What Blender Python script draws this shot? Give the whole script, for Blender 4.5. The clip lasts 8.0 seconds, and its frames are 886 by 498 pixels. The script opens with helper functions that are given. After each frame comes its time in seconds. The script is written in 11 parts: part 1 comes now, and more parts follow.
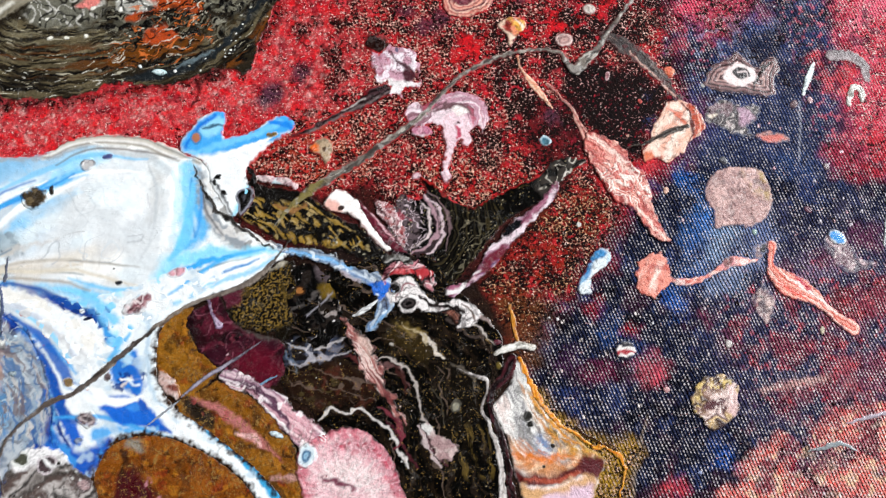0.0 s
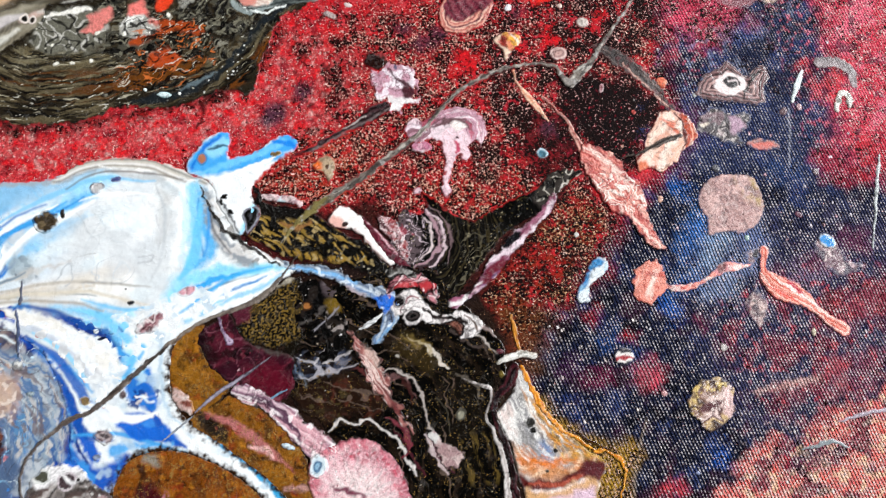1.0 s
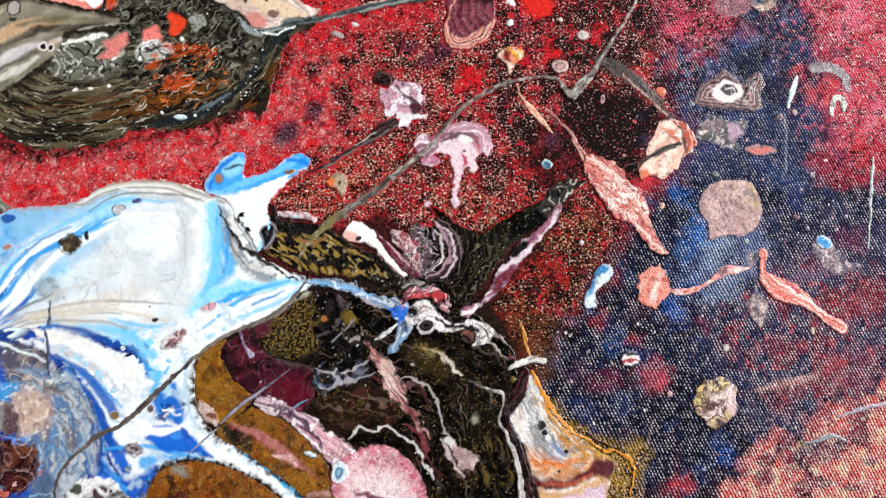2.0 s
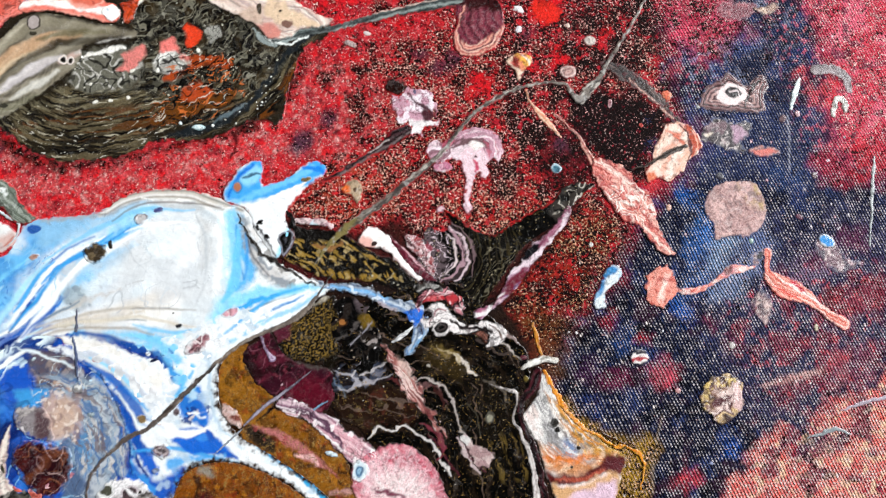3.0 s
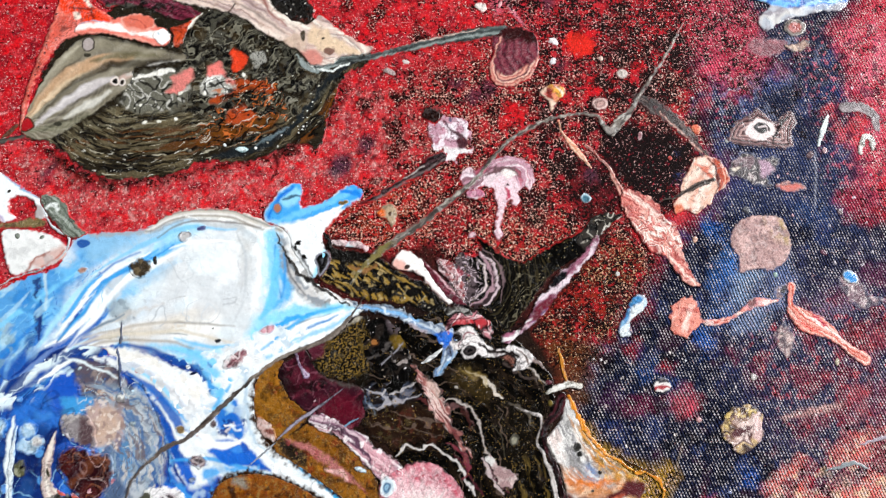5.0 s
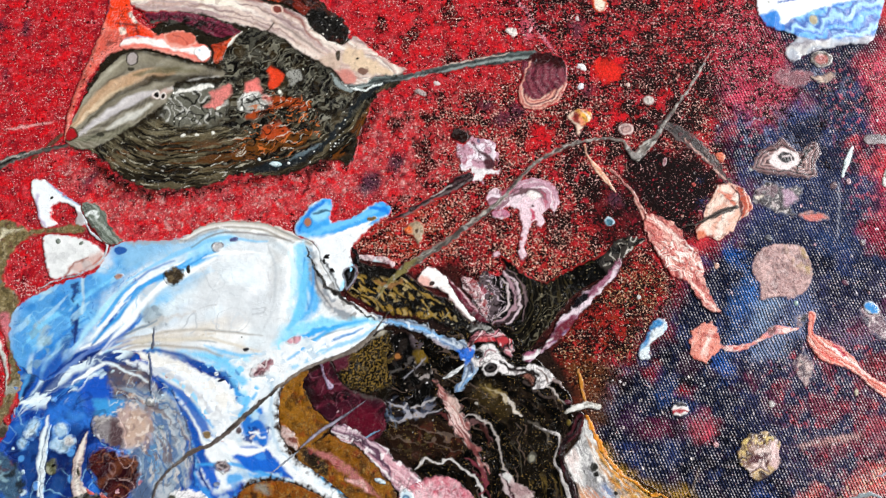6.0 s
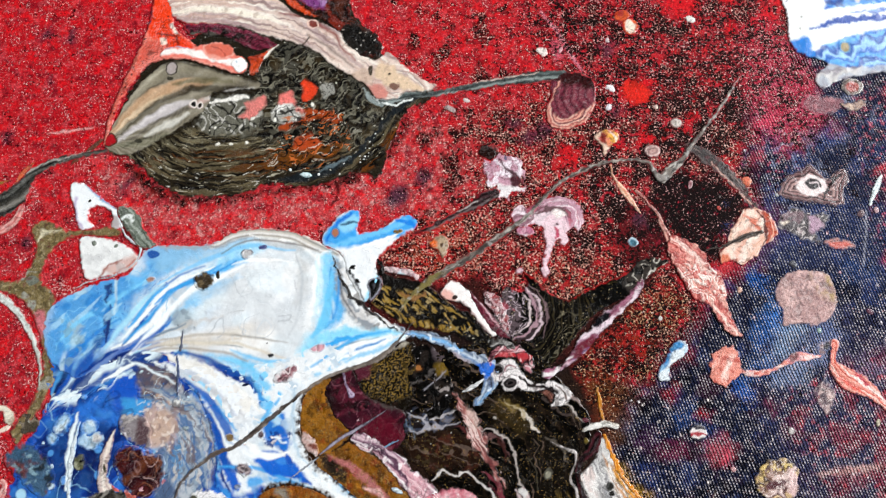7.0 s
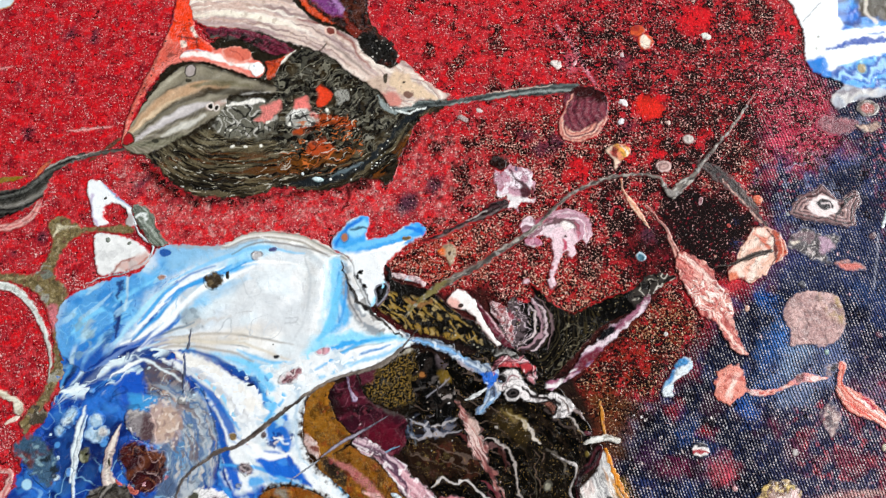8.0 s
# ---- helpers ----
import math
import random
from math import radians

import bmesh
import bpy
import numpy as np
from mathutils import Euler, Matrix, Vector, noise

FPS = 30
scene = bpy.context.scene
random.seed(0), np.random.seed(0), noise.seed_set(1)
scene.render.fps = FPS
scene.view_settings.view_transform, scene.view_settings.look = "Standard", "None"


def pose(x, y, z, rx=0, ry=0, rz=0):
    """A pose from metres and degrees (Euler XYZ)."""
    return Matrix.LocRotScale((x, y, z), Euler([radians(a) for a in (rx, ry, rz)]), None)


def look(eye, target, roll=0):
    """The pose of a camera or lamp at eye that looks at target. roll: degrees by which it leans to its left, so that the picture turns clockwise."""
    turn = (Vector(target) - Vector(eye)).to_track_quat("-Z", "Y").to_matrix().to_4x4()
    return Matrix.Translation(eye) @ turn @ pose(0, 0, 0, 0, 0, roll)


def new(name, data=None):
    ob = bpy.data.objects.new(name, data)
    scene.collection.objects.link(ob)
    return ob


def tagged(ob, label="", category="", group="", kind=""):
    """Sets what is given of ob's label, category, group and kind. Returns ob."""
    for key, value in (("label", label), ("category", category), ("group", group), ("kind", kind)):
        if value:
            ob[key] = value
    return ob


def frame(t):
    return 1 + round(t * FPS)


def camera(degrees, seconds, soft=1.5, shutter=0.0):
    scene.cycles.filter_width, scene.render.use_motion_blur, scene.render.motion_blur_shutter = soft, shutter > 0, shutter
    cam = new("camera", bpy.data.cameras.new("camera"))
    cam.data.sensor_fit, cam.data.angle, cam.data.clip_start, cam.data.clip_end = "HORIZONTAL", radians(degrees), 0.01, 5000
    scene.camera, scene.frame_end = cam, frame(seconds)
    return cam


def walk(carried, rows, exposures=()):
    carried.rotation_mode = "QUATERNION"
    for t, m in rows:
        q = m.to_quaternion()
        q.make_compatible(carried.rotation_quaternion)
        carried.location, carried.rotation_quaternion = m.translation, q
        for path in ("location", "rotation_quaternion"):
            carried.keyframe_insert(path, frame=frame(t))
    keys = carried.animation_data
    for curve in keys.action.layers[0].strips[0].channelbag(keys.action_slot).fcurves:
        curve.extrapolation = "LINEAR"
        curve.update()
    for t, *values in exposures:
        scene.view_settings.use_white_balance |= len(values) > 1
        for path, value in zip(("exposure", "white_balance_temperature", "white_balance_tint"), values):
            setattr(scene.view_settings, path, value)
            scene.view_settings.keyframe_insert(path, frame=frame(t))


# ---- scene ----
# One abstract poured acrylic painting on stretched canvas, lying face up on the floor of a plain
# daylit room. Canvas coordinates are millimetres: x to the right, y away from the viewer.
TOP = 0.018                                  # the canvas's face, metres above the floor
cam = camera(64.0, 8.0, soft=1.2)
ROWS = [
    (0, 1e-05, 1e-05, 0.155, 11.557, -5.806, 0.018),
    (0.5, -0.00106, 0.00191, 0.15801, 11.263, -5.821, -0.621),
    (1, -0.00184, 0.00411, 0.16025, 10.945, -5.883, -1.259),
    (1.5, -0.00309, 0.006, 0.16343, 10.695, -5.733, -1.925),
    (3, -0.00871, 0.01072, 0.17159, 9.547, -5.579, -3.296),
    (3.5, -0.01004, 0.0118, 0.17291, 9.26, -5.46, -3.13),
    (4, -0.01133, 0.01305, 0.17411, 9.211, -5.271, -2.661),
    (4.5, -0.01229, 0.01475, 0.17576, 9.258, -5.023, -2.074),
    (6, -0.01528, 0.01631, 0.18151, 10.391, -3.579, 0.779),
    (6.5, -0.01659, 0.01702, 0.18357, 10.756, -2.925, 1.979),
    (7, -0.01602, 0.01714, 0.18436, 11.014, -2.189, 3.07),
    (7.5, -0.01481, 0.01652, 0.1847, 11.292, -1.749, 3.998),
    (8, -0.01391, 0.01706, 0.18557, 11.604, -1.309, 5.225),
]
walk(cam, [(t, pose(x, y, z + TOP, rx, ry, rz)) for t, x, y, z, rx, ry, rz in ROWS],
     [(0, -0.98), (1.5, -0.97), (3, -0.95), (4.5, -0.94), (6, -1.02), (7, -1.07), (8, -1.06)])

# ---- light: daylight from one high window, soft bounce from unseen grey walls ----
world = bpy.data.worlds.new("sky")
scene.world = world
world.use_nodes = True
sky = world.node_tree.nodes.new("ShaderNodeTexSky")
sky.sky_type, sky.sun_disc = "NISHITA", False
sky.sun_elevation, sky.sun_rotation = radians(40), radians(120)
world.node_tree.links.new(sky.outputs[0], world.node_tree.nodes["Background"].inputs[0])
world.node_tree.nodes["Background"].inputs[1].default_value = 0.1
WALL_X, WALL_Y, ROOF = 1.7, 1.9, 2.5
WIN_Y, WIN_Z = (0.0, 1.5), (0.8, 1.9)
lamp = new("window_daylight", bpy.data.lights.new("window_daylight", "AREA"))
lamp.data.shape, lamp.data.size, lamp.data.size_y = "RECTANGLE", WIN_Y[1] - WIN_Y[0] - 0.1, WIN_Z[1] - WIN_Z[0] - 0.1
lamp.data.energy, lamp.data.color = 250.0, (0.915, 0.94, 0.957)
lamp.matrix_world = look((WALL_X + 0.02, sum(WIN_Y) / 2, sum(WIN_Z) / 2), (0, 0.3, 0.0))


# ---- materials ----
def hexa(s):
    """Linear colour from a hex string."""
    v = np.array([int(s[i:i + 2], 16) for i in (1, 3, 5)]) / 255.0
    return np.where(v <= 0.04045, v / 12.92, ((v + 0.055) / 1.055) ** 2.4)


def material(name, rough=0.5, gloss=0.07):
    m = bpy.data.materials.new(name)
    m.use_nodes = True
    t = m.node_tree
    b = t.nodes["Principled BSDF"]
    b.inputs["Roughness"].default_value = rough
    b.inputs["Specular IOR Level"].default_value = gloss
    return m, t, b


def node(t, kind, **inputs):
    n = t.nodes.new(kind)
    for key, v in inputs.items():
        sock = n.inputs[int(key[1:])] if key[0] == "i" and key[1:].isdigit() else n.inputs[key.replace("_", " ")]
        if isinstance(v, bpy.types.NodeSocket):
            t.links.new(v, sock)
        else:
            sock.default_value = v
    return n


def maths(t, op, a, b=0.0, c=0.0):
    n = t.nodes.new("ShaderNodeMath")
    n.operation = op
    for k, v in enumerate((a, b, c)):
        if isinstance(v, bpy.types.NodeSocket):
            t.links.new(v, n.inputs[k])
        else:
            n.inputs[k].default_value = v
    return n.outputs[0]


def blend(t, fac, a, b, kind="MIX"):
    n = t.nodes.new("ShaderNodeMix")
    n.data_type, n.blend_type = "RGBA", kind
    for sock, v in ((n.inputs[0], fac), (n.inputs[6], a), (n.inputs[7], b)):
        if isinstance(v, bpy.types.NodeSocket):
            t.links.new(v, sock)
        else:
            sock.default_value = v
    return n.outputs[2]


def coat_of(t, name):
    n = t.nodes.new("ShaderNodeAttribute")
    n.attribute_name = name
    return n


def weave(t, pitch=0.00078, turn=-21.0):
    """Height of a plain weave, and a random value for every crossing of threads."""
    co = node(t, "ShaderNodeTexCoord").outputs["Object"]
    wob = node(t, "ShaderNodeTexNoise", Vector=co, Scale=90.0, Detail=1.0)
    off = node(t, "ShaderNodeVectorMath", i0=wob.outputs["Color"], i1=(0.5, 0.5, 0.5))
    off.operation = "SUBTRACT"
    off2 = node(t, "ShaderNodeVectorMath", i0=off.outputs[0])
    off2.operation, off2.inputs[3].default_value = "SCALE", 0.0014
    add = node(t, "ShaderNodeVectorMath", i0=co, i1=off2.outputs[0])
    mp = node(t, "ShaderNodeMapping", Vector=add.outputs[0])
    mp.inputs["Rotation"].default_value = (0, 0, radians(turn))
    mp.inputs["Scale"].default_value = (1 / pitch, 1 / pitch, 0)
    uv = node(t, "ShaderNodeSeparateXYZ", Vector=mp.outputs[0])
    u = uv.outputs[0]
    v = maths(t, "ADD", uv.outputs[1], maths(t, "MULTIPLY", maths(t, "MODULO", maths(t, "ABSOLUTE", maths(t, "FLOOR", u)), 2.0), 0.5))
    par = maths(t, "MODULO", maths(t, "ADD", maths(t, "ABSOLUTE", maths(t, "FLOOR", u)), maths(t, "ABSOLUTE", maths(t, "FLOOR", v))), 2.0)
    su = maths(t, "ABSOLUTE", maths(t, "SINE", maths(t, "MULTIPLY", u, math.pi)))
    sv = maths(t, "ABSOLUTE", maths(t, "SINE", maths(t, "MULTIPLY", v, math.pi)))
    prod = maths(t, "MULTIPLY", su, sv)
    over = maths(t, "MULTIPLY", prod, maths(t, "ADD", 0.55, maths(t, "MULTIPLY", par, 0.45)))
    cell = node(t, "ShaderNodeVectorMath", i0=mp.outputs[0])
    cell.operation = "FLOOR"
    rnd = node(t, "ShaderNodeTexWhiteNoise", Vector=cell.outputs[0])
    thread = maths(t, "MULTIPLY", su, maths(t, "ADD", 0.55, maths(t, "MULTIPLY", sv, 0.45)))
    return co, over, rnd, thread


def ramp(t, v, lo, hi, a=0.0, b=1.0):
    n = node(t, "ShaderNodeMapRange", Value=v)
    n.interpolation_type = "SMOOTHSTEP"
    for k, w in ((1, lo), (2, hi), (3, a), (4, b)):
        if isinstance(w, bpy.types.NodeSocket):
            t.links.new(w, n.inputs[k])
        else:
            n.inputs[k].default_value = w
    return n.outputs[0]


def canvas_material():
    """Primed canvas with thin dabbed paint: the weave stands out, with flecks of other paint and painted thread glints.
    """
    m, t, b = material("painted_canvas", 0.6, 0.03)
    co, h, rnd, thread = weave(t)
    base, fleck = coat_of(t, "coat"), coat_of(t, "fleck")
    sep = node(t, "ShaderNodeSeparateColor", Color=fleck.outputs["Color"])
    shift = node(t, "ShaderNodeVectorMath", i0=co, i1=(0.31, 0.77, 0.0)).outputs[0]
    far = node(t, "ShaderNodeVectorMath", i0=co, i1=(0.9, 0.2, 0.0)).outputs[0]
    n_dark = node(t, "ShaderNodeTexNoise", Vector=co, Scale=1150.0, Detail=4.0, Roughness=0.7)
    n_light = node(t, "ShaderNodeTexNoise", Vector=shift, Scale=1700.0, Detail=3.0, Roughness=0.65)
    tone = node(t, "ShaderNodeTexNoise", Vector=co, Scale=1500.0, Detail=3.0, Roughness=0.7)
    hue = node(t, "ShaderNodeTexNoise", Vector=shift, Scale=330.0, Detail=3.0, Roughness=0.7)
    pool = node(t, "ShaderNodeTexNoise", Vector=far, Scale=260.0, Detail=2.0, Roughness=0.6)
    pick = node(t, "ShaderNodeTexNoise", Vector=far, Scale=900.0, Detail=1.0)
    # tone of the base wanders thread by thread
    shade = ramp(t, tone.outputs[0], 0.25, 0.75, 0.55, 1.4)
    grey = node(t, "ShaderNodeCombineColor", Red=shade, Green=shade, Blue=shade)
    col = blend(t, 1.0, base.outputs["Color"], grey.outputs[0], "MULTIPLY")
    # dark gaps between the dabs
    deep = blend(t, hue.outputs[0], (0.001, 0.0008, 0.0008, 1), (0.01, 0.002, 0.002, 1))
    cut = maths(t, "ADD", 0.3, maths(t, "MULTIPLY", sep.outputs[1], 0.4))
    n_sum = maths(t, "ADD", n_dark.outputs[0], maths(t, "MULTIPLY", maths(t, "SUBTRACT", pool.outputs[0], 0.5), 0.5))
    dark = ramp(t, n_sum, maths(t, "ADD", cut, 0.09), maths(t, "SUBTRACT", cut, 0.07))
    dark = maths(t, "MULTIPLY", dark, maths(t, "GREATER_THAN", sep.outputs[1], 0.005))
    col = blend(t, dark, col, deep)
    # pale flecks, in clumps, each of its own colour
    pale = blend(t, sep.outputs[2], (0.68, 0.36, 0.35, 1), (0.5, 0.28, 0.13, 1))
    pale = blend(t, ramp(t, pick.outputs[0], 0.45, 0.62), pale, blend(t, 0.6, pale, base.outputs["Color"]))
    pale = blend(t, ramp(t, pick.outputs[0], 0.4, 0.3), pale, (0.86, 0.62, 0.54, 1))
    clump = maths(t, "MULTIPLY", maths(t, "SUBTRACT", hue.outputs[0], 0.5), 0.35)
    raised = maths(t, "ADD", maths(t, "ADD", n_light.outputs[0], clump), maths(t, "MULTIPLY", maths(t, "SUBTRACT", thread, 0.4), 0.02))
    top = maths(t, "SUBTRACT", 0.74, maths(t, "MULTIPLY", sep.outputs[0], 0.32))
    light = ramp(t, raised, maths(t, "SUBTRACT", top, 0.05), maths(t, "ADD", top, 0.06))
    col = blend(t, light, col, pale)
    # pale sparkle on the crowns of the threads, painted into the colour
    grain = maths(t, "SUBTRACT", maths(t, "ADD", n_dark.outputs[0], hue.outputs[0]), 1.0)
    glinting = ramp(t, maths(t, "ADD", maths(t, "MULTIPLY", rnd.outputs["Value"], 0.7), maths(t, "MULTIPLY", grain, 3.2)), 0.0, 1.0)
    dry = maths(t, "MULTIPLY", maths(t, "MULTIPLY", ramp(t, maths(t, "ADD", thread, maths(t, "MULTIPLY", maths(t, "SUBTRACT", n_light.outputs[0], 0.5), 0.9)), 0.5, 1.0), fleck.outputs["Alpha"]), glinting)
    col = blend(t, dry, col, blend(t, 0.72, col, (0.76, 0.7, 0.71, 1)))
    t.links.new(col, b.inputs["Base Color"])
    bare = maths(t, "ADD", 0.05, fleck.outputs["Alpha"])
    hh = maths(t, "ADD", maths(t, "MULTIPLY", maths(t, "ADD", maths(t, "MULTIPLY", h, 0.5), thread), bare), maths(t, "ADD", maths(t, "MULTIPLY", tone.outputs[0], 0.7), maths(t, "MULTIPLY", light, 0.35)))
    bump = node(t, "ShaderNodeBump", Height=hh, Strength=1.0, Distance=0.00028)
    t.links.new(bump.outputs[0], b.inputs["Normal"])
    t.links.new(ramp(t, tone.outputs[0], 0.2, 0.8, 0.4, 0.7), b.inputs["Roughness"])
    return m


def acrylic(name, rough, weave_amt, grain, gold=0.0, vein=(0.5, 0.5, 0.5), vein_amt=0.3, gloss=0.2):
    """Poured acrylic: colour from the pour, pigment grain, hair-fine lacing, and the weave showing through thin paint."""
    m, t, b = material(name, rough, gloss)
    co, h, rnd, thread = weave(t)
    base = coat_of(t, "coat")
    fine = node(t, "ShaderNodeTexNoise", Vector=co, Scale=1700.0, Detail=4.0, Roughness=0.7)
    veil = node(t, "ShaderNodeTexNoise", Vector=co, Scale=240.0, Detail=5.0, Roughness=0.65, Distortion=1.5)
    lace = node(t, "ShaderNodeTexNoise", Vector=co, Scale=150.0, Detail=5.0, Roughness=0.6, Distortion=2.5)
    mixed = maths(t, "ADD", maths(t, "MULTIPLY", fine.outputs[0], 0.65), maths(t, "MULTIPLY", veil.outputs[0], 0.35))
    shade = ramp(t, mixed, 0.3, 0.7, 1 - grain, 1 + grain * 0.6)
    grey = node(t, "ShaderNodeCombineColor", Red=shade, Green=shade, Blue=shade)
    col = blend(t, 1.0, base.outputs["Color"], grey.outputs[0], "MULTIPLY")
    line = maths(t, "ABSOLUTE", maths(t, "SUBTRACT", maths(t, "FRACT", maths(t, "MULTIPLY", lace.outputs[0], 5.0)), 0.5))
    line = maths(t, "MULTIPLY", ramp(t, line, 0.09, 0.02), ramp(t, veil.outputs[0], 0.42, 0.62))
    col = blend(t, maths(t, "MULTIPLY", line, vein_amt), col, (*vein, 1))
    if gold:
        speck = node(t, "ShaderNodeTexNoise", Vector=co, Scale=1500.0, Detail=3.0, Roughness=0.8)
        dust = ramp(t, maths(t, "ADD", speck.outputs[0], maths(t, "MULTIPLY", maths(t, "SUBTRACT", veil.outputs[0], 0.5), 0.4)), 0.72 - gold * 0.5, 0.78 - gold * 0.5)
        col = blend(t, maths(t, "MULTIPLY", dust, 0.7), col, (0.25, 0.15, 0.04, 1))
    t.links.new(col, b.inputs["Base Color"])
    hh = maths(t, "ADD", maths(t, "MULTIPLY", h, weave_amt), maths(t, "ADD", maths(t, "MULTIPLY", veil.outputs[0], 1.2), maths(t, "MULTIPLY", fine.outputs[0], 0.45 if weave_amt > 0.05 else 0.06)))
    hh = maths(t, "ADD", hh, maths(t, "MULTIPLY", line, 0.3))
    bump = node(t, "ShaderNodeBump", Height=hh, Strength=0.8, Distance=0.00028 if weave_amt > 0.05 else 0.0001)
    t.links.new(bump.outputs[0], b.inputs["Normal"])
    t.links.new(ramp(t, veil.outputs[0], 0.2, 0.8, rough - 0.12, rough + 0.12), b.inputs["Roughness"])
    return m


def plain(name, colour, rough, scale=20.0, depth=0.15):
    m, t, b = material(name, rough)
    co = node(t, "ShaderNodeTexCoord").outputs["Object"]
    n = node(t, "ShaderNodeTexNoise", Vector=co, Scale=scale, Detail=6.0)
    lo = tuple(c * (1 - depth) for c in colour) + (1,)
    t.links.new(blend(t, n.outputs[0], lo, (*colour, 1)), b.inputs["Base Color"])
    bump = node(t, "ShaderNodeBump", Height=n.outputs[0], Strength=0.2, Distance=0.002)
    t.links.new(bump.outputs[0], b.inputs["Normal"])
    return m


CANVAS = canvas_material()
INK = acrylic("glossy_black_acrylic", 0.2, 0.03, 0.2, vein=(0.2, 0.18, 0.17), vein_amt=0.08)
GLOSS = acrylic("glossy_poured_acrylic", 0.22, 0.04, 0.12, vein=(0.3, 0.3, 0.33), vein_amt=0.14)
SMOOTH = acrylic("smooth_white_pour", 0.2, 0.01, 0.03, vein=(0.42, 0.44, 0.5), vein_amt=0.06)
SATIN = acrylic("satin_acrylic_skin", 0.36, 0.08, 0.2, vein=(0.12, 0.08, 0.08), vein_amt=0.14)
GILT = acrylic("gold_dusted_acrylic", 0.34, 0.08, 0.4, gold=0.3, vein=(0.05, 0.03, 0.02), vein_amt=0.6)
DUST = acrylic("gold_dusted_black_acrylic", 0.2, 0.05, 0.3, gold=0.2, vein=(0.2, 0.16, 0.12), vein_amt=0.1)
DARK = acrylic("black_dusted_acrylic", 0.22, 0.08, 0.3, vein=(0.4, 0.37, 0.33), vein_amt=0.08)
RAW = plain("raw_cotton_canvas", (0.62, 0.58, 0.5), 0.9, 300.0)
WALLS = plain("grey_wall_paint", (0.36, 0.36, 0.36), 0.8)
# ceiling out of view, made dark so the paint reflects little haze
OVERHEAD = plain("dark_unseen_ceiling", (0.12, 0.11, 0.1), 0.6)
BOARDS = plain("pale_floor", (0.4, 0.36, 0.31), 0.6)


# ---- the plain room: unseen, added to close the light ----
def box_mesh(name, boxes, mat):
    bm = bmesh.new()
    for lo, hi in boxes:
        made = bmesh.ops.create_cube(bm, size=1.0)["verts"]
        for v in made:
            v.co = [lo[k] + (v.co[k] + 0.5) * (hi[k] - lo[k]) for k in range(3)]
    me = bpy.data.meshes.new(name)
    bm.to_mesh(me)
    bm.free()
    me.materials.append(mat)
    return new(name, me)


X, Y, Z, W = WALL_X, WALL_Y, ROOF, 0.12
tagged(box_mesh("floor", [((-X - W, -Y - W, -0.1), (X + W, Y + W, 0))], BOARDS), "plain pale floor under the painting", "floor", kind="structure")
tagged(box_mesh("ceiling", [((-X - W, -Y - W, Z), (X + W, Y + W, Z + 0.1))], OVERHEAD), "unseen dark ceiling, added to keep reflections dark", "ceiling", kind="structure")
tagged(box_mesh("wall_west", [((-X - W, -Y, 0), (-X, Y, Z))], WALLS), "plain grey wall closing the room", "wall", kind="structure")
tagged(box_mesh("wall_north", [((-X - W, Y, 0), (X + W, Y + W, Z))], WALLS), "plain grey wall closing the room", "wall", kind="structure")
tagged(box_mesh("wall_south", [((-X - W, -Y - W, 0), (X + W, -Y, Z))], WALLS), "plain grey wall closing the room", "wall", kind="structure")
tagged(box_mesh("wall_east", [((X, -Y, 0), (X + W, WIN_Y[0], Z)), ((X, WIN_Y[1], 0), (X + W, Y, Z)),
                              ((X, WIN_Y[0], 0), (X + W, WIN_Y[1], WIN_Z[0])), ((X, WIN_Y[0], WIN_Z[1]), (X + W, WIN_Y[1], Z))], WALLS),
       "plain grey wall with a window opening", "wall", kind="structure")


# ---- numeric paint: noise, curves, distances ----
PERM = np.random.RandomState(7).permutation(256)
PERM = np.concatenate([PERM, PERM, PERM])


def pnoise(x, y, seed=0):
    """Gradient noise, about -0.7 to 0.7."""
    x0, y0 = np.floor(x).astype(int), np.floor(y).astype(int)
    fx, fy = x - x0, y - y0
    u, v = fx * fx * fx * (fx * (fx * 6 - 15) + 10), fy * fy * fy * (fy * (fy * 6 - 15) + 10)

    def corner(dx, dy):
        a = PERM[PERM[(x0 + dx + seed * 37) & 255] + ((y0 + dy + seed * 11) & 255)] * (2 * math.pi / 256)
        return np.cos(a) * (fx - dx) + np.sin(a) * (fy - dy)
    return (corner(0, 0) * (1 - u) + corner(1, 0) * u) * (1 - v) + (corner(0, 1) * (1 - u) + corner(1, 1) * u) * v


def fbm(x, y, f, seed=0, octaves=3):
    total, a = 0.0, 1.0
    for k in range(octaves):
        total = total + a * pnoise(x * f * 2 ** k + 5.3 * k, y * f * 2 ** k - 3.1 * k, seed + 3 * k)
        a *= 0.5
    return total


def spline(pts, closed, step=0.8):
    """Catmull-Rom curve through points of any width, resampled."""
    p = np.array(pts, float)
    n = len(p)
    out = []
    for k in range(n if closed else n - 1):
        a, b = p[k], p[(k + 1) % n]
        before = p[k - 1] if closed or k else 2 * a - b
        after = p[(k + 2) % n] if closed or k + 2 < n else 2 * b - a
        m = int(min(10, max(2, np.hypot(*(b - a)[:2]) / step)))
        s = (np.arange(m) / m)[:, None]
        out.append(0.5 * (2 * a + (b - before) * s + (2 * before - 5 * a + 4 * b - after) * s ** 2 + (3 * a - before - 3 * b + after) * s ** 3))
    if not closed:
        out.append(p[-1:])
    return np.concatenate(out)


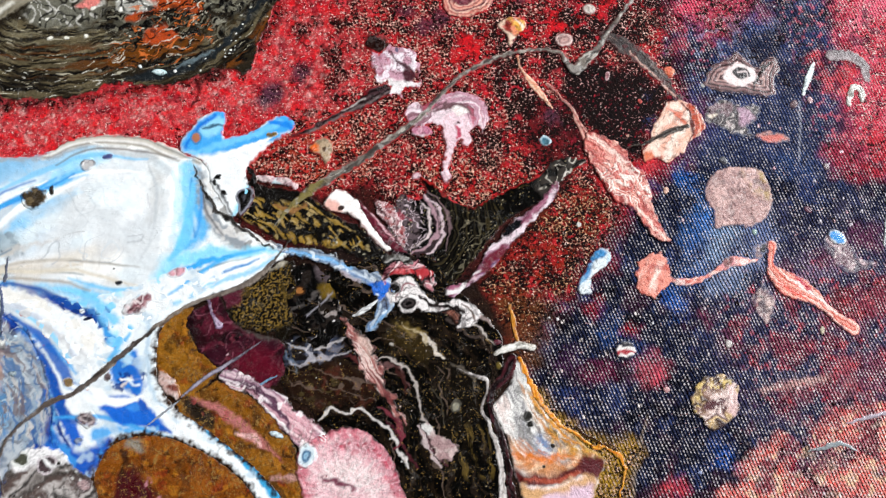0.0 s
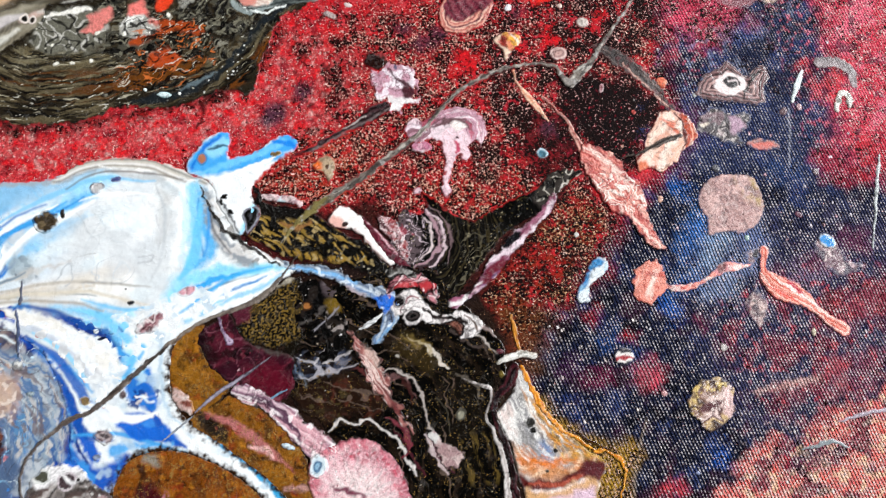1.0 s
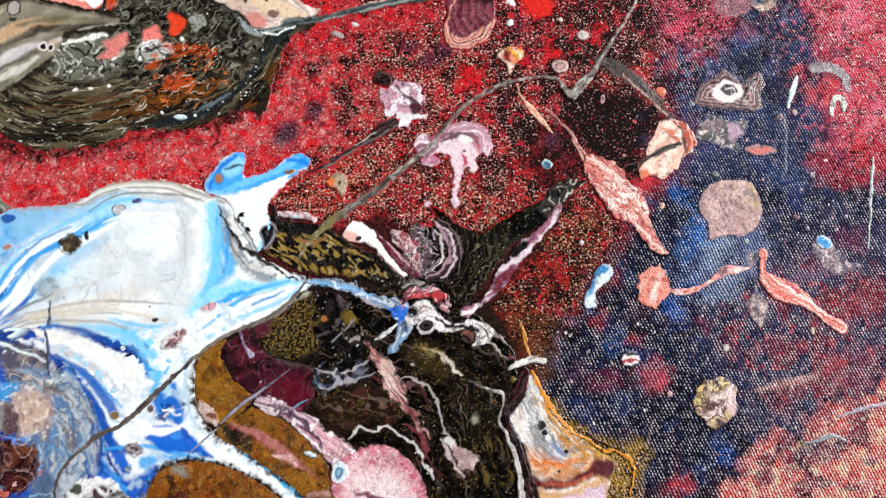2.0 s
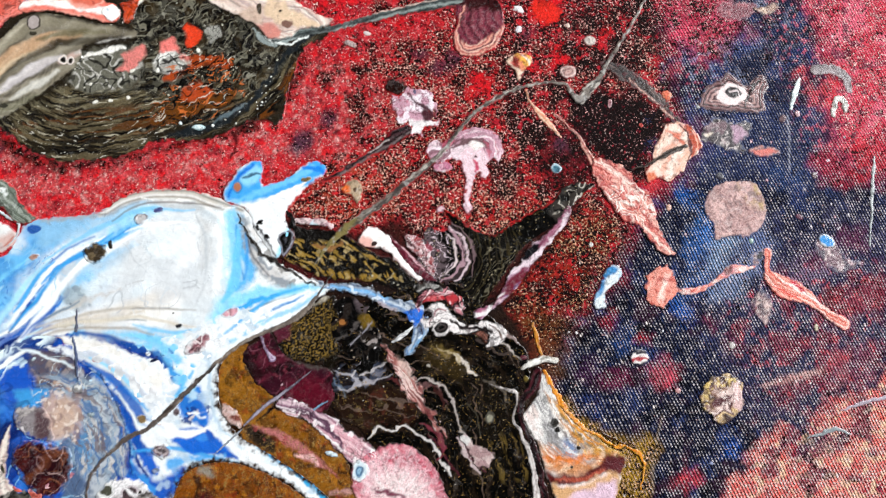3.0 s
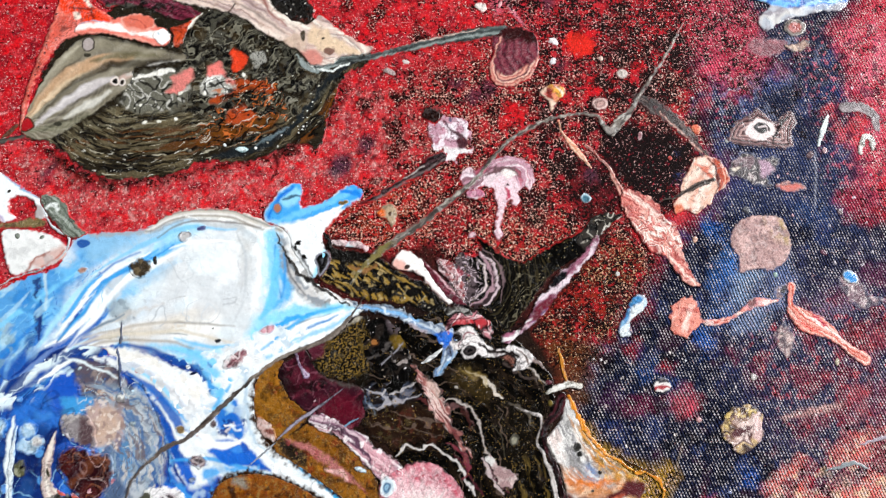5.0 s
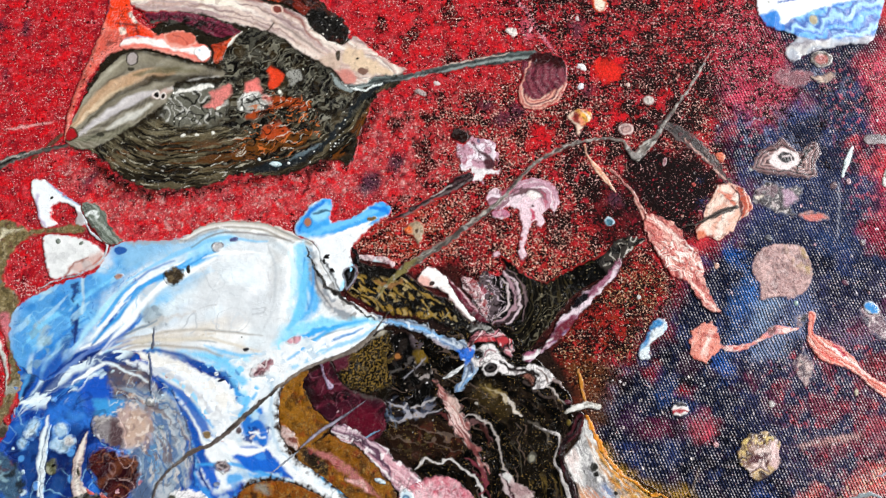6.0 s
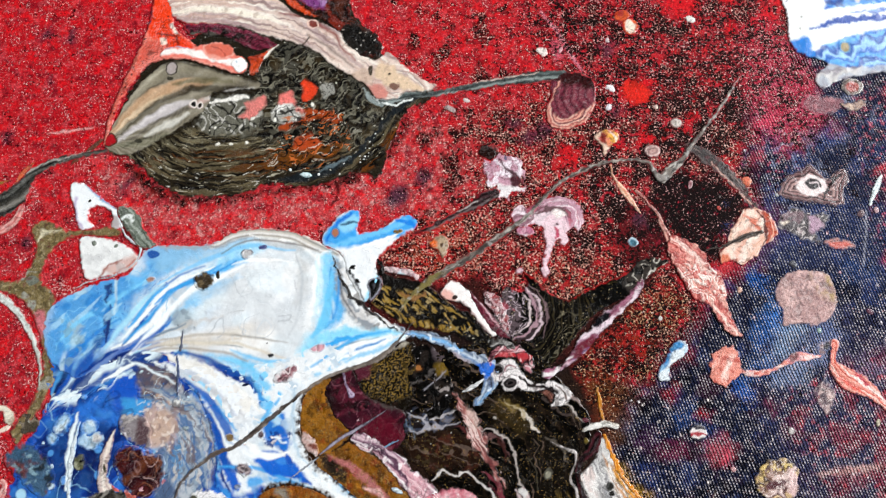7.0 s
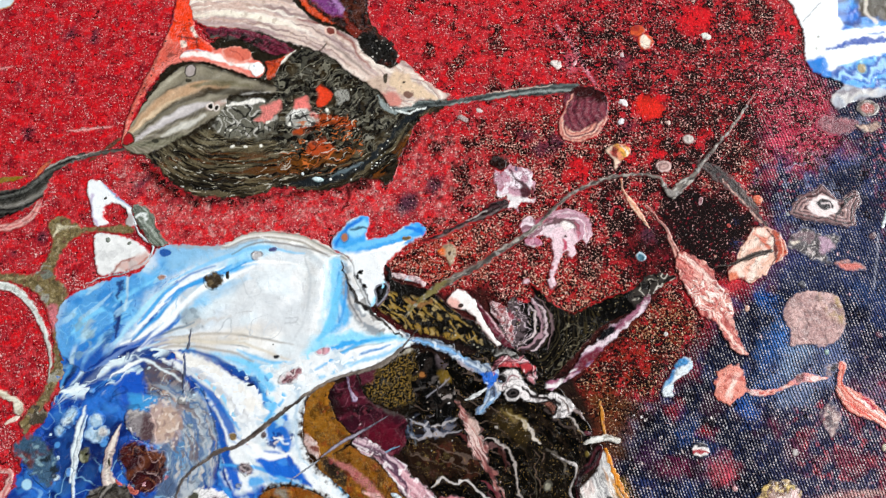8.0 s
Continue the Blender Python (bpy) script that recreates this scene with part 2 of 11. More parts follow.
def sd_blob(x, y, pts):
    """Signed distance to a smooth closed outline, minus inside."""
    c = spline(pts, True)
    d2, inside = np.full(x.shape, 1e12), np.zeros(x.shape, bool)
    for (ax, ay), (bx, by) in zip(c, np.roll(c, -1, 0)):
        ex, ey = bx - ax, by - ay
        px, py = x - ax, y - ay
        s = np.clip((px * ex + py * ey) / (ex * ex + ey * ey + 1e-12), 0, 1)
        d2 = np.minimum(d2, (px - s * ex) ** 2 + (py - s * ey) ** 2)
        if ay != by:
            inside ^= ((ay > y) != (by > y)) & (px < ex * py / ey)
    return np.where(inside, -1, 1) * np.sqrt(d2)


def sd_line(x, y, pts, widths):
    """Distance past the edge of a stroke through the points, with its full widths, and the way along it, 0 to 1."""
    w = np.broadcast_to(np.array(widths, float), (len(pts),)) if np.ndim(widths) < 1 or len(widths) == len(pts) else \
        np.interp(np.linspace(0, 1, len(pts)), np.linspace(0, 1, len(widths)), widths)
    c = spline(np.column_stack([np.array(pts, float), w]), False)
    best, way = np.full(x.shape, 1e12), np.zeros(x.shape)
    for k in range(len(c) - 1):
        (ax, ay, aw), (bx, by, bw) = c[k], c[k + 1]
        ex, ey = bx - ax, by - ay
        s = np.clip(((x - ax) * ex + (y - ay) * ey) / (ex * ex + ey * ey + 1e-12), 0, 1)
        d = np.hypot(x - ax - s * ex, y - ay - s * ey) - np.maximum(aw + (bw - aw) * s, 0.05) / 2
        way = np.where(d < best, (k + s) / (len(c) - 1), way)
        best = np.minimum(best, d)
    return best, way


def oval(c, rx, ry, turn=0.0, n=9):
    """Outline of an oval drop."""
    a = np.arange(n) * 2 * math.pi / n
    u, v, t = rx * np.cos(a), ry * np.sin(a), radians(turn)
    return np.column_stack([c[0] + u * math.cos(t) - v * math.sin(t), c[1] + u * math.sin(t) + v * math.cos(t)])


def step(lo, hi, v):
    s = np.clip((v - lo) / (hi - lo), 0, 1)
    return s * s * (3 - 2 * s)


SEED = [10]


def seed():
    SEED[0] += 1
    return SEED[0] % 190


class Paint:
    """Colour, relief and flecks of paint on a set of places."""

    crisp = 1.0

    def __init__(self, x, y):
        self.begin(x, y)

    def begin(self, x, y):
        self.x, self.y = x, y
        self.c, self.h, self.k = np.zeros((len(x), 3)), np.zeros(len(x)), np.zeros((len(x), 4))

    def near(self, pts, margin):
        p = np.array(pts, float)
        lo, hi = p.min(0) - margin, p.max(0) + margin
        return np.nonzero((self.x > lo[0]) & (self.x < hi[0]) & (self.y > lo[1]) & (self.y < hi[1]))[0]

    def put(self, i, m, colour, h=0.0, fleck=None):
        if colour is not None:
            col = hexa(colour) if isinstance(colour, str) else colour
            self.c[i] += (col - self.c[i]) * m[:, None]
        self.h[i] += h * m
        if fleck is not None:
            self.k[i] += (np.array(fleck) - self.k[i]) * m[:, None]
        return self

    def fill(self, colour, fleck=None):
        return self.put(np.arange(len(self.x)), np.ones(len(self.x)), colour, 0, fleck)

    def moved(self, i, wob, f):
        s = seed()
        x, y = self.x[i], self.y[i]
        return x + wob * fbm(x, y, f, s, 4) * 1.5, y + wob * fbm(x, y, f, s + 50, 4) * 1.5

    def blob(self, pts, colour, soft=0.25, wob=0.5, f=0.35, amt=1.0, h=0.0, fleck=None, rim=None, rimw=0.4):
        soft = soft * self.crisp
        i = self.near(pts, soft + 2 * wob + rimw)
        if len(i):
            d = sd_blob(*self.moved(i, wob, f), pts)
            if rim:
                self.put(i, amt * step(rimw + soft, rimw, d), rim)
            self.put(i, amt * step(soft, -soft, d), colour, h, fleck)
        return self

    def line(self, pts, w, colour, soft=0.15, wob=0.25, f=0.5, amt=1.0, h=0.0, fleck=None):
        soft = soft * self.crisp
        i = self.near(pts, soft + 2 * wob + np.max(w))
        if len(i):
            d, _ = sd_line(*self.moved(i, wob, f), pts, w)
            self.put(i, amt * step(soft, -soft, d), colour, h, fleck)
        return self

    def spot(self, c, r, colour, rim=None, ry=None, turn=0.0, soft=0.15, h=0.0, wob=0.15):
        return self.blob(oval(c, r, ry or r, turn), colour, soft, wob, 0.6, 1.0, h, None, rim, 0.35)

    def region(self, pts, soft=0.5, wob=0.6, f=0.3):
        if pts is None:
            return np.arange(len(self.x)), 1.0
        i = self.near(pts, soft + 2 * wob)
        return i, step(soft, -soft, sd_blob(*self.moved(i, wob, f), pts)) if len(i) else 0.0

    def mottle(self, colour, f, lo=0.0, hi=0.3, amt=1.0, pts=None, soft=0.5, octaves=3, fleck=None, h=0.0, stretch=None):
        i, m = self.region(pts, soft)
        if len(i):
            x, y = self.x[i], self.y[i]
            if stretch:
                t = radians(stretch[0])
                x, y = (x * math.cos(t) + y * math.sin(t)) / stretch[1], -x * math.sin(t) + y * math.cos(t)
            self.put(i, m * amt * step(lo, hi, fbm(x, y, f, seed(), octaves)), colour, h, fleck)
        return self

    def marble(self, colours, turn, period, warp=2.0, f=0.12, pts=None, amt=1.0, soft=0.4, sharp=1.0, h=0.0):
        """Wandering bands of the colours, one after another."""
        i, m = self.region(pts, soft)
        if len(i):
            x, y, s = self.x[i], self.y[i], seed()
            t = radians(turn)
            x, y = x + 2.0 * fbm(x, y, 0.15, s + 20, 3), y + 2.0 * fbm(x, y, 0.15, s + 70, 3)
            v = (-x * math.sin(t) + y * math.cos(t)) / (1.5 * period) + 1.5 * warp * fbm(x, y, f, s, 4) + 0.5 * fbm(x, y, 0.7, s + 90, 2)
            self.bands(i, m * amt, v, colours, sharp, h)
        return self

    def bands(self, i, m, v, colours, sharp=1.0, h=0.0):
        cols = np.array([hexa(c) for c in colours])
        n = len(cols)
        u = v % n
        k = np.floor(u).astype(int) % n
        q = step(0.5 - 0.5 / sharp, 0.5 + 0.5 / sharp, u - np.floor(u))[:, None]
        self.put(i, np.broadcast_to(m, i.shape), cols[k] * (1 - q) + cols[(k + 1) % n] * q, 0)
        self.h[i] += h * m * np.cos(2 * math.pi * u)

    def along(self, colours, line, period, warp=0.6, f=0.2, pts=None, amt=1.0, soft=0.4, sharp=1.0, h=0.0):
        """Bands that follow a line, by the distance from it."""
        i, m = self.region(pts, soft)
        if len(i):
            d, _ = sd_line(self.x[i], self.y[i], line, 0.0)
            self.bands(i, m * amt, d / period + warp * fbm(self.x[i], self.y[i], f, seed(), 3), colours, sharp, h)
        return self

    def lacing(self, colour, f=0.12, levels=4.0, w=0.1, pts=None, amt=1.0, warp=2.5, patchy=0.0, soft=0.6, h=0.0):
        """Thin wandering lines, like the lacing of a pour: the contours of a warped noise."""
        i, m = self.region(pts, soft)
        if len(i):
            s = seed()
            x, y = self.x[i], self.y[i]
            x, y = x + warp * fbm(x, y, f * 1.3, s + 20, 3), y + warp * fbm(x, y, f * 1.3, s + 70, 3)
            v = levels * fbm(x, y, f, s, 3)
            m = m * step(w, w * 0.35, np.abs(v - np.round(v)))
            if patchy:
                m = m * step(-0.1, 0.2, fbm(x, y, f * 0.8, s + 40, 2) + 0.25 - patchy)
            self.put(i, m * amt, colour, h)
        return self

    def filaments(self, colour, line, along=0.12, across=1.4, lo=0.1, hi=0.3, amt=0.9, pts=None, soft=0.8, warp=0.8, h=0.0):
        """Fine strands of a colour that run with a line."""
        i, m = self.region(pts, soft)
        if len(i):
            s = seed()
            x, y = self.x[i], self.y[i]
            x, y = x + warp * fbm(x, y, 0.22, s + 20, 3), y + warp * fbm(x, y, 0.22, s + 70, 3)
            d, way = sd_line(x, y, line, 0.0)
            span = np.hypot(*np.diff(np.array(line, float), axis=0).T).sum()
            v = fbm(way * span * along, d * across, 1.0, s, 3)
            self.put(i, m * amt * step(lo, hi, v), colour, h)
        return self

    def fan(self, colours, apex, n, warp=0.5, f=0.15, pts=None, amt=1.0, soft=1.0, sharp=1.0, lean=0.0):
        """Bands that spread from a point."""
        i, m = self.region(pts, soft)
        if len(i):
            dx, dy = self.x[i] - apex[0], self.y[i] - apex[1]
            a = np.arctan2(dy, dx) + lean * np.hypot(dx, dy)
            self.bands(i, np.broadcast_to(m * amt, i.shape), a * n / (2 * math.pi) + warp * fbm(self.x[i], self.y[i], f, seed(), 4), colours, sharp)
        return self

    def sprinkle(self, colours, cell, chance, r, pts=None, soft=0.3, h=0.0):
        """Scattered small dots, one at most to a cell."""
        i, m = self.region(pts, soft)
        if len(i):
            s = seed()
            gx, gy = np.floor(self.x[i] / cell).astype(int), np.floor(self.y[i] / cell).astype(int)
            rnd = [PERM[PERM[(gx + 41 * q + s) & 255] + ((gy + 17 * q + s) & 255)] / 255.0 for q in range(5)]
            dx, dy = self.x[i] - (gx + 0.25 + 0.5 * rnd[0]) * cell, self.y[i] - (gy + 0.25 + 0.5 * rnd[1]) * cell
            rad = r * (0.4 + 0.8 * rnd[2])
            hit = m * step(1.15, 0.8, np.hypot(dx, dy) / rad) * (rnd[3] < chance)
            cols = np.array([hexa(c) for c in colours])
            self.put(i, hit, cols[(rnd[4] * 0.999 * len(cols)).astype(int)], h)
        return self


# ---- meshes of paint ----
def grid_mesh(name, co, quads, p, mat, parent, label):
    me = bpy.data.meshes.new(name)
    me.vertices.add(len(co))
    me.vertices.foreach_set("co", np.ascontiguousarray(co, np.float32).ravel())
    n = len(quads)
    me.loops.add(4 * n)
    me.polygons.add(n)
    me.loops.foreach_set("vertex_index", np.ascontiguousarray(quads, np.int32).ravel())
    me.polygons.foreach_set("loop_start", np.arange(0, 4 * n, 4, dtype=np.int32))
    me.polygons.foreach_set("use_smooth", np.ones(n, bool))
    me.update(calc_edges=True)
    for key, v in (("coat", np.column_stack([p.c, np.ones(len(p.c))])), ("fleck", p.k)):
        at = me.attributes.new(key, "FLOAT_COLOR", "POINT")
        at.data.foreach_set("color", v.clip(0, 1).astype(np.float32).ravel())
    me.materials.append(mat)
    ob = new(name, me)
    ob.parent = parent
    if label:
        tagged(ob, label)
    return ob


class Wet:
    """What colour lies where on the canvas so far, for paint that runs into what it meets."""
    x0, y0, cell = -205.0, -95.0, 0.3
    c = np.zeros((1030, 1370, 3))

    @classmethod
    def at(cls, x, y):
        return ((np.clip((y - cls.y0) / cls.cell, 0, 1029)).astype(int), np.clip((x - cls.x0) / cls.cell, 0, 1369).astype(int))


class Patch(Paint):
    """A skin of paint of its own thickness, with a rounded rim that beds into what is under it."""
    crisp, quiet = 0.9, False

    def __init__(self, name, pts, label="", mat=None, thick=0.3, base=0.0, h=0.24, wob=0.45, f=0.45, width=None, round_=0.6, under=None, grow=0.0):
        self.name, self.label, self.mat, self.under = name, label, mat or GLOSS, under
        thick, base = thick * 0.55, base * 0.65
        self.bleed = 1.7 if name in ("paint_cell", "grey_cell", "maroon_lobe") else 1.0
        p = np.array(pts, float)
        m = 1.0 + 2 * wob + (np.max(width) if width is not None else 0)
        lo, hi = p.min(0) - m, p.max(0) + m
        gx, gy = np.meshgrid(np.arange(lo[0], hi[0], h), np.arange(lo[1], hi[1], h))
        s = seed()
        wx, wy = gx + wob * 1.5 * fbm(gx, gy, f, s, 3), gy + wob * 1.5 * fbm(gx, gy, f, s + 50, 3)
        d = (sd_blob(wx, wy, p) if width is None else sd_line(wx, wy, p, width)[0]) - grow
        ny, nx = np.gradient(d, h)
        ln = np.maximum(np.hypot(nx, ny), 0.5)
        near = d > -0.55 * h
        gx, gy = np.where(near, gx - d * nx / ln ** 2, gx), np.where(near, gy - d * ny / ln ** 2, gy)
        ok = d < 0.62 * h
        quad = ok[:-1, :-1] & ok[1:, :-1] & ok[:-1, 1:] & ok[1:, 1:]
        ids = np.arange(gx.size).reshape(gx.shape)
        q = np.stack([ids[:-1, :-1], ids[:-1, 1:], ids[1:, 1:], ids[1:, :-1]], -1)[quad]
        used, inv = np.unique(q, return_inverse=True)
        self.quads = inv.reshape(-1, 4)
        d = np.minimum(d.ravel()[used], 0)
        self.px, self.py = gx.ravel()[used], gy.ravel()[used]
        # the paint has flowed: colours are laid down in warped places
        a, g = (0.5, 0.12) if self.mat is SMOOTH else (0.55, 0.3)
        fx, fy = self.px, self.py
        jit = 0.05 if self.mat is SMOOTH else 0.14
        fx = fx + a * fbm(fx, fy, g, s + 9, 2) + jit * fbm(fx, fy, 0.9, s + 19, 2)
        fy = fy + a * fbm(fx, fy, g, s + 29, 2) + jit * fbm(fx, fy, 0.9, s + 39, 2)
        self.begin(fx, fy)
        rimmed = np.sqrt(np.clip(1 - (1 - np.clip(-d / round_, 0, 1)) ** 2, 0, 1))
        self.z = base - 0.08 + (thick + 0.08) * rimmed
        self.d = d

    def edge(self, colour, w=0.5, soft=0.25, amt=1.0):
        """A border of another colour along the rim."""
        i = np.arange(len(self.x))
        wx = self.d + 0.8 * w * fbm(self.x, self.y, 0.5, seed())
        return self.put(i, amt * step(-w - soft, -w + soft, wx), colour)

    def rings(self, colours, period, warp=0.4, f=0.2, amt=1.0, sharp=1.2, pts=None, h=0.0):
        """Bands that follow the rim."""
        i, m = self.region(pts)
        if len(i):
            self.bands(i, np.broadcast_to(m * amt, i.shape), -self.d[i] / period + warp * fbm(self.x[i], self.y[i], f, seed()), colours, sharp, h)
        return self

    def veins(self):
        """Thin lighter and darker lines of the pour's own colours, patch by patch."""
        amt = {SMOOTH: 0.06, GLOSS: 0.6, SATIN: 0.32, DARK: 0.25, INK: 0.2}.get(self.mat, 0.0)
        if not amt or self.quiet:
            return
        s = seed()
        f = 0.09 if self.mat is SMOOTH else 0.2
        x = self.px + 2.4 * fbm(self.px, self.py, f, s, 3)
        y = self.py + 2.4 * fbm(self.px, self.py, f, s + 60, 3)
        for k, (w, to) in enumerate(((0.17, 0.22), (0.12, None), (0.1, 0.3))):
            v = 3.2 * fbm(x, y, f, s + 11 * k, 3)
            m = amt * step(w, w * 0.4, np.abs(v - np.round(v))) * step(-0.1, 0.25, fbm(x, y, f * 0.7, s + 31 + k, 2) + 0.08)
            col = self.c * to if to else self.c + (0.82 - self.c) * 0.45 * np.sqrt(np.clip(self.c.mean(1), 0.02, 1))[:, None]
            self.c += (col - self.c) * m[:, None]
            self.h += 0.02 * m
        # flow lines that keep to the shape of the rim
        u = -self.d / 0.75 + 1.3 * fbm(self.px, self.py, 0.3, s + 77, 3)
        for shift, lit in ((0.0, False), (0.45, True)):
            w = np.abs((u + shift) % 1.0 - 0.5)
            m = amt * 0.55 * step(0.17, 0.05, w) * step(-0.15, 0.2, fbm(self.px, self.py, 0.35, s + 91 + 5 * lit, 2) + 0.05)
            col = self.c + (0.85 - self.c) * 0.45 * np.sqrt(np.clip(self.c.mean(1), 0.02, 1))[:, None] if lit else self.c * 0.3
            self.c += (col - self.c) * m[:, None]

    def done(self):
        self.veins()
        self.h += 0.07 * fbm(self.x, self.y, 0.35, seed(), 3)
        tone = 1 + (0.05 if self.mat is SMOOTH else 0.14) * fbm(self.x, self.y, 0.8, seed(), 3)
        self.c = self.c * tone[:, None]
        fade = np.clip(-self.d / 0.5, 0, 1)
        if self.mat is SMOOTH:
            self.c = self.c * 1.0
            red, blue = self.c[:, 0], self.c[:, 2]
            self.c[:, 1] *= 1 + 0.16 * np.clip((blue - red) / (blue + 0.02), 0, 1)
        lum = self.c.mean(1)
        self.c = self.c * (lum / (lum + 0.010))[:, None]
        # the rim runs into the paint beside it
        cells = Wet.at(self.px, self.py)
        w = self.bleed * float(np.clip(-0.32 * self.d.min(), 0.12, 0.6)) if len(self.d) else 0.1
        own = step(0.0, w, -self.d + 0.9 * w * fbm(self.px, self.py, 0.8, seed(), 3))[:, None]
        self.c = Wet.c[cells] * (1 - own) + self.c * own
        Wet.c[cells] = self.c
        co = np.column_stack([self.px, self.py, self.z + self.h * fade]) * 0.001
        if not len(self.quads):
            return painting
        return grid_mesh(self.name, co, self.quads, self, self.mat, self.under or painting, self.label)


def drop(c, r, colour, rim="", ry=None, turn=0.0, label="", name="paint_drop", base=0.0, thick=0.3, wob=0.2, h=0.2, mottled="", under=None, mat=None):
    """A single drop or cell of paint."""
    p = Patch(name, oval(c, r, ry or r, turn), label, mat, thick, base, h, wob, 0.45, under=under)
    p.fill(colour)
    if mottled:
        p.mottle(mottled, 0.5, 0.0, 0.35)
    if rim:
        p.edge(rim, min(r, ry or r) * 0.3)
    return p.done()


def stroke(pts, w, colour, label="", name="paint_streak", base=0.0, thick=0.25, wob=0.25, f=0.4, h=0.22, streak="", edge="", under=None, mat=None):
    """A thin trail of paint through the points."""
    p = Patch(name, pts, label, mat, thick, base, h, wob, f, width=w, round_=0.4, under=under)
    p.fill(colour)
    if streak:
        p.along([colour, streak], pts, max(0.25, np.max(w) * 0.22), 0.5, 0.3)
    if edge:
        p.edge(edge, 0.25)
    return p.done()


painting = new("painting")
painting.location = (0, 0, TOP)
tagged(painting, "abstract poured acrylic painting on canvas, crimson, navy, white and blue", "painting")


# ---- the canvas: a fine sheet in the middle, coarse margins, folded over its stretcher ----
def canvas_sheet():
    fx, fy = np.arange(-152.0, 146.0, 0.34), np.arange(-36.0, 149.0, 0.34)
    xs = np.concatenate([np.linspace(-200, -153, 12), fx, np.linspace(147, 200, 12)])
    ys = np.concatenate([np.linspace(-90, -37, 12), fy, np.linspace(150, 210, 12)])
    gx, gy = np.meshgrid(xs, ys)
    p = Paint(gx.ravel(), gy.ravel())
    ground(p)
    wy, wx = np.meshgrid(Wet.y0 + Wet.cell * (np.arange(1030) + 0.5), Wet.x0 + Wet.cell * (np.arange(1370) + 0.5), indexing="ij")
    Wet.c[:] = p.c.reshape(*gx.shape, 3)[np.searchsorted(ys, wy).clip(0, len(ys) - 1), np.searchsorted(xs, wx).clip(0, len(xs) - 1)]
    ids = np.arange(gx.size).reshape(gx.shape)
    q = np.stack([ids[:-1, :-1], ids[:-1, 1:], ids[1:, 1:], ids[1:, :-1]], -1).reshape(-1, 4)
    co = np.column_stack([p.x, p.y, p.h + 0.04 * fbm(p.x, p.y, 0.3, 5, 2)]) * 0.001
    grid_mesh("canvas", co, q, p, CANVAS, painting, "coarse woven canvas with thin crimson, black and navy paint")
    side = box_mesh("canvas_edge", [((-0.2, -0.09, -TOP), (-0.17, 0.21, -0.0008)), ((0.17, -0.09, -TOP), (0.2, 0.21, -0.0008)),
                                    ((-0.17, -0.09, -TOP), (0.17, -0.06, -0.0008)), ((-0.17, 0.18, -TOP), (0.17, 0.21, -0.0008))], RAW)
    side.parent = painting
    tagged(side, "raw canvas folded round its stretcher bars")


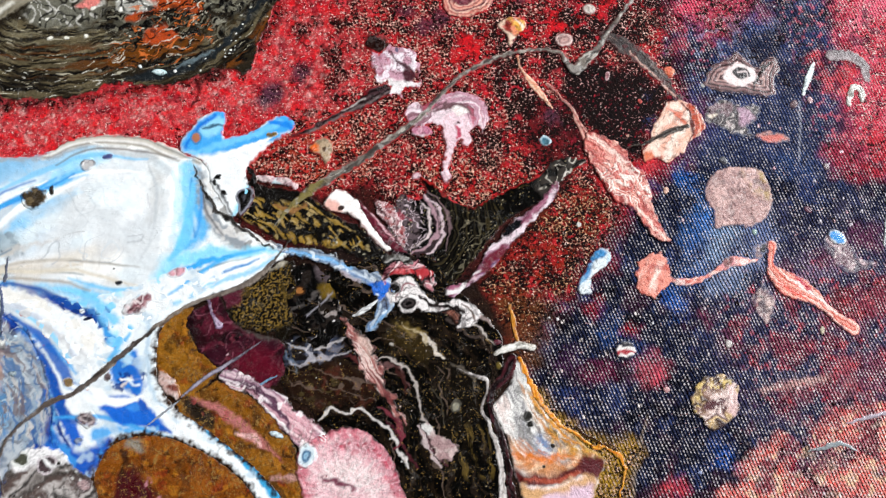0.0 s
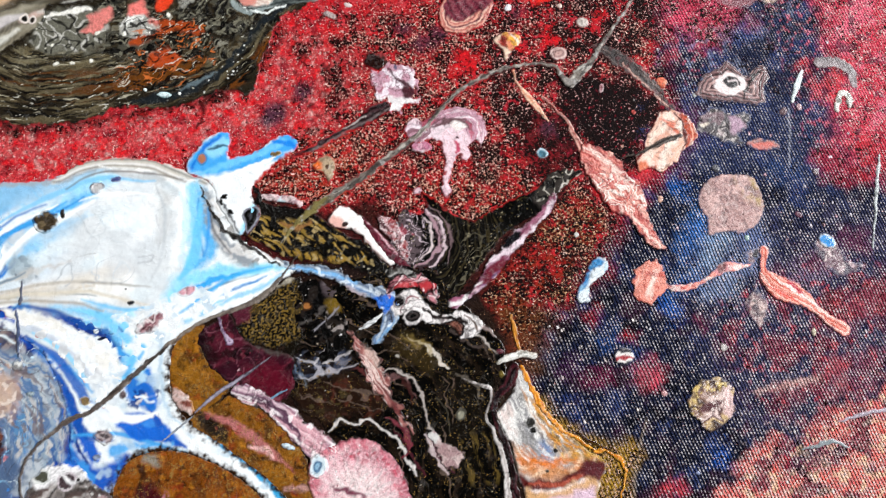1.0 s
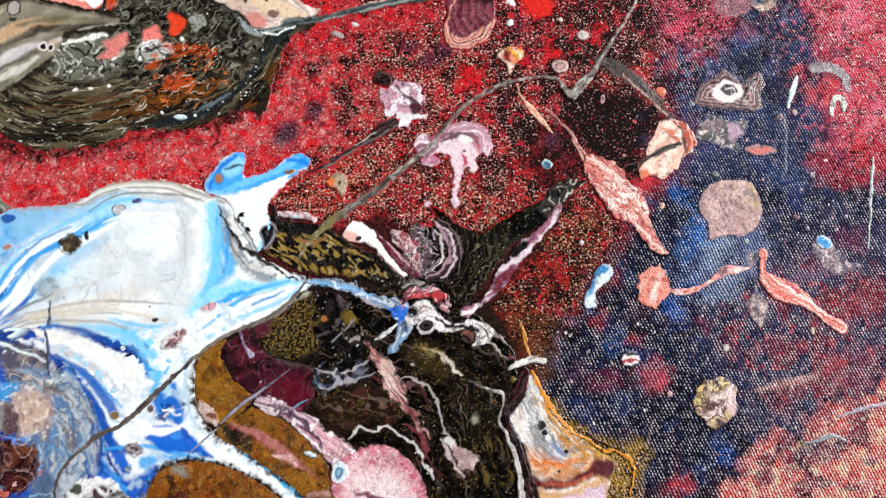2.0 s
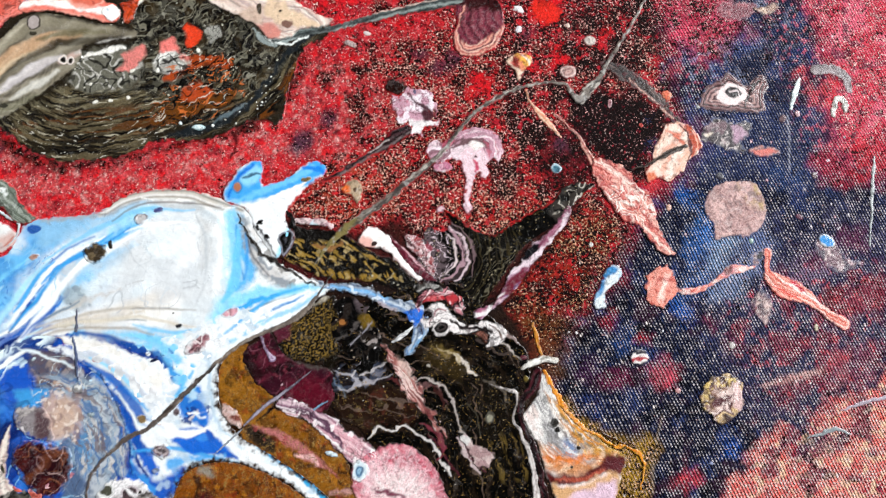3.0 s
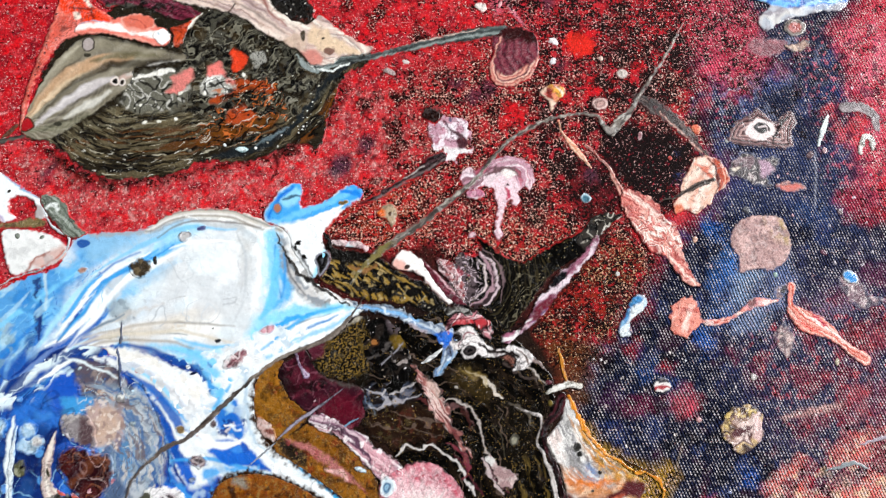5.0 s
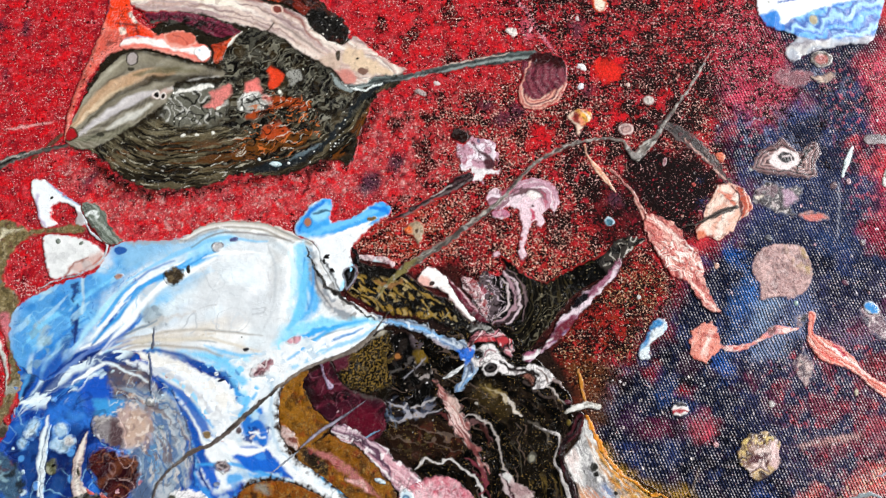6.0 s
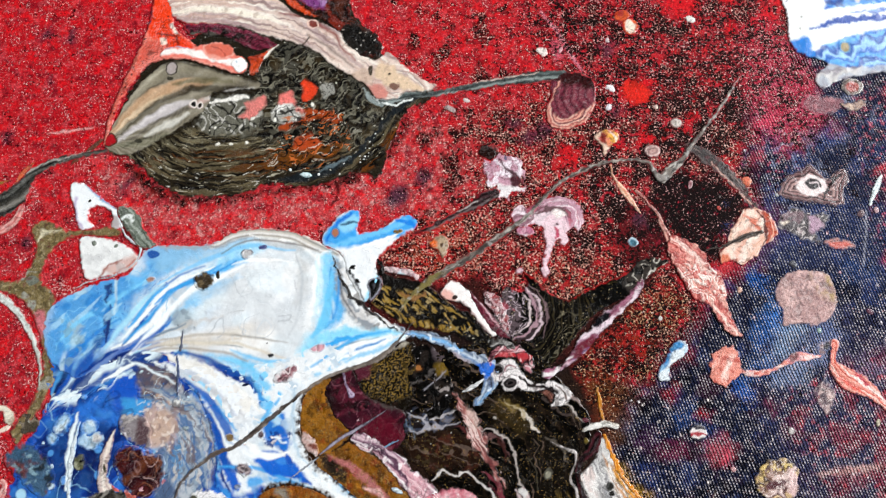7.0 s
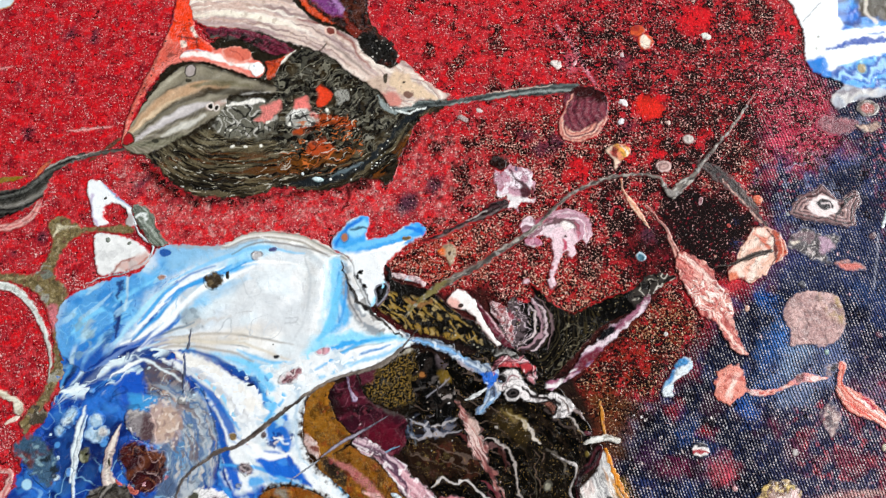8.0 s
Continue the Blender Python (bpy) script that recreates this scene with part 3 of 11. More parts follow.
def ground(p):
    RED = (0.34, 0.12, 0.0, 0.05)
    p.fill("#aa1a22", RED)
    p.mottle("#c23a42", 0.2, 0.05, 0.4, 0.7)
    p.mottle("#8c1420", 0.14, 0.1, 0.45, 0.7)
    p.mottle(None, 0.12, 0.0, 0.4, 1.0, fleck=(0.6, 0.2, 0.05, 0.05))
    # the far corner and the strip above the white pour are redder and closer
    p.blob([(-156.6, 124.7), (-112.1, 129.5), (-97.3, 109.6), (-102.5, 85.3), (-108.6, 76.4), (-125.4, 68.3), (-143.0, 64.9)], "#ae121c", 6, 3, 0.1, 0.85, fleck=(0.36, 0.1, 0.0, 0.0))
    p.blob([(-34.2, 134.1), (-1.5, 137.6), (15.9, 121.4), (10.4, 105.2), (-11.6, 101.2), (-25.2, 110.1)], "#b8131e", 5, 3, 0.1, 0.5, fleck=(0.34, 0.12, 0.1, 0.0))
    p.blob([(-86.3, 60.0), (-67.9, 64.8), (-46.4, 68.5), (-33.6, 63.6), (-43.0, 56.5), (-69.4, 55.5), (-85.0, 49.7)], "#c43038", 4, 2, 0.1, 0.6, fleck=(0.3, 0.1, 0.1, 0.0))
    STRIP = [(-103.6, 72.0), (-95.5, 68.4), (-82.0, 63.2), (-63.2, 64.4), (-46.8, 68.7), (-32.8, 74.5), (-22.7, 86.6), (-6.7, 85.0), (1.8, 74.3), (-15.9, 59.5), (-27.2, 59.6), (-45.3, 57.0), (-63.0, 55.1), (-81.5, 50.5), (-97.7, 60.6)]
    p.mottle("#c0504f", 0.3, -0.3, 0.2, 0.6, STRIP, 2.5, fleck=(0.3, 0.03, 0.05, 0.0)).mottle("#c89490", 0.5, 0.05, 0.4, 0.65, STRIP, 2.5).mottle("#b8383c", 0.4, 0.0, 0.3, 0.7, STRIP, 2.5).mottle("#d8b0a8", 1.1, 0.28, 0.45, 0.7, STRIP, 2.5).mottle("#7c2028", 0.6, 0.25, 0.45, 0.6, STRIP, 2.5)
    p.mottle("#cc141c", 0.32, 0.1, 0.26, 0.8, fleck=(0.1, 0.05, 0.0, 0.0)).mottle("#98202c", 0.25, 0.15, 0.35, 0.55, fleck=(0.5, 0.2, 0.0, 0.0))
    p.mottle("#cc5c5e", 0.9, 0.22, 0.45, 0.5).mottle("#7c101a", 0.8, 0.24, 0.42, 0.5)
    # brown wash that feathers out round the dark shell
    p.line([(-97.8, 72.0), (-92.1, 67.1), (-84.4, 63.4), (-76.3, 62.7), (-66.1, 64.3), (-56.0, 66.3), (-45.7, 68.8), (-37.0, 71.9), (-29.7, 77.8), (-25.5, 83.6), (-22.7, 89.5)], [1.5, 3, 3.5, 3, 2, 2, 3, 4, 4, 3, 2], "#2a100c", 1.6, 1.6, 0.35, 0.85, fleck=(0.25, 0.5, 0.3, 0.0))
    # darker, gold-flecked reds in the middle
    p.blob([(-3.8, 92.2), (57.9, 105.3), (77.6, 90.9), (70.1, 66.6), (52.6, 51.8), (49.2, 35.4), (30.6, 28.4), (5.1, 37.0), (-15.2, 44.2), (-25.4, 49.2), (-3.3, 70.5)], "#8c1c20", 7, 4, 0.08, 0.9, fleck=(0.62, 0.55, 0.45, 0.0))
    p.blob([(-24.5, 57.2), (-5.7, 62.0), (4.8, 58.3), (-2.8, 49.9), (-12.8, 46.9), (-27.6, 45.2)], "#a82a20", 3, 2, 0.1, 0.8, fleck=(0.62, 0.5, 0.55, 0.0))
    p.blob([(10.0, 50.4), (39.2, 58.3), (44.4, 51.5), (25.6, 37.5), (10.1, 45.0)], "#9c1a18", 4, 2, 0.12, 0.8, fleck=(0.6, 0.55, 0.65, 0.0))
    p.blob([(34.8, 41.7), (49.7, 47.5), (57.2, 35.5), (51.2, 19.7), (30.4, 14.4), (21.6, 19.3), (24.2, 28.3)], "#6e1412", 4, 2, 0.12, 0.95, fleck=(0.55, 0.6, 0.9, 0.0))
    p.blob([(9.2, 124.3), (69.6, 141.4), (81.0, 117.6), (69.7, 92.6), (41.3, 89.7), (23.2, 104.8)], "#901724", 7, 4, 0.08, 0.85, fleck=(0.44, 0.66, 0.05, 0.0))
    p.mottle("#b81820", 0.3, 0.2, 0.36, 0.7, [(-24.1, 131.5), (77.9, 142.3), (80.8, 93.7), (62.1, 65.9), (20.1, 46.5), (-3.1, 73.9)], fleck=(0.4, 0.4, 0.1, 0.0))
    # brighter dabs, with few flecks in them
    p.mottle("#b41a22", 0.22, 0.12, 0.34, 0.45, fleck=(0.4, 0.3, 0.1, 0.0)).mottle("#640f1c", 0.3, 0.22, 0.42, 0.6).mottle("#c8444c", 0.4, 0.22, 0.42, 0.5)
    for c, r in (((54.0, 129.8), 5.62), ((68.8, 133.2), 2.75), ((77.8, 126.1), 4), ((67.7, 122.4), 2.25), ((56.2, 95.4), 2.5), ((40.9, 101.4), 5), ((84.0, 99.9), 4.38),
                 ((46.1, 88.6), 3.75), ((22.0, 81.1), 4.38), ((43.6, 89.0), 3.25), ((34.4, 85.5), 2.75), ((55.1, 91.1), 2.5), ((4.7, 59.7), 1.5)):
        p.blob(oval(c, r, r * 0.7, 30), "#c8141c", 1.5, 1.8, 0.3, 0.85, fleck=(0.12, 0.12, 0.0, 0.0))
    p.blob([(34.8, 41.7), (49.7, 47.5), (57.2, 35.5), (51.2, 19.7), (30.4, 14.4), (21.6, 19.3), (24.2, 28.3)], "#6a1810", 4, 2.5, 0.12, 0.75, fleck=(0.58, 0.6, 0.9, 0.0))
    p.blob([(28.1, 32.3), (34.7, 35.0), (42.5, 33.9), (43.6, 27.4), (34.4, 24.6)], "#8c1a18", 2.5, 2, 0.2, 0.8, fleck=(0.25, 0.4, 0.5, 0.0))
    # small bright dabs all over the speckled reds
    CORE = [(-24.1, 131.5), (77.9, 142.3), (80.8, 93.7), (62.1, 65.9), (56.0, 30.0), (40.0, 14.0), (22.0, 20.0), (-25.0, 46.0), (-20.0, 73.9)]
    p.mottle("#b8202a", 0.35, 0.24, 0.4, 0.8, CORE, 3, fleck=(0.4, 0.36, 0.2, 0.0)).mottle("#c02a2a", 0.9, 0.34, 0.48, 0.8, CORE, 3, fleck=(0.3, 0.3, 0.2, 0.0)).mottle("#300c0c", 0.5, 0.24, 0.4, 0.6, CORE, 3)
    EAST = [(32.6, 91.3), (48.7, 101.0), (68.3, 107.8), (78.0, 91.4), (67.0, 58.3), (44.9, 48.1), (35.8, 45.3), (21.8, 58.9), (19.5, 72.6)]
    p.mottle("#1c0709", 0.11, -0.1, 0.25, 0.85, EAST, 5, fleck=(0.45, 0.75, 0.1, 0.0)).mottle("#a81c2a", 0.4, 0.3, 0.46, 0.85, EAST, 4, fleck=(0.35, 0.2, 0.0, 0.0)).mottle("#240a0a", 0.16, 0.15, 0.35, 0.6, CORE, 4, fleck=(0.55, 0.7, 0.4, 0.0))
    # orange-brown warmth round the fork of the black skin
    p.mottle("#a04024", 0.3, 0.1, 0.35, 0.5, [(-21.6, 59.5), (-4.5, 59.3), (0.8, 43.2), (-16.1, 46.4)], 3).mottle("#8c3014", 0.3, 0.05, 0.35, 0.5, [(27.9, 36.7), (44.9, 48.1), (48.0, 30.4), (34.1, 19.4)], 3)
    # the black hollow
    p.blob([(45.3, 77.2), (56.7, 79.2), (67.8, 75.3), (71.7, 69.6), (65.6, 62.1), (62.5, 56.3), (55.6, 56.8), (50.3, 61.5), (46.4, 67.0)], "#080305", 2.5, 2.5, 0.25, 1.0, fleck=(0.3, 0.6, 0.0, 0.0))
    p.blob([(36.8, 66.6), (46.4, 68.5), (50.2, 60.1), (47.3, 54.4), (39.1, 52.7), (33.9, 59.5)], "#2a0a10", 3, 2, 0.2, 0.7, fleck=(0.12, 0.5, 0.0, 0.0))
    # navy field
    NAVY = (0.18, 0.14, 0.0, 0.95)
    p.blob([(78.6, 116.3), (123.1, 119.6), (123.1, 93.5), (113.3, 75.9), (119.6, 54.0), (145.2, 54.8), (131.5, -32.3), (27.1, -30.3), (35.4, 12.0), (43.4, 22.2), (55.9, 35.5), (59.1, 45.1), (66.4, 52.2), (76.5, 56.8), (80.2, 68.5), (73.7, 77.1)], "#171b30", 5, 3, 0.1, 1.0, fleck=NAVY)
    # upper navy, with a pale haze painted over it
    p.blob([(77.2, 106.6), (112.5, 108.9), (112.3, 80.5), (102.0, 68.0), (87.0, 80.7), (78.6, 84.8)], "#1b2038", 5, 3, 0.1, 0.85, fleck=(0.25, 0.25, 0.0, 0.35)).mottle("#6c7490", 0.18, 0.15, 0.45, 0.5, [(77.2, 106.6), (112.5, 108.9), (100.0, 75.0), (80.0, 78.0)], 4)
    p.blob([(76.0, 69.8), (114.5, 73.0), (114.6, 49.5), (94.7, 53.2), (79.1, 54.1), (72.1, 53.8)], "#2b3352", 4, 3, 0.12, 0.8, fleck=(0.1, 0.12, 0.0, 0.6))
    p.mottle("#2c3862", 0.12, 0.05, 0.4, 0.7, [(75.5, 103.3), (130.2, 100.3), (113.6, -24.8), (29.6, -23.6), (38.1, 17.0), (57.2, 35.5)])
    p.mottle("#3a2030", 0.12, 0.1, 0.4, 0.7, [(38.1, 17.0), (121.6, 35.6), (113.6, -24.8), (29.6, -23.6)])
    p.mottle("#0c0c14", 0.15, 0.1, 0.4, 0.8, [(38.1, 17.0), (121.6, 35.6), (113.6, -24.8), (29.6, -23.6)])
    for c, r, a, col in (((73.9, 49.7), 3.75, 40, "#1c5aa8"), ((82.7, 46.4), 4.38, 50, "#24589c"), ((78.8, 40.8), 5.25, 60, "#3a6cae"), ((84.0, 28.1), 3.5, 20, "#4a6a98"),
                         ((68.4, 20.6), 3.75, 60, "#1f58a6"), ((95.9, 29.0), 2.5, 80, "#1a3f8c"), ((78.2, -13.4), 3, 20, "#1c56b0"), ((53.5, 13.4), 3.5, 20, "#284a86"),
                         ((43.9, -1.5), 3.75, 10, "#26366a"), ((93.9, 91.8), 5, 0, "#3c4c80"), ((80.7, 6.0), 4.38, 0, "#27345e"), ((100.6, 54.8), 5, 0, "#2c426e")):
        p.blob(oval(c, r, r * 0.6, -a), col, 2.4, 2.6, 0.3, 0.62, fleck=(0.25, 0.3, 0.0, 0.7))
    # grey-lilac paint, its colour lightened further for the window's sheen
    p.blob([(74.9, 34.6), (99.0, 39.2), (137.4, 43.0), (129.7, -7.9), (105.2, -5.3), (86.2, -7.7), (77.0, 9.8)], "#343450", 6, 3, 0.1, 0.85, fleck=(0.2, 0.16, 0.0, 1.0))
    p.mottle("#4a465e", 0.12, 0.0, 0.4, 0.6, [(82.1, 38.8), (137.4, 43.0), (130.1, -5.3), (81.1, -5.2)], 5)
    p.mottle("#23243c", 0.14, 0.1, 0.35, 0.8, [(74.9, 34.6), (137.4, 43.0), (129.7, -7.9), (75.7, -7.6)], 4)
    for c, rx, ry, a, col in (((75.8, 37.7), 7.5, 2.75, 60, "#3c78c8"), ((73.4, 26.7), 5, 2, 40, "#3a70bc"), ((69.4, 20.7), 3.25, 1.75, 70, "#2c64b4"), ((80.5, 34.2), 6.5, 2.5, 50, "#a8c4e8"), ((83.3, 26.6), 6.25, 2.75, 30, "#98acd0"),
                              ((90.6, 34.9), 7, 4.25, 70, "#7c8cb8"), ((104.5, 29.2), 7.5, 3.25, 20, "#8c6c88"), ((113.2, 18.1), 7.5, 3.75, 30, "#8c4c5c"), ((115.7, 4.7), 6.25, 3.25, 40, "#a04a54")):
        p.blob(oval(c, rx, ry, a), col, 3.0, 2.4, 0.2, 0.42, fleck=(0.3, 0.12, 0.0, 0.9))
    # rose and red clouds on the navy
    p.blob([(119.1, 112.6), (148.2, 114.6), (140.0, 60.6), (122.2, 62.9), (117.3, 71.6), (123.2, 82.6), (118.0, 90.1), (114.5, 99.4)], "#b83044", 4, 3, 0.12, 0.9, fleck=(0.55, 0.3, 0.0, 0.3))
    p.mottle("#d86078", 0.12, 0.0, 0.3, 0.7, [(120.3, 109.4), (144.4, 111.0), (137.8, 66.4), (123.0, 68.8), (119.6, 90.1)], 3)
    p.blob([(110.1, 60.9), (125.3, 63.7), (140.7, 65.1), (138.5, 50.2), (123.9, 52.7), (113.5, 52.3)], "#9c2634", 3, 2.5, 0.2, 0.7, fleck=(0.2, 0.3, 0.0, 0.6))
    p.blob([(76.2, 127.7), (85.9, 119.8), (92.1, 106.6), (95.2, 98.5), (87.1, 89.3), (79.2, 88.5), (72.9, 96.2), (69.6, 111.2)], "#b4283c", 4, 3, 0.15, 0.75, fleck=(0.52, 0.6, 0.0, 0.0))
    for c, r, col in (((110.3, 82.7), 2, "#c83038"), ((114.1, 76.7), 3.25, "#b84048"), ((78.6, 95.6), 3.5, "#c84058"), ((74.9, 84.6), 1.75, "#c05060"), ((97.1, 93.6), 1.75, "#8a3a50"),
                      ((62.2, 5.3), 4.25, "#a04452"), ((64.0, 3.7), 1.5, "#d05060"), ((58.7, 13.7), 1, "#c01828"), ((108.0, 6.1), 3.75, "#a04850"), ((108.7, 1.0), 3, "#8c5058"),
                      ((65.7, -20.0), 3, "#b83a40"), ((49.8, 19.1), 2, "#8c1820"), ((54.2, 28.9), 2.5, "#701a22"), ((76.3, 17.4), 1.75, "#6a2a40"), ((119.8, 21.9), 6.25, "#7a2c38"),
                      ((108.3, 20.5), 5, "#6c2a30"), ((50.5, 4.6), 3, "#6a2040"), ((42.9, 7.1), 2.75, "#3a1a38"), ((117.4, 36.9), 5, "#5a2a44")):
        p.blob(oval(c, r, r * 0.75, 20), col, 2.0, 1.8, 0.25, 0.8, fleck=(0.25, 0.18, 0.0, 0.6))
    p.blob([(86.7, -8.9), (92.3, -12.6), (94.6, -16.2), (103.0, -12.7), (96.6, -10.2), (105.2, -5.9), (113.9, -1.5), (133.9, 1.0), (128.7, -32.2), (78.9, -31.2), (81.4, -17.3), (84.7, -16.1)], "#d0605a", 2.5, 3.5, 0.15, 0.95, fleck=(0.72, 0.06, 0.3, 1.0))
    p.mottle("#d85a50", 0.2, 0.05, 0.3, 0.8, [(96.6, -10.2), (113.8, -2.8), (130.9, -0.3), (126.4, -29.8), (82.9, -29.0), (84.1, -16.1)])
    p.mottle("#a02838", 0.13, 0.1, 0.3, 0.8, [(96.6, -10.2), (113.8, -2.8), (130.9, -0.3), (126.4, -29.8), (82.9, -29.0), (84.1, -16.1)])
    p.mottle("#e8c4a0", 0.35, 0.12, 0.3, 0.75, [(96.6, -10.2), (113.8, -2.8), (130.9, -0.3), (126.4, -29.8), (82.9, -29.0), (84.1, -16.1)], fleck=(0.6, 0.2, 0.4, 0.6))
    p.mottle("#3c2a40", 0.12, 0.12, 0.3, 0.7, [(96.6, -10.2), (113.8, -2.8), (130.9, -0.3), (126.4, -29.8), (82.9, -29.0), (84.1, -16.1)], fleck=(0.3, 0.4, 0.0, 0.9))
    p.blob([(97.7, -12.6), (103.2, -10.8), (108.3, -13.9), (102.6, -16.3), (93.2, -16.8)], "#2c2c44", 1.8, 1.2, 0.2, 0.8)
    p.line([(88.3, 1.0), (95.2, 2.0), (102.1, 3.3), (105.0, 4.2)], [0.8, 2, 1.6, 0.6], "#c8a098", 0.8, 0.8, 0.4, 0.8, fleck=(0.5, 0.1, 0.0, 0.6))
    p.blob([(91.0, 1.0), (99.2, 1.6), (103.2, 1.0), (94.8, -1.5)], "#7a3038", 1.6, 1.2, 0.2, 0.7, fleck=(0.4, 0.3, 0.3, 0.6))
    p.mottle("#cc5870", 0.7, 0.15, 0.4, 0.5, [(75.7, 118.0), (93.9, 118.2), (93.7, 101.3), (85.2, 83.3), (76.8, 78.5), (71.9, 94.6)], 5, fleck=(0.45, 0.2, 0.0, 0.3))
    # light bluish haze painted onto the navy
    p.mottle("#7c84a8", 0.5, 0.1, 0.4, 0.5, [(77.9, 89.8), (89.3, 91.4), (88.6, 70.5), (79.0, 69.0)], 4)
    p.mottle("#d86070", 0.6, 0.12, 0.4, 0.6, [(103.9, 104.8), (132.2, 105.0), (130.6, 57.4), (111.1, 57.7), (107.3, 78.4)], 5, fleck=(0.5, 0.25, 0.0, 0.4))
    p.mottle("#2c1830", 0.3, 0.15, 0.35, 0.7, [(103.9, 104.8), (132.2, 105.0), (130.6, 57.4), (111.1, 57.7), (107.3, 78.4)], 5)
    # gold skirt beside the pale cone
    p.blob([(36.4, 0.9), (42.5, -4.5), (49.9, -9.3), (57.4, -9.9), (59.2, -12.3), (55.5, -21.7), (52.6, -30.7), (36.7, -30.4), (37.3, -12.2)], "#94701c", 1.5, 1.2, 0.2, 0.9, fleck=(0.6, 0.5, 0.95, 0.3))
    p.blob([(26.6, 20.7), (38.2, 20.8), (37.8, 7.0), (30.2, 7.0)], "#4a2c12", 3, 2, 0.2, 0.8, fleck=(0.4, 0.4, 1.0, 0.0))
    # umber wash under the dark middle
    p.blob([(-45.9, 16.1), (-33.6, 23.5), (-19.6, 31.3), (-2.4, 31.6), (17.8, 26.9), (30.3, 11.9), (29.5, -30.3), (-55.3, -28.7), (-56.6, -14.7), (-51.7, -8.2), (-40.7, -6.5)], "#21140e", 1.5, 1, 0.2, 1.0, fleck=(0.1, 0.3, 0.8, 0.0))
    p.blob([(-12.7, 44.3), (-0.2, 46.0), (5.1, 37.0), (12.7, 31.9), (28.2, 40.2), (43.1, 52.8), (44.3, 47.4), (28.0, 28.4), (17.8, 21.8), (-7.2, 26.5), (-22.0, 31.2), (-32.0, 36.0), (-31.6, 39.9), (-27.8, 48.4)], "#1c1210", 1.5, 1, 0.2, 0.9, fleck=(0.14, 0.3, 0.6, 0.0))
    p.blob([(-48.5, 18.4), (-40.0, 18.1), (-36.6, 4.4), (-30.9, -7.8), (-22.4, -16.5), (-24.8, -19.9), (-58.7, -18.2), (-56.4, -6.7), (-47.8, -1.2)], "#2c1808", 1.5, 1, 0.2, 1.0, fleck=(0.1, 0.3, 0.8, 0.0))
    # blue-grey bruises in the red
    for c, r in (((-123.1, 107.0), 2.25), ((-115.9, 106.8), 2), ((-119.9, 93.2), 1.25), ((-134.6, 90.0), 1.12), ((-128.7, 76.8), 1.62), ((-24.1, 67.1), 3.5), ((-16.9, 72.5), 2.75), ((-95.7, 64.8), 2), ((-119.8, 48.4), 1.75),
                 ((-125.6, 44.0), 1.25), ((10.9, 85.9), 2.25), ((34.8, 94.9), 2.25), ((32.5, 113.5), 3.25), ((14.5, 88.0), 3.25), ((-23.7, 66.8), 2.5), ((42.2, 64.7), 2.5), ((6.7, 89.6), 2.75)):
        p.blob(oval(c, r, r * 0.7, 60), "#3a2c3c", 1.6, 1.2, 0.3, 0.75, fleck=(0.3, 0.35, 0.0, 0.0))
    # scratches and faint dry strokes
    p.line([(-118.2, 78.4), (-112.3, 79.6), (-106.9, 80.8)], [0.3, 0.7, 0.4], "#e0a8a4", 0.3, 0.3, 0.6, 0.8)
    p.line([(-140.3, 94.5), (-137.1, 95.5)], 0.5, "#e0a8a4", 0.3, 0.3, 0.6, 0.7)
    p.line([(-111.2, 105.6), (-106.5, 109.5)], 0.35, "#4a0c12", 0.3, 0.2, 0.6, 0.8)
    p.line([(13.3, 123.8), (18.6, 117.3), (22.1, 111.5), (25.5, 106.7)], [0.5, 0.8, 1.0, 0.5], "#d8889a", 0.4, 0.3, 0.6, 0.8)
    p.blob(oval((18.3, 112.5), 2, 2.75, 20), "#c4586a", 1, 1, 0.3, 0.7)
    p.blob(oval((40.9, 101.4), 4.75, 3, -20), "#d42a1a", 1.5, 1.5, 0.3, 0.7, fleck=(0.1, 0.05, 0.0, 0.0))
    p.line([(61.3, -4.5), (59.3, -9.9), (57.7, -15.9), (56.7, -22.8)], [0.3, 0.5, 0.6, 0.4], "#a08c78", 0.4, 0.3, 0.3, 0.6)
    p.line([(104.5, 71.0), (103.9, 63.6), (102.8, 55.6)], 0.4, "#a8a8b4", 0.3, 0.2, 0.3, 0.7)
    p.line([(-41.0, 70.2), (-39.7, 67.1), (-41.3, 63.5)], 0.7, "#2a0c0c", 0.4, 0.4, 0.5, 0.9)
    p.line([(-0.9, 51.3), (1.4, 46.1), (3.7, 40.8)], 0.8, "#2a1010", 0.5, 0.5, 0.5, 0.8)
    p.sprinkle(["#d8c8c8", "#b8a8b0", "#e0d4d0"], 3.4, 0.16, 0.36, [(43.2, 17.1), (122.2, 39.8), (113.9, -22.4), (41.9, -21.5)])
    DUSK = [(83.5, 23.6), (121.6, 31.4), (115.8, -9.0), (96.8, -5.4), (84.3, 3.5)]
    p.mottle("#7c2c38", 0.14, -0.05, 0.35, 0.65, DUSK, 5, fleck=(0.4, 0.12, 0.1, 1.0)).mottle("#b84850", 0.4, 0.25, 0.45, 0.6, DUSK, 4).mottle("#c4808c", 0.8, 0.3, 0.5, 0.5, DUSK, 4)
    # pale highlights over the rose corner, put into the colour
    p.mottle("#c8b0ac", 0.9, 0.2, 0.45, 0.6, [(85.9, -9.1), (96.8, -5.4), (116.6, -3.4), (113.8, -23.0), (81.5, -21.4)], 3, fleck=(0.6, 0.1, 0.3, 1.0))
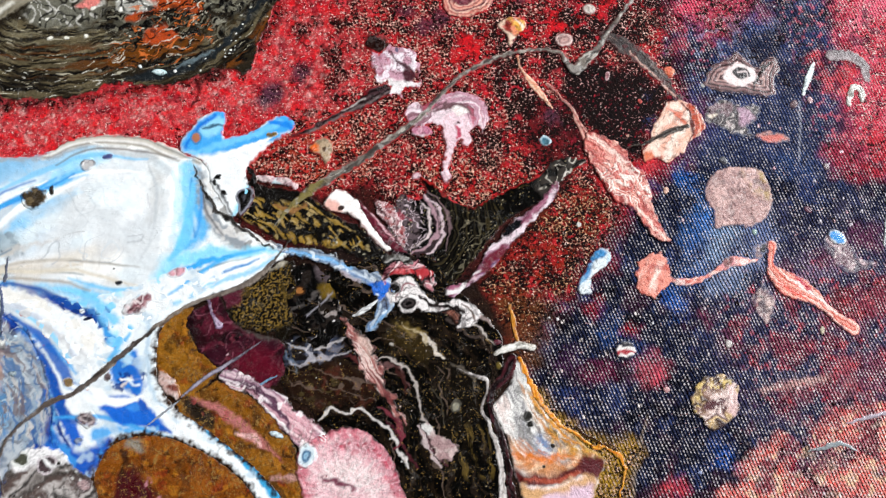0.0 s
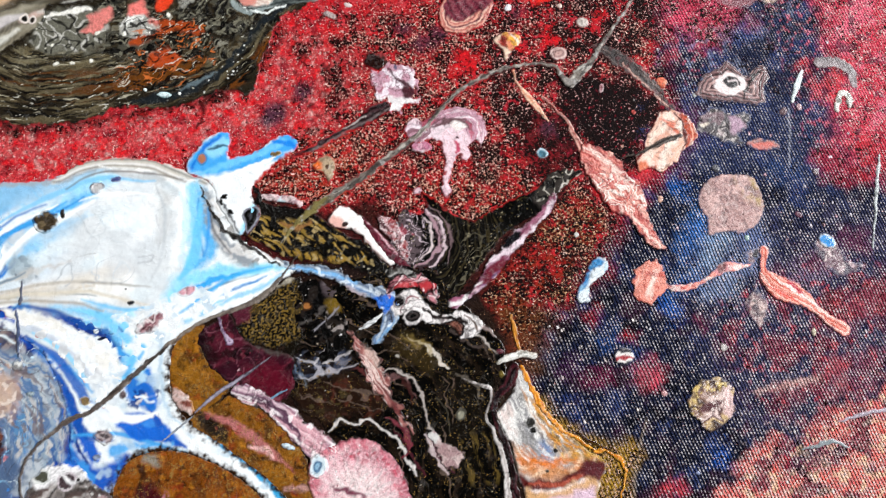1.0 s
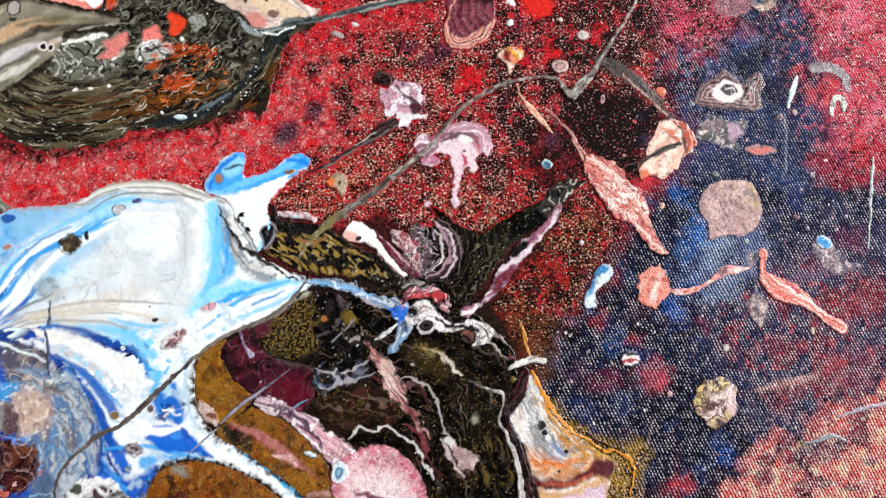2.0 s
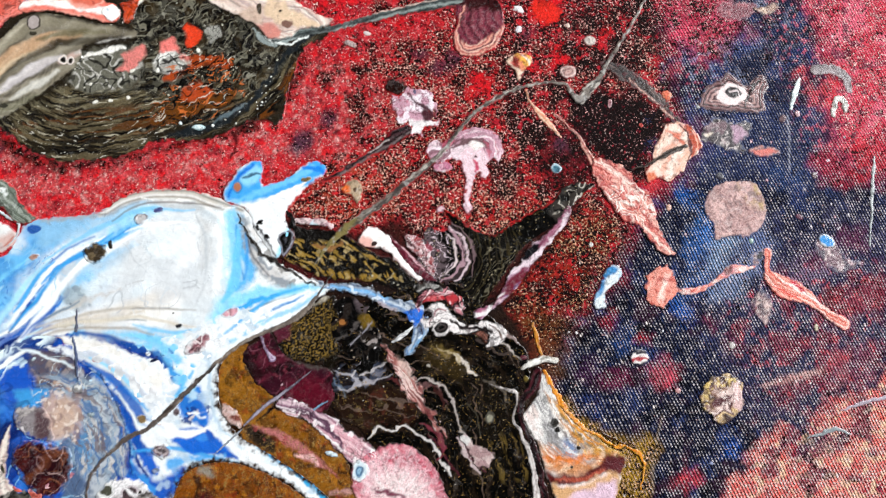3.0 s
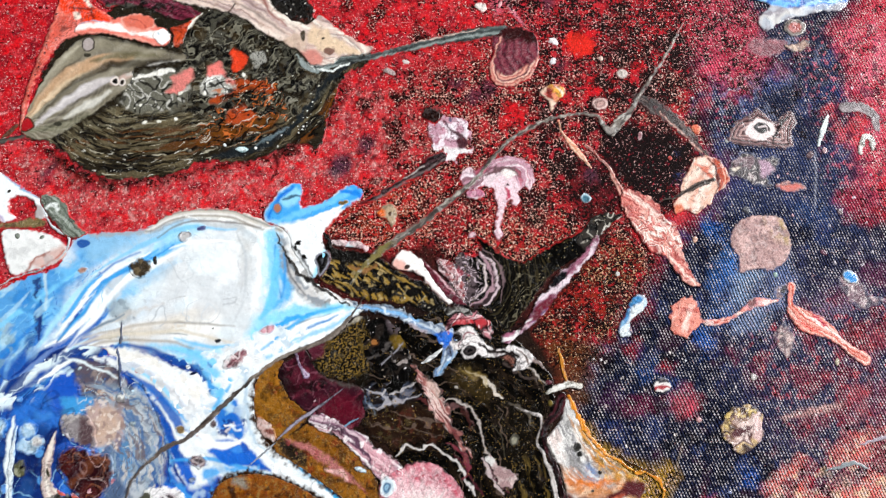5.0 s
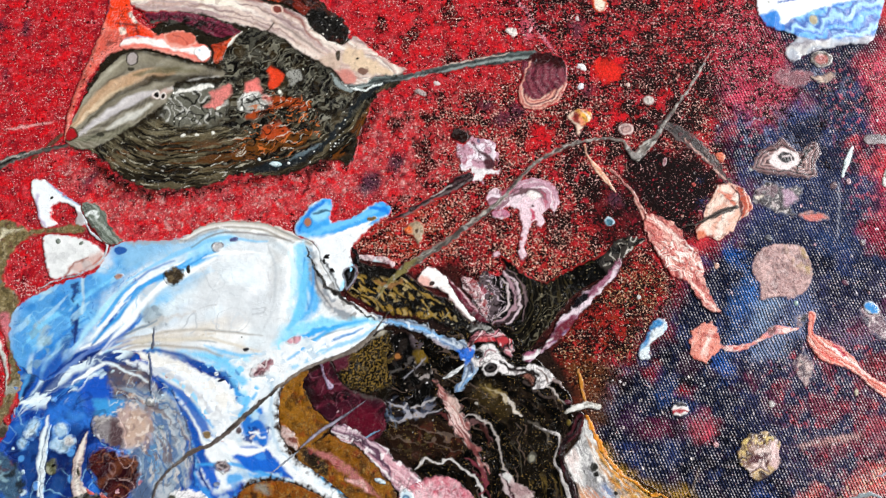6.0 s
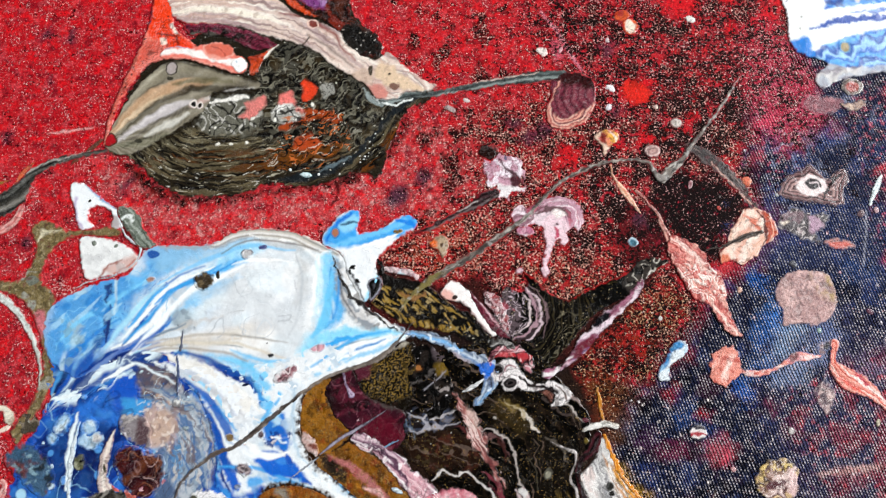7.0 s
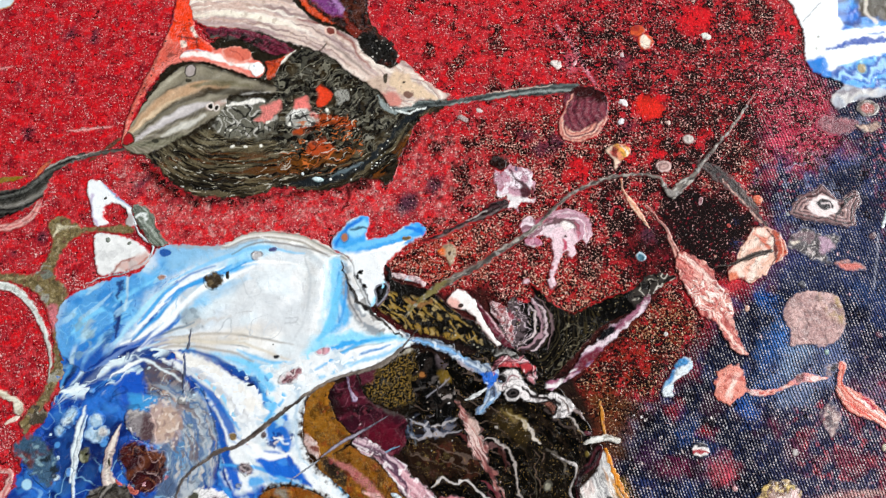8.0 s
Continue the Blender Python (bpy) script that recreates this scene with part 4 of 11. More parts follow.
    p.sprinkle(["#d8d0d8", "#c8a0a8"], 3.5, 0.25, 0.35, [(75.0, 97.0), (130.2, 100.3), (122.2, 39.8), (71.0, 38.6)])
    p.mottle("#7c1426", 0.7, 0.3, 0.42, 0.8, [(42.0, 80.0), (72.0, 78.0), (68.0, 56.0), (46.0, 56.0)], 3).sprinkle(["#c03040", "#d0a090", "#a02030", "#e0d0cc"], 1.7, 0.35, 0.26, [(45.4, 78.6), (70.8, 76.9), (66.8, 59.3), (48.8, 60.0)])


canvas_sheet()

# ---- the dark shell-like pour beyond the crimson field ----
p = Patch("shell_pour", [(-101.7, 74.2), (-101.0, 81.3), (-98.6, 91.5), (-94.2, 101.0), (-87.8, 105.4), (-79.9, 111.4), (-69.9, 119.5), (-56.9, 131.7), (-43.9, 133.1), (-40.1, 120.9), (-33.6, 113.6), (-30.6, 107.8), (-24.4, 101.6), (-16.2, 98.7), (-15.8, 94.9), (-22.6, 91.3), (-24.7, 85.6), (-27.1, 78.8), (-29.1, 71.3), (-34.7, 72.7), (-42.8, 69.5), (-48.7, 67.5), (-57.9, 68.0), (-65.1, 64.6), (-72.6, 63.6), (-80.2, 63.1), (-86.6, 65.4), (-92.0, 70.0), (-97.2, 73.0)],
          "black-brown marbled pour shaped like a shell", DARK, 0.35, 0.0, 0.19, 0.5, 0.35)
p.quiet = True
RIM = [(-104.3, 77.1), (-98.5, 71.9), (-92.0, 66.8), (-80.6, 62.8), (-66.1, 63.8), (-51.6, 68.1), (-38.5, 72.6), (-29.8, 79.4), (-24.2, 88.6), (-19.1, 95.4)]
BODY = [(-104.4, 77.9), (-96.5, 73.6), (-88.1, 77.2), (-78.3, 82.9), (-67.7, 81.4), (-57.4, 83.6), (-46.7, 82.5), (-37.6, 82.2), (-30.3, 88.2), (-19.9, 96.2), (-20.5, 92.0), (-27.0, 82.8), (-31.2, 76.9), (-42.9, 70.8), (-54.6, 67.4), (-66.1, 64.3), (-76.3, 62.7), (-85.1, 63.8), (-92.9, 68.0), (-102.4, 74.4)]
DOME = [(-64.6, 97.8), (-62.8, 103.7), (-58.6, 108.6), (-51.7, 109.4), (-44.5, 106.4), (-37.2, 100.2), (-30.6, 93.1), (-22.8, 92.7), (-27.2, 86.8), (-36.0, 80.7), (-46.5, 80.1), (-55.5, 78.9), (-61.7, 81.7), (-67.7, 81.4), (-75.3, 82.6), (-77.5, 89.7), (-65.7, 92.8)]
p.fill("#2a2318").filaments("#5c523c", RIM, 0.06, 0.7, -0.1, 0.25, 0.9, BODY).filaments("#7c745c", RIM, 0.08, 1.0, -0.05, 0.3, 0.8, [(-101.2, 76.0), (-89.6, 77.9), (-78.3, 82.9), (-61.7, 80.9), (-62.7, 75.3), (-77.2, 72.2), (-91.8, 71.5)])
p.filaments("#5c3414", RIM, 0.05, 0.8, 0.0, 0.25, 0.85, [(-91.9, 72.3), (-77.7, 76.6), (-59.9, 77.5), (-43.6, 81.9), (-37.5, 81.4), (-43.1, 74.0), (-59.2, 70.0), (-76.9, 69.1), (-88.8, 70.1)])
p.filaments("#100d0a", RIM, 0.07, 1.0, 0.04, 0.26, 0.85, BODY).filaments("#6e6248", RIM, 0.12, 1.5, 0.24, 0.42, 0.75, BODY).filaments("#b8b09a", RIM, 0.2, 1.8, 0.42, 0.56, 0.8, BODY).filaments("#dcd8cc", RIM, 0.4, 1.9, 0.46, 0.58, 0.8, [(-93.3, 71.4), (-77.1, 70.7), (-54.9, 71.8), (-54.5, 67.1), (-76.3, 63.3), (-89.7, 65.4)], h=0.02)
p.filaments("#4c4a40", RIM, 0.08, 0.4, -0.05, 0.25, 0.9, DOME, 1.0, 3.5).filaments("#0f0d0b", RIM, 0.12, 0.5, 0.02, 0.24, 0.95, DOME, 1.0, 4.0).filaments("#7c7868", RIM, 0.12, 0.7, 0.2, 0.36, 0.85, DOME, 1.0, 4.5).filaments("#a8a494", RIM, 0.14, 0.8, 0.38, 0.56, 0.5, DOME, 1.0, 4.5, 0.02)
p.lacing("#8c8676", 0.09, 3, 0.06, DOME, 0.4, 2, 0.2).mottle("#4a3a22", 0.2, 0.05, 0.35, 0.5, DOME).lacing("#0a0908", 0.1, 3, 0.12, DOME, 0.7, 2, 0.1)
# marbled passage between the fan and the dome
PASS = [(-76.8, 90.5), (-65.7, 92.8), (-62.3, 88.9), (-64.1, 83.2), (-70.7, 81.2), (-78.2, 82.4)]
p.blob(PASS, "#6a685c", 1.2, 1.2).lacing("#d8d4cc", 0.11, 3, 0.14, PASS, 0.65, 2, 0.1).lacing("#1a1814", 0.12, 3, 0.2, PASS, 0.9, 2).line([(-76.0, 90.1), (-72.4, 91.3), (-66.4, 92.3)], [0.4, 1.2, 0.6], "#ece8e0", 0.3, 0.4)
for pts, col in (([(-67.3, 90.6), (-64.9, 92.0), (-62.2, 93.0), (-61.0, 90.6), (-62.6, 88.1), (-65.2, 86.7), (-67.3, 85.7), (-68.4, 86.3), (-65.9, 88.7)], "#e08078"), ([(-58.1, 92.4), (-57.0, 94.1), (-55.2, 94.9), (-54.1, 93.6), (-53.4, 90.7), (-51.5, 89.5), (-51.9, 87.4), (-54.2, 89.0), (-55.8, 90.9), (-57.3, 90.8)], "#ec7c74"), ([(-51.8, 97.7), (-50.0, 98.1), (-48.0, 96.3), (-48.4, 93.9), (-49.8, 91.9), (-51.3, 93.1)], "#e4401f"),
                 ([(-52.5, 89.1), (-47.2, 90.1), (-43.2, 89.6), (-40.7, 87.5), (-44.0, 86.7), (-47.8, 87.3), (-51.2, 85.3), (-55.8, 83.2), (-57.4, 84.0), (-54.3, 86.5)], "#a8421a"), ([(-52.4, 81.4), (-49.8, 82.8), (-46.7, 82.5), (-45.4, 80.5), (-46.7, 78.2), (-51.2, 77.7), (-52.8, 79.0)], "#b0421a"), ([(-56.8, 76.7), (-49.4, 78.1), (-42.0, 80.4), (-39.0, 81.2), (-43.3, 76.3), (-52.1, 73.5), (-61.0, 72.7)], "#66380f")):
    p.blob(pts, col, 0.6, 0.7, 0.3, 0.95)
HEART = [(-58.5, 90.7), (-53.4, 90.7), (-51.3, 87.9), (-54.5, 85.8), (-58.8, 86.7)]
p.blob(HEART, "#a8a69e", 0.6, 1.0).lacing("#f0eee8", 0.14, 3, 0.18, HEART, 0.9, 1.5).lacing("#181614", 0.15, 3, 0.2, HEART, 0.9, 1.5)
EMBER = [(-57.8, 89.2), (-42.7, 90.8), (-37.6, 83.0), (-43.1, 74.0), (-60.8, 71.5), (-61.3, 77.0), (-54.3, 82.9)]
p.filaments("#120e0b", RIM, 0.16, 0.9, 0.08, 0.24, 0.9, EMBER, 1.0, 2.5).filaments("#cc6a30", RIM, 0.2, 1.3, 0.3, 0.42, 0.8, EMBER, 1.0, 2.5).filaments("#c8c2b2", RIM, 0.2, 1.5, 0.38, 0.48, 0.85, EMBER, 1.0, 2.5)
p.blob([(-46.5, 97.7), (-44.4, 98.1), (-43.3, 95.7), (-45.1, 93.8), (-46.7, 95.0)], "#9c9a92", 0.5, 0.9).lacing("#20201c", 0.3, 4, 0.14, [(-47.9, 98.7), (-42.5, 99.0), (-42.1, 93.3), (-47.4, 93.0)], 0.9, 2)
# brown feathered side and the blue-grey strip that runs to the tail, its glints painted in
SIDE = [(-37.0, 72.7), (-31.3, 77.7), (-24.2, 88.6), (-22.0, 91.1), (-23.9, 83.7), (-27.4, 77.1), (-34.0, 72.8)]
p.filaments("#6c3a12", RIM, 0.12, 0.7, -0.1, 0.2, 0.9, SIDE).filaments("#100c0a", RIM, 0.3, 1.0, 0.1, 0.25, 0.9, SIDE)
p.line([(-56.2, 69.4), (-50.3, 70.5), (-45.2, 71.8), (-40.9, 74.4), (-36.5, 77.1), (-31.6, 83.3), (-27.0, 90.1), (-19.9, 96.2)], [0.5, 2.0, 2.0, 1.8, 1.4, 1.2, 1.2, 1.6], "#20262a", 0.5, 0.6).line([(-45.3, 72.6), (-40.9, 75.0), (-37.3, 77.1)], [0.4, 1.0, 0.4], "#5c6a70", 0.3, 0.5).line([(-35.4, 97.0), (-32.1, 93.5), (-28.3, 93.7), (-23.0, 96.0), (-17.6, 97.7)], [0.6, 1.6, 1.8, 1.4, 1.0], "#8c9694", 0.3, 0.5).line([(-32.2, 94.7), (-27.5, 92.8), (-21.4, 95.1)], [0.3, 0.7, 0.4], "#e0e4e0", 0.2, 0.4)
# white glints along the strip as coloured dots, and sparse pale flecks
p.sprinkle(["#e8e8e4", "#c4c4bc", "#f4f4f0"], 1.1, 0.26, 0.2, [(-56.2, 68.9), (-43.1, 74.0), (-35.9, 78.8), (-30.2, 86.6), (-28.5, 83.5), (-34.1, 75.2), (-42.9, 70.5)], h=0.05).sprinkle(["#c8c4b4", "#a8a498"], 2.2, 0.15, 0.18, h=0.03)
for c, r in (((-69.7, 78.4), 0.55), ((-73.1, 78.1), 0.5), ((-65.2, 79.1), 0.5), ((-64.4, 86.4), 0.5), ((-74.3, 83.1), 0.4), ((-58.3, 86.2), 0.5), ((-48.5, 91.3), 0.5)):
    p.spot(c, r, "#e8e4d8", h=0.1)
p.edge("#15100c", 0.5, 0.4, 0.8)
shell = p.done()

p = Patch("orange_flank", [(-103.2, 75.6), (-103.2, 82.7), (-100.8, 93.5), (-97.8, 103.5), (-96.0, 111.5), (-95.6, 120.4), (-95.8, 127.6), (-90.7, 128.1), (-89.7, 117.5), (-88.3, 111.4), (-83.8, 107.6), (-79.7, 104.5), (-86.5, 102.4), (-91.4, 101.1), (-94.5, 99.2), (-97.8, 94.1), (-100.8, 86.8), (-101.7, 79.6)], "salmon and orange-red flank of the shell-like pour", GLOSS, 0.4, 0.25, wob=0.3)
p.fill("#e0685c").marble(["#e87a6c", "#d85a4a", "#f08a78"], 62, 2.2, 0.8, 0.1)
p.blob([(-96.5, 109.7), (-96.7, 120.3), (-95.8, 127.6), (-90.7, 128.1), (-89.5, 115.7), (-87.5, 110.3), (-82.3, 106.3), (-87.6, 104.6), (-91.2, 106.8)], "#f0401c", 1.2, 0.8, 0.2).blob([(-89.7, 112.2), (-87.8, 112.4), (-86.5, 110.4), (-88.4, 109.5)], "#f0e0d0", 0.3, 0.3)
p.line([(-95.9, 116.5), (-95.8, 112.6), (-96.0, 111.9)], 1.0, "#2c3050", 0.4, 0.2).line([(-92.7, 109.2), (-88.3, 108.8), (-86.8, 106.5)], 0.6, "#7a2018", 0.4, 0.3)
p.blob([(-92.1, 107.6), (-90.6, 107.9), (-90.0, 106.2), (-91.5, 105.7)], "#f0d8c8", 0.3, 0.2).line([(-103.0, 76.2), (-102.9, 83.2), (-100.5, 93.5), (-97.5, 103.5)], 0.7, "#9a5a4c", 0.4, 0.3, amt=0.6)
p.sprinkle(["#301010"], 1.8, 0.16, 0.3)
p.done()

p = Patch("ribbed_fan", [(-103.0, 76.8), (-101.3, 82.8), (-97.8, 91.0), (-93.4, 97.7), (-88.5, 101.6), (-83.2, 101.5), (-77.0, 100.0), (-69.2, 98.3), (-63.3, 96.7), (-63.8, 95.0), (-68.8, 93.9), (-75.9, 92.4), (-76.5, 88.9), (-79.7, 85.4), (-82.7, 82.7), (-86.9, 79.6), (-91.6, 75.9), (-97.2, 73.4), (-101.8, 74.7)], "fan of olive, tan and white ribs", GLOSS, 0.4, 0.3, 0.19, 0.3, 0.25)
p.quiet = True
p.fill("#8a8270").fan(["#8c8474", "#6a6252", "#9a9280", "#746c5c"], (-102.8, 77.2), 60, 0.4, 0.08, amt=0.7)
for pts, w, col in (([(-101.9, 79.1), (-97.6, 89.4), (-93.1, 95.3), (-88.3, 99.7), (-79.9, 99.0), (-69.1, 97.2)], [0.5, 2.5, 3.4, 3.6, 3, 1.6], "#8e8672"), ([(-100.0, 84.4), (-96.4, 91.9), (-92.5, 96.6), (-89.0, 99.1)], [0.3, 0.9, 0.8, 0.3], "#b8b09c"), ([(-100.7, 81.2), (-97.4, 87.0), (-93.9, 91.7), (-89.8, 95.2)], [0.3, 0.7, 0.7, 0.3], "#54483c"), ([(-102.1, 78.5), (-97.2, 85.4), (-91.1, 91.2), (-84.0, 94.5), (-76.6, 95.9)], [0.6, 3.0, 4.0, 3.4, 1], "#d0a680"),
                    ([(-101.2, 78.8), (-95.7, 85.5), (-89.8, 90.3), (-83.1, 92.9)], [0.4, 1.0, 1.2, 0.4], "#ecd2b0"), ([(-98.7, 79.6), (-93.5, 86.1), (-87.4, 91.1), (-80.2, 93.8), (-72.6, 94.2), (-66.7, 95.2)], [0.3, 1.0, 1.6, 2.4, 1.8, 0.5], "#2a2216"), ([(-87.0, 94.3), (-79.7, 96.4), (-70.6, 96.3)], [0.4, 1.8, 0.6], "#6c6448"), ([(-99.6, 77.3), (-93.2, 83.1), (-87.0, 87.2), (-81.7, 90.1)], [0.5, 2.0, 2.6, 1.2], "#d4ccce"), ([(-97.8, 78.5), (-92.6, 84.0), (-87.1, 88.2)], [0.3, 0.8, 0.4], "#e0dada"),
                    ([(-96.9, 77.2), (-90.2, 83.1), (-83.2, 87.4), (-80.1, 88.7)], [0.3, 0.7, 0.8, 0.5], "#57504a"), ([(-92.5, 79.3), (-87.2, 82.7), (-81.9, 86.1)], [0.5, 1.9, 1.0], "#f2efe6"), ([(-100.0, 76.1), (-91.1, 77.5), (-83.8, 81.0)], [1, 2.8, 1.6], "#7c7a64"), ([(-95.9, 74.7), (-90.3, 76.9), (-83.9, 79.7)], [0.4, 1.0, 0.4], "#8e8a78"), ([(-98.2, 75.5), (-92.7, 78.5), (-87.0, 80.8)], [0.3, 0.6, 0.3], "#35332a"),
                    ([(-93.4, 98.2), (-88.5, 101.1), (-81.6, 100.6), (-72.3, 98.5), (-64.5, 96.6)], [0.4, 1.0, 1.0, 0.9, 0.4], "#262018"), ([(-81.6, 88.5), (-79.0, 89.9), (-76.9, 91.0)], [0.6, 1.8, 1.2], "#dcbcb0"), ([(-77.6, 91.0), (-71.8, 93.3), (-65.1, 94.9)], [0.5, 0.9, 0.4], "#d8d4cc")):
    p.line(pts, w, col, 0.6, 0.25, 0.15, 0.9)
p.fan(["#3a342a", "#8e8674", "#b8b2a0", "#57503f"], (-102.8, 77.2), 150, 0.3, 0.08, amt=0.2).marble(["#4c4638", "#9c9480"], 60, 0.35, 0.3, 0.1, [(-95.4, 76.8), (-83.4, 88.6), (-80.1, 85.5), (-90.8, 75.4)], 0.22)
p.spot((-87.8, 99.2), 1.2, "#a89c98", "#4c443c", 1.6).spot((-87.9, 96.3), 0.9, "#3c382c", None, 0.6).spot((-80.8, 89.3), 0.7, "#1c1814", "#e0d4cc").spot((-78.8, 89.0), 0.6, "#2c2420", "#d8ccc4").spot((-94.1, 77.9), 1.0, "#3a382e", None, 0.6)
p.spot((-101.7, 77.4), 1.5, "#a81820", "#4a2a20", soft=0.3).edge("#2c241c", 0.25, 0.25, 0.7)
p.done()

p = Patch("cream_swoosh", [(-90.7, 116.5), (-90.7, 128.1), (-66.5, 130.7), (-62.4, 123.9), (-56.0, 118.3), (-48.4, 116.1), (-42.9, 113.2), (-39.2, 108.7), (-32.8, 105.9), (-29.1, 108.4), (-24.4, 104.7), (-19.6, 101.2), (-14.6, 99.2), (-17.6, 97.2), (-23.1, 96.6), (-26.5, 94.3), (-31.5, 94.1), (-34.8, 98.0), (-38.5, 99.8), (-44.9, 103.3), (-50.2, 107.2), (-57.2, 109.3), (-63.7, 110.3), (-71.3, 112.7), (-80.2, 112.8), (-86.6, 112.9)],
          "cream and mauve swirl with brown streaks", GLOSS, 0.45, 0.35, wob=0.3)
p.quiet = True
LIP = [(-91.6, 112.0), (-81.5, 114.3), (-67.6, 113.8), (-54.9, 110.5), (-43.6, 104.0), (-33.9, 97.1), (-26.0, 95.0)]
p.fill("#d8c2b6").filaments("#b49c9a", LIP, 0.03, 0.5, -0.05, 0.3, 0.85, None, 1, 1.0).filaments("#f0e6da", LIP, 0.03, 0.6, 0.05, 0.3, 0.85, None, 1, 1.0).filaments("#8c7270", LIP, 0.04, 0.7, 0.18, 0.36, 0.8, None, 1, 1.0).filaments("#c8a496", LIP, 0.04, 0.9, 0.2, 0.36, 0.6, None, 1, 1.0)
for pts, w, col in (([(-90.0, 115.4), (-83.3, 117.2), (-75.6, 117.4), (-67.8, 116.8), (-59.9, 115.3)], [0.6, 1.4, 2.0, 1.4, 0.5], "#f4ead8"), ([(-88.3, 113.5), (-79.9, 114.4), (-70.6, 113.6), (-62.7, 111.7)], [0.4, 1.2, 1.2, 0.5], "#a88c8c"), ([(-85.8, 111.6), (-76.6, 111.9), (-65.7, 109.9), (-59.3, 107.6)], [0.4, 1.2, 1.6, 0.6], "#7c2c40"), ([(-60.1, 117.3), (-52.3, 117.0), (-45.8, 113.1), (-40.7, 107.5), (-38.2, 105.1)], [0.4, 0.8, 1.0, 0.8, 0.4], "#7c2420"), ([(-54.8, 109.2), (-46.8, 105.5), (-38.8, 101.4), (-32.4, 98.8)], [0.4, 1.2, 1.2, 0.5], "#e8d8cc"), ([(-51.9, 111.9), (-45.4, 108.1), (-38.9, 103.4)], [0.3, 0.7, 0.3], "#6c5a58")):
    p.line(pts, w, col, 0.6, 0.3, 0.15, 0.85)
p.spot((-50.6, 115.0), 1.3, "#7c3c34", "#e6c4b4", 1.0, -15).line([(-53.7, 105.5), (-52.9, 108.9), (-51.1, 111.4)], 0.35, "#3a2c24", 0.2, 0.2)
p.blob([(-32.6, 102.1), (-31.3, 105.5), (-24.8, 101.7), (-18.4, 97.6), (-24.6, 97.6), (-30.1, 98.9)], "#dcc0a2", 0.8, 0.6).blob([(-35.7, 97.0), (-32.4, 98.5), (-28.4, 96.5), (-29.1, 94.4), (-32.2, 94.2)], "#cc8478", 0.8, 0.5).blob([(-38.7, 100.9), (-35.8, 102.8), (-32.6, 101.3), (-33.9, 97.9), (-37.1, 98.5)], "#c8ae9c", 0.8, 0.5).spot((-26.8, 98.0), 1.4, "#7c5c50", None, 1.0).spot((-33.6, 102.4), 0.6, "#4a4034", None, 1.5).spot((-28.2, 101.7), 0.4, "#2c2420").mottle("#a88c7c", 0.5, 0.25, 0.45, 0.5)
p.edge("#3a2822", 0.3, 0.25, 0.7)
p.done()

p = Patch("dark_crown", [(-63.3, 131.0), (-40.7, 133.4), (-40.9, 120.8), (-36.8, 115.9), (-31.9, 112.9), (-31.0, 107.5), (-36.3, 105.9), (-40.4, 109.4), (-43.6, 113.5), (-48.5, 116.5), (-55.2, 118.4), (-60.6, 123.2)], "dark red-brown and purple paint above the swirl", GLOSS, 0.4, 0.35)
p.fill("#3c1a16").marble(["#241412", "#7a2418", "#2c1814", "#54281c"], -40, 1.6, 1.8, 0.14)
p.line([(-63.3, 124.7), (-58.0, 121.7), (-53.6, 118.6), (-50.1, 116.7)], [2, 2.4, 1.8, 1], "#d8481c", 0.6, 0.6).line([(-58.8, 127.9), (-53.4, 123.9), (-48.9, 120.3)], [2, 4, 1.5], "#7c3c7c", 0.8, 0.6).line([(-56.6, 129.9), (-51.1, 125.1), (-48.2, 121.5)], 1.2, "#a87ab0", 0.5, 0.5)
p.blob([(-42.7, 115.3), (-33.6, 113.6), (-31.4, 107.8), (-36.4, 106.4), (-40.4, 110.0)], "#24211e", 0.8, 1.6).mottle("#1c1a18", 0.4, 0.0, 0.3, 0.9, [(-42.7, 115.3), (-32.0, 113.8), (-31.3, 106.9), (-39.3, 106.9)])
p.sprinkle(["#d8d0c8", "#888078"], 1.3, 0.3, 0.28, [(-43.6, 116.1), (-31.2, 113.9), (-30.5, 107.0), (-41.0, 107.6)])
p.done()

p = Patch("maroon_wedge", [(-86.2, 112.5), (-77.0, 113.5), (-68.8, 112.2), (-61.2, 109.5), (-59.8, 107.3), (-64.0, 106.1), (-68.0, 106.4), (-73.2, 109.0), (-79.6, 109.4), (-84.1, 109.3)], "maroon wedge under the cream swirl", GLOSS, 0.3, 0.4)
p.fill("#6a2034").along(["#7c2a40", "#561828"], [(-86.2, 112.5), (-73.7, 112.4), (-61.2, 109.0)], 0.9, 0.5).blob([(-84.2, 109.9), (-76.5, 110.0), (-69.8, 107.6), (-79.0, 105.4), (-83.8, 107.6)], "#4c4a42", 0.6, 0.8).mottle("#1c1a16", 0.45, 0, 0.3, 0.9, [(-84.7, 110.9), (-68.6, 110.9), (-67.9, 106.1), (-83.3, 104.5)])
p.done()

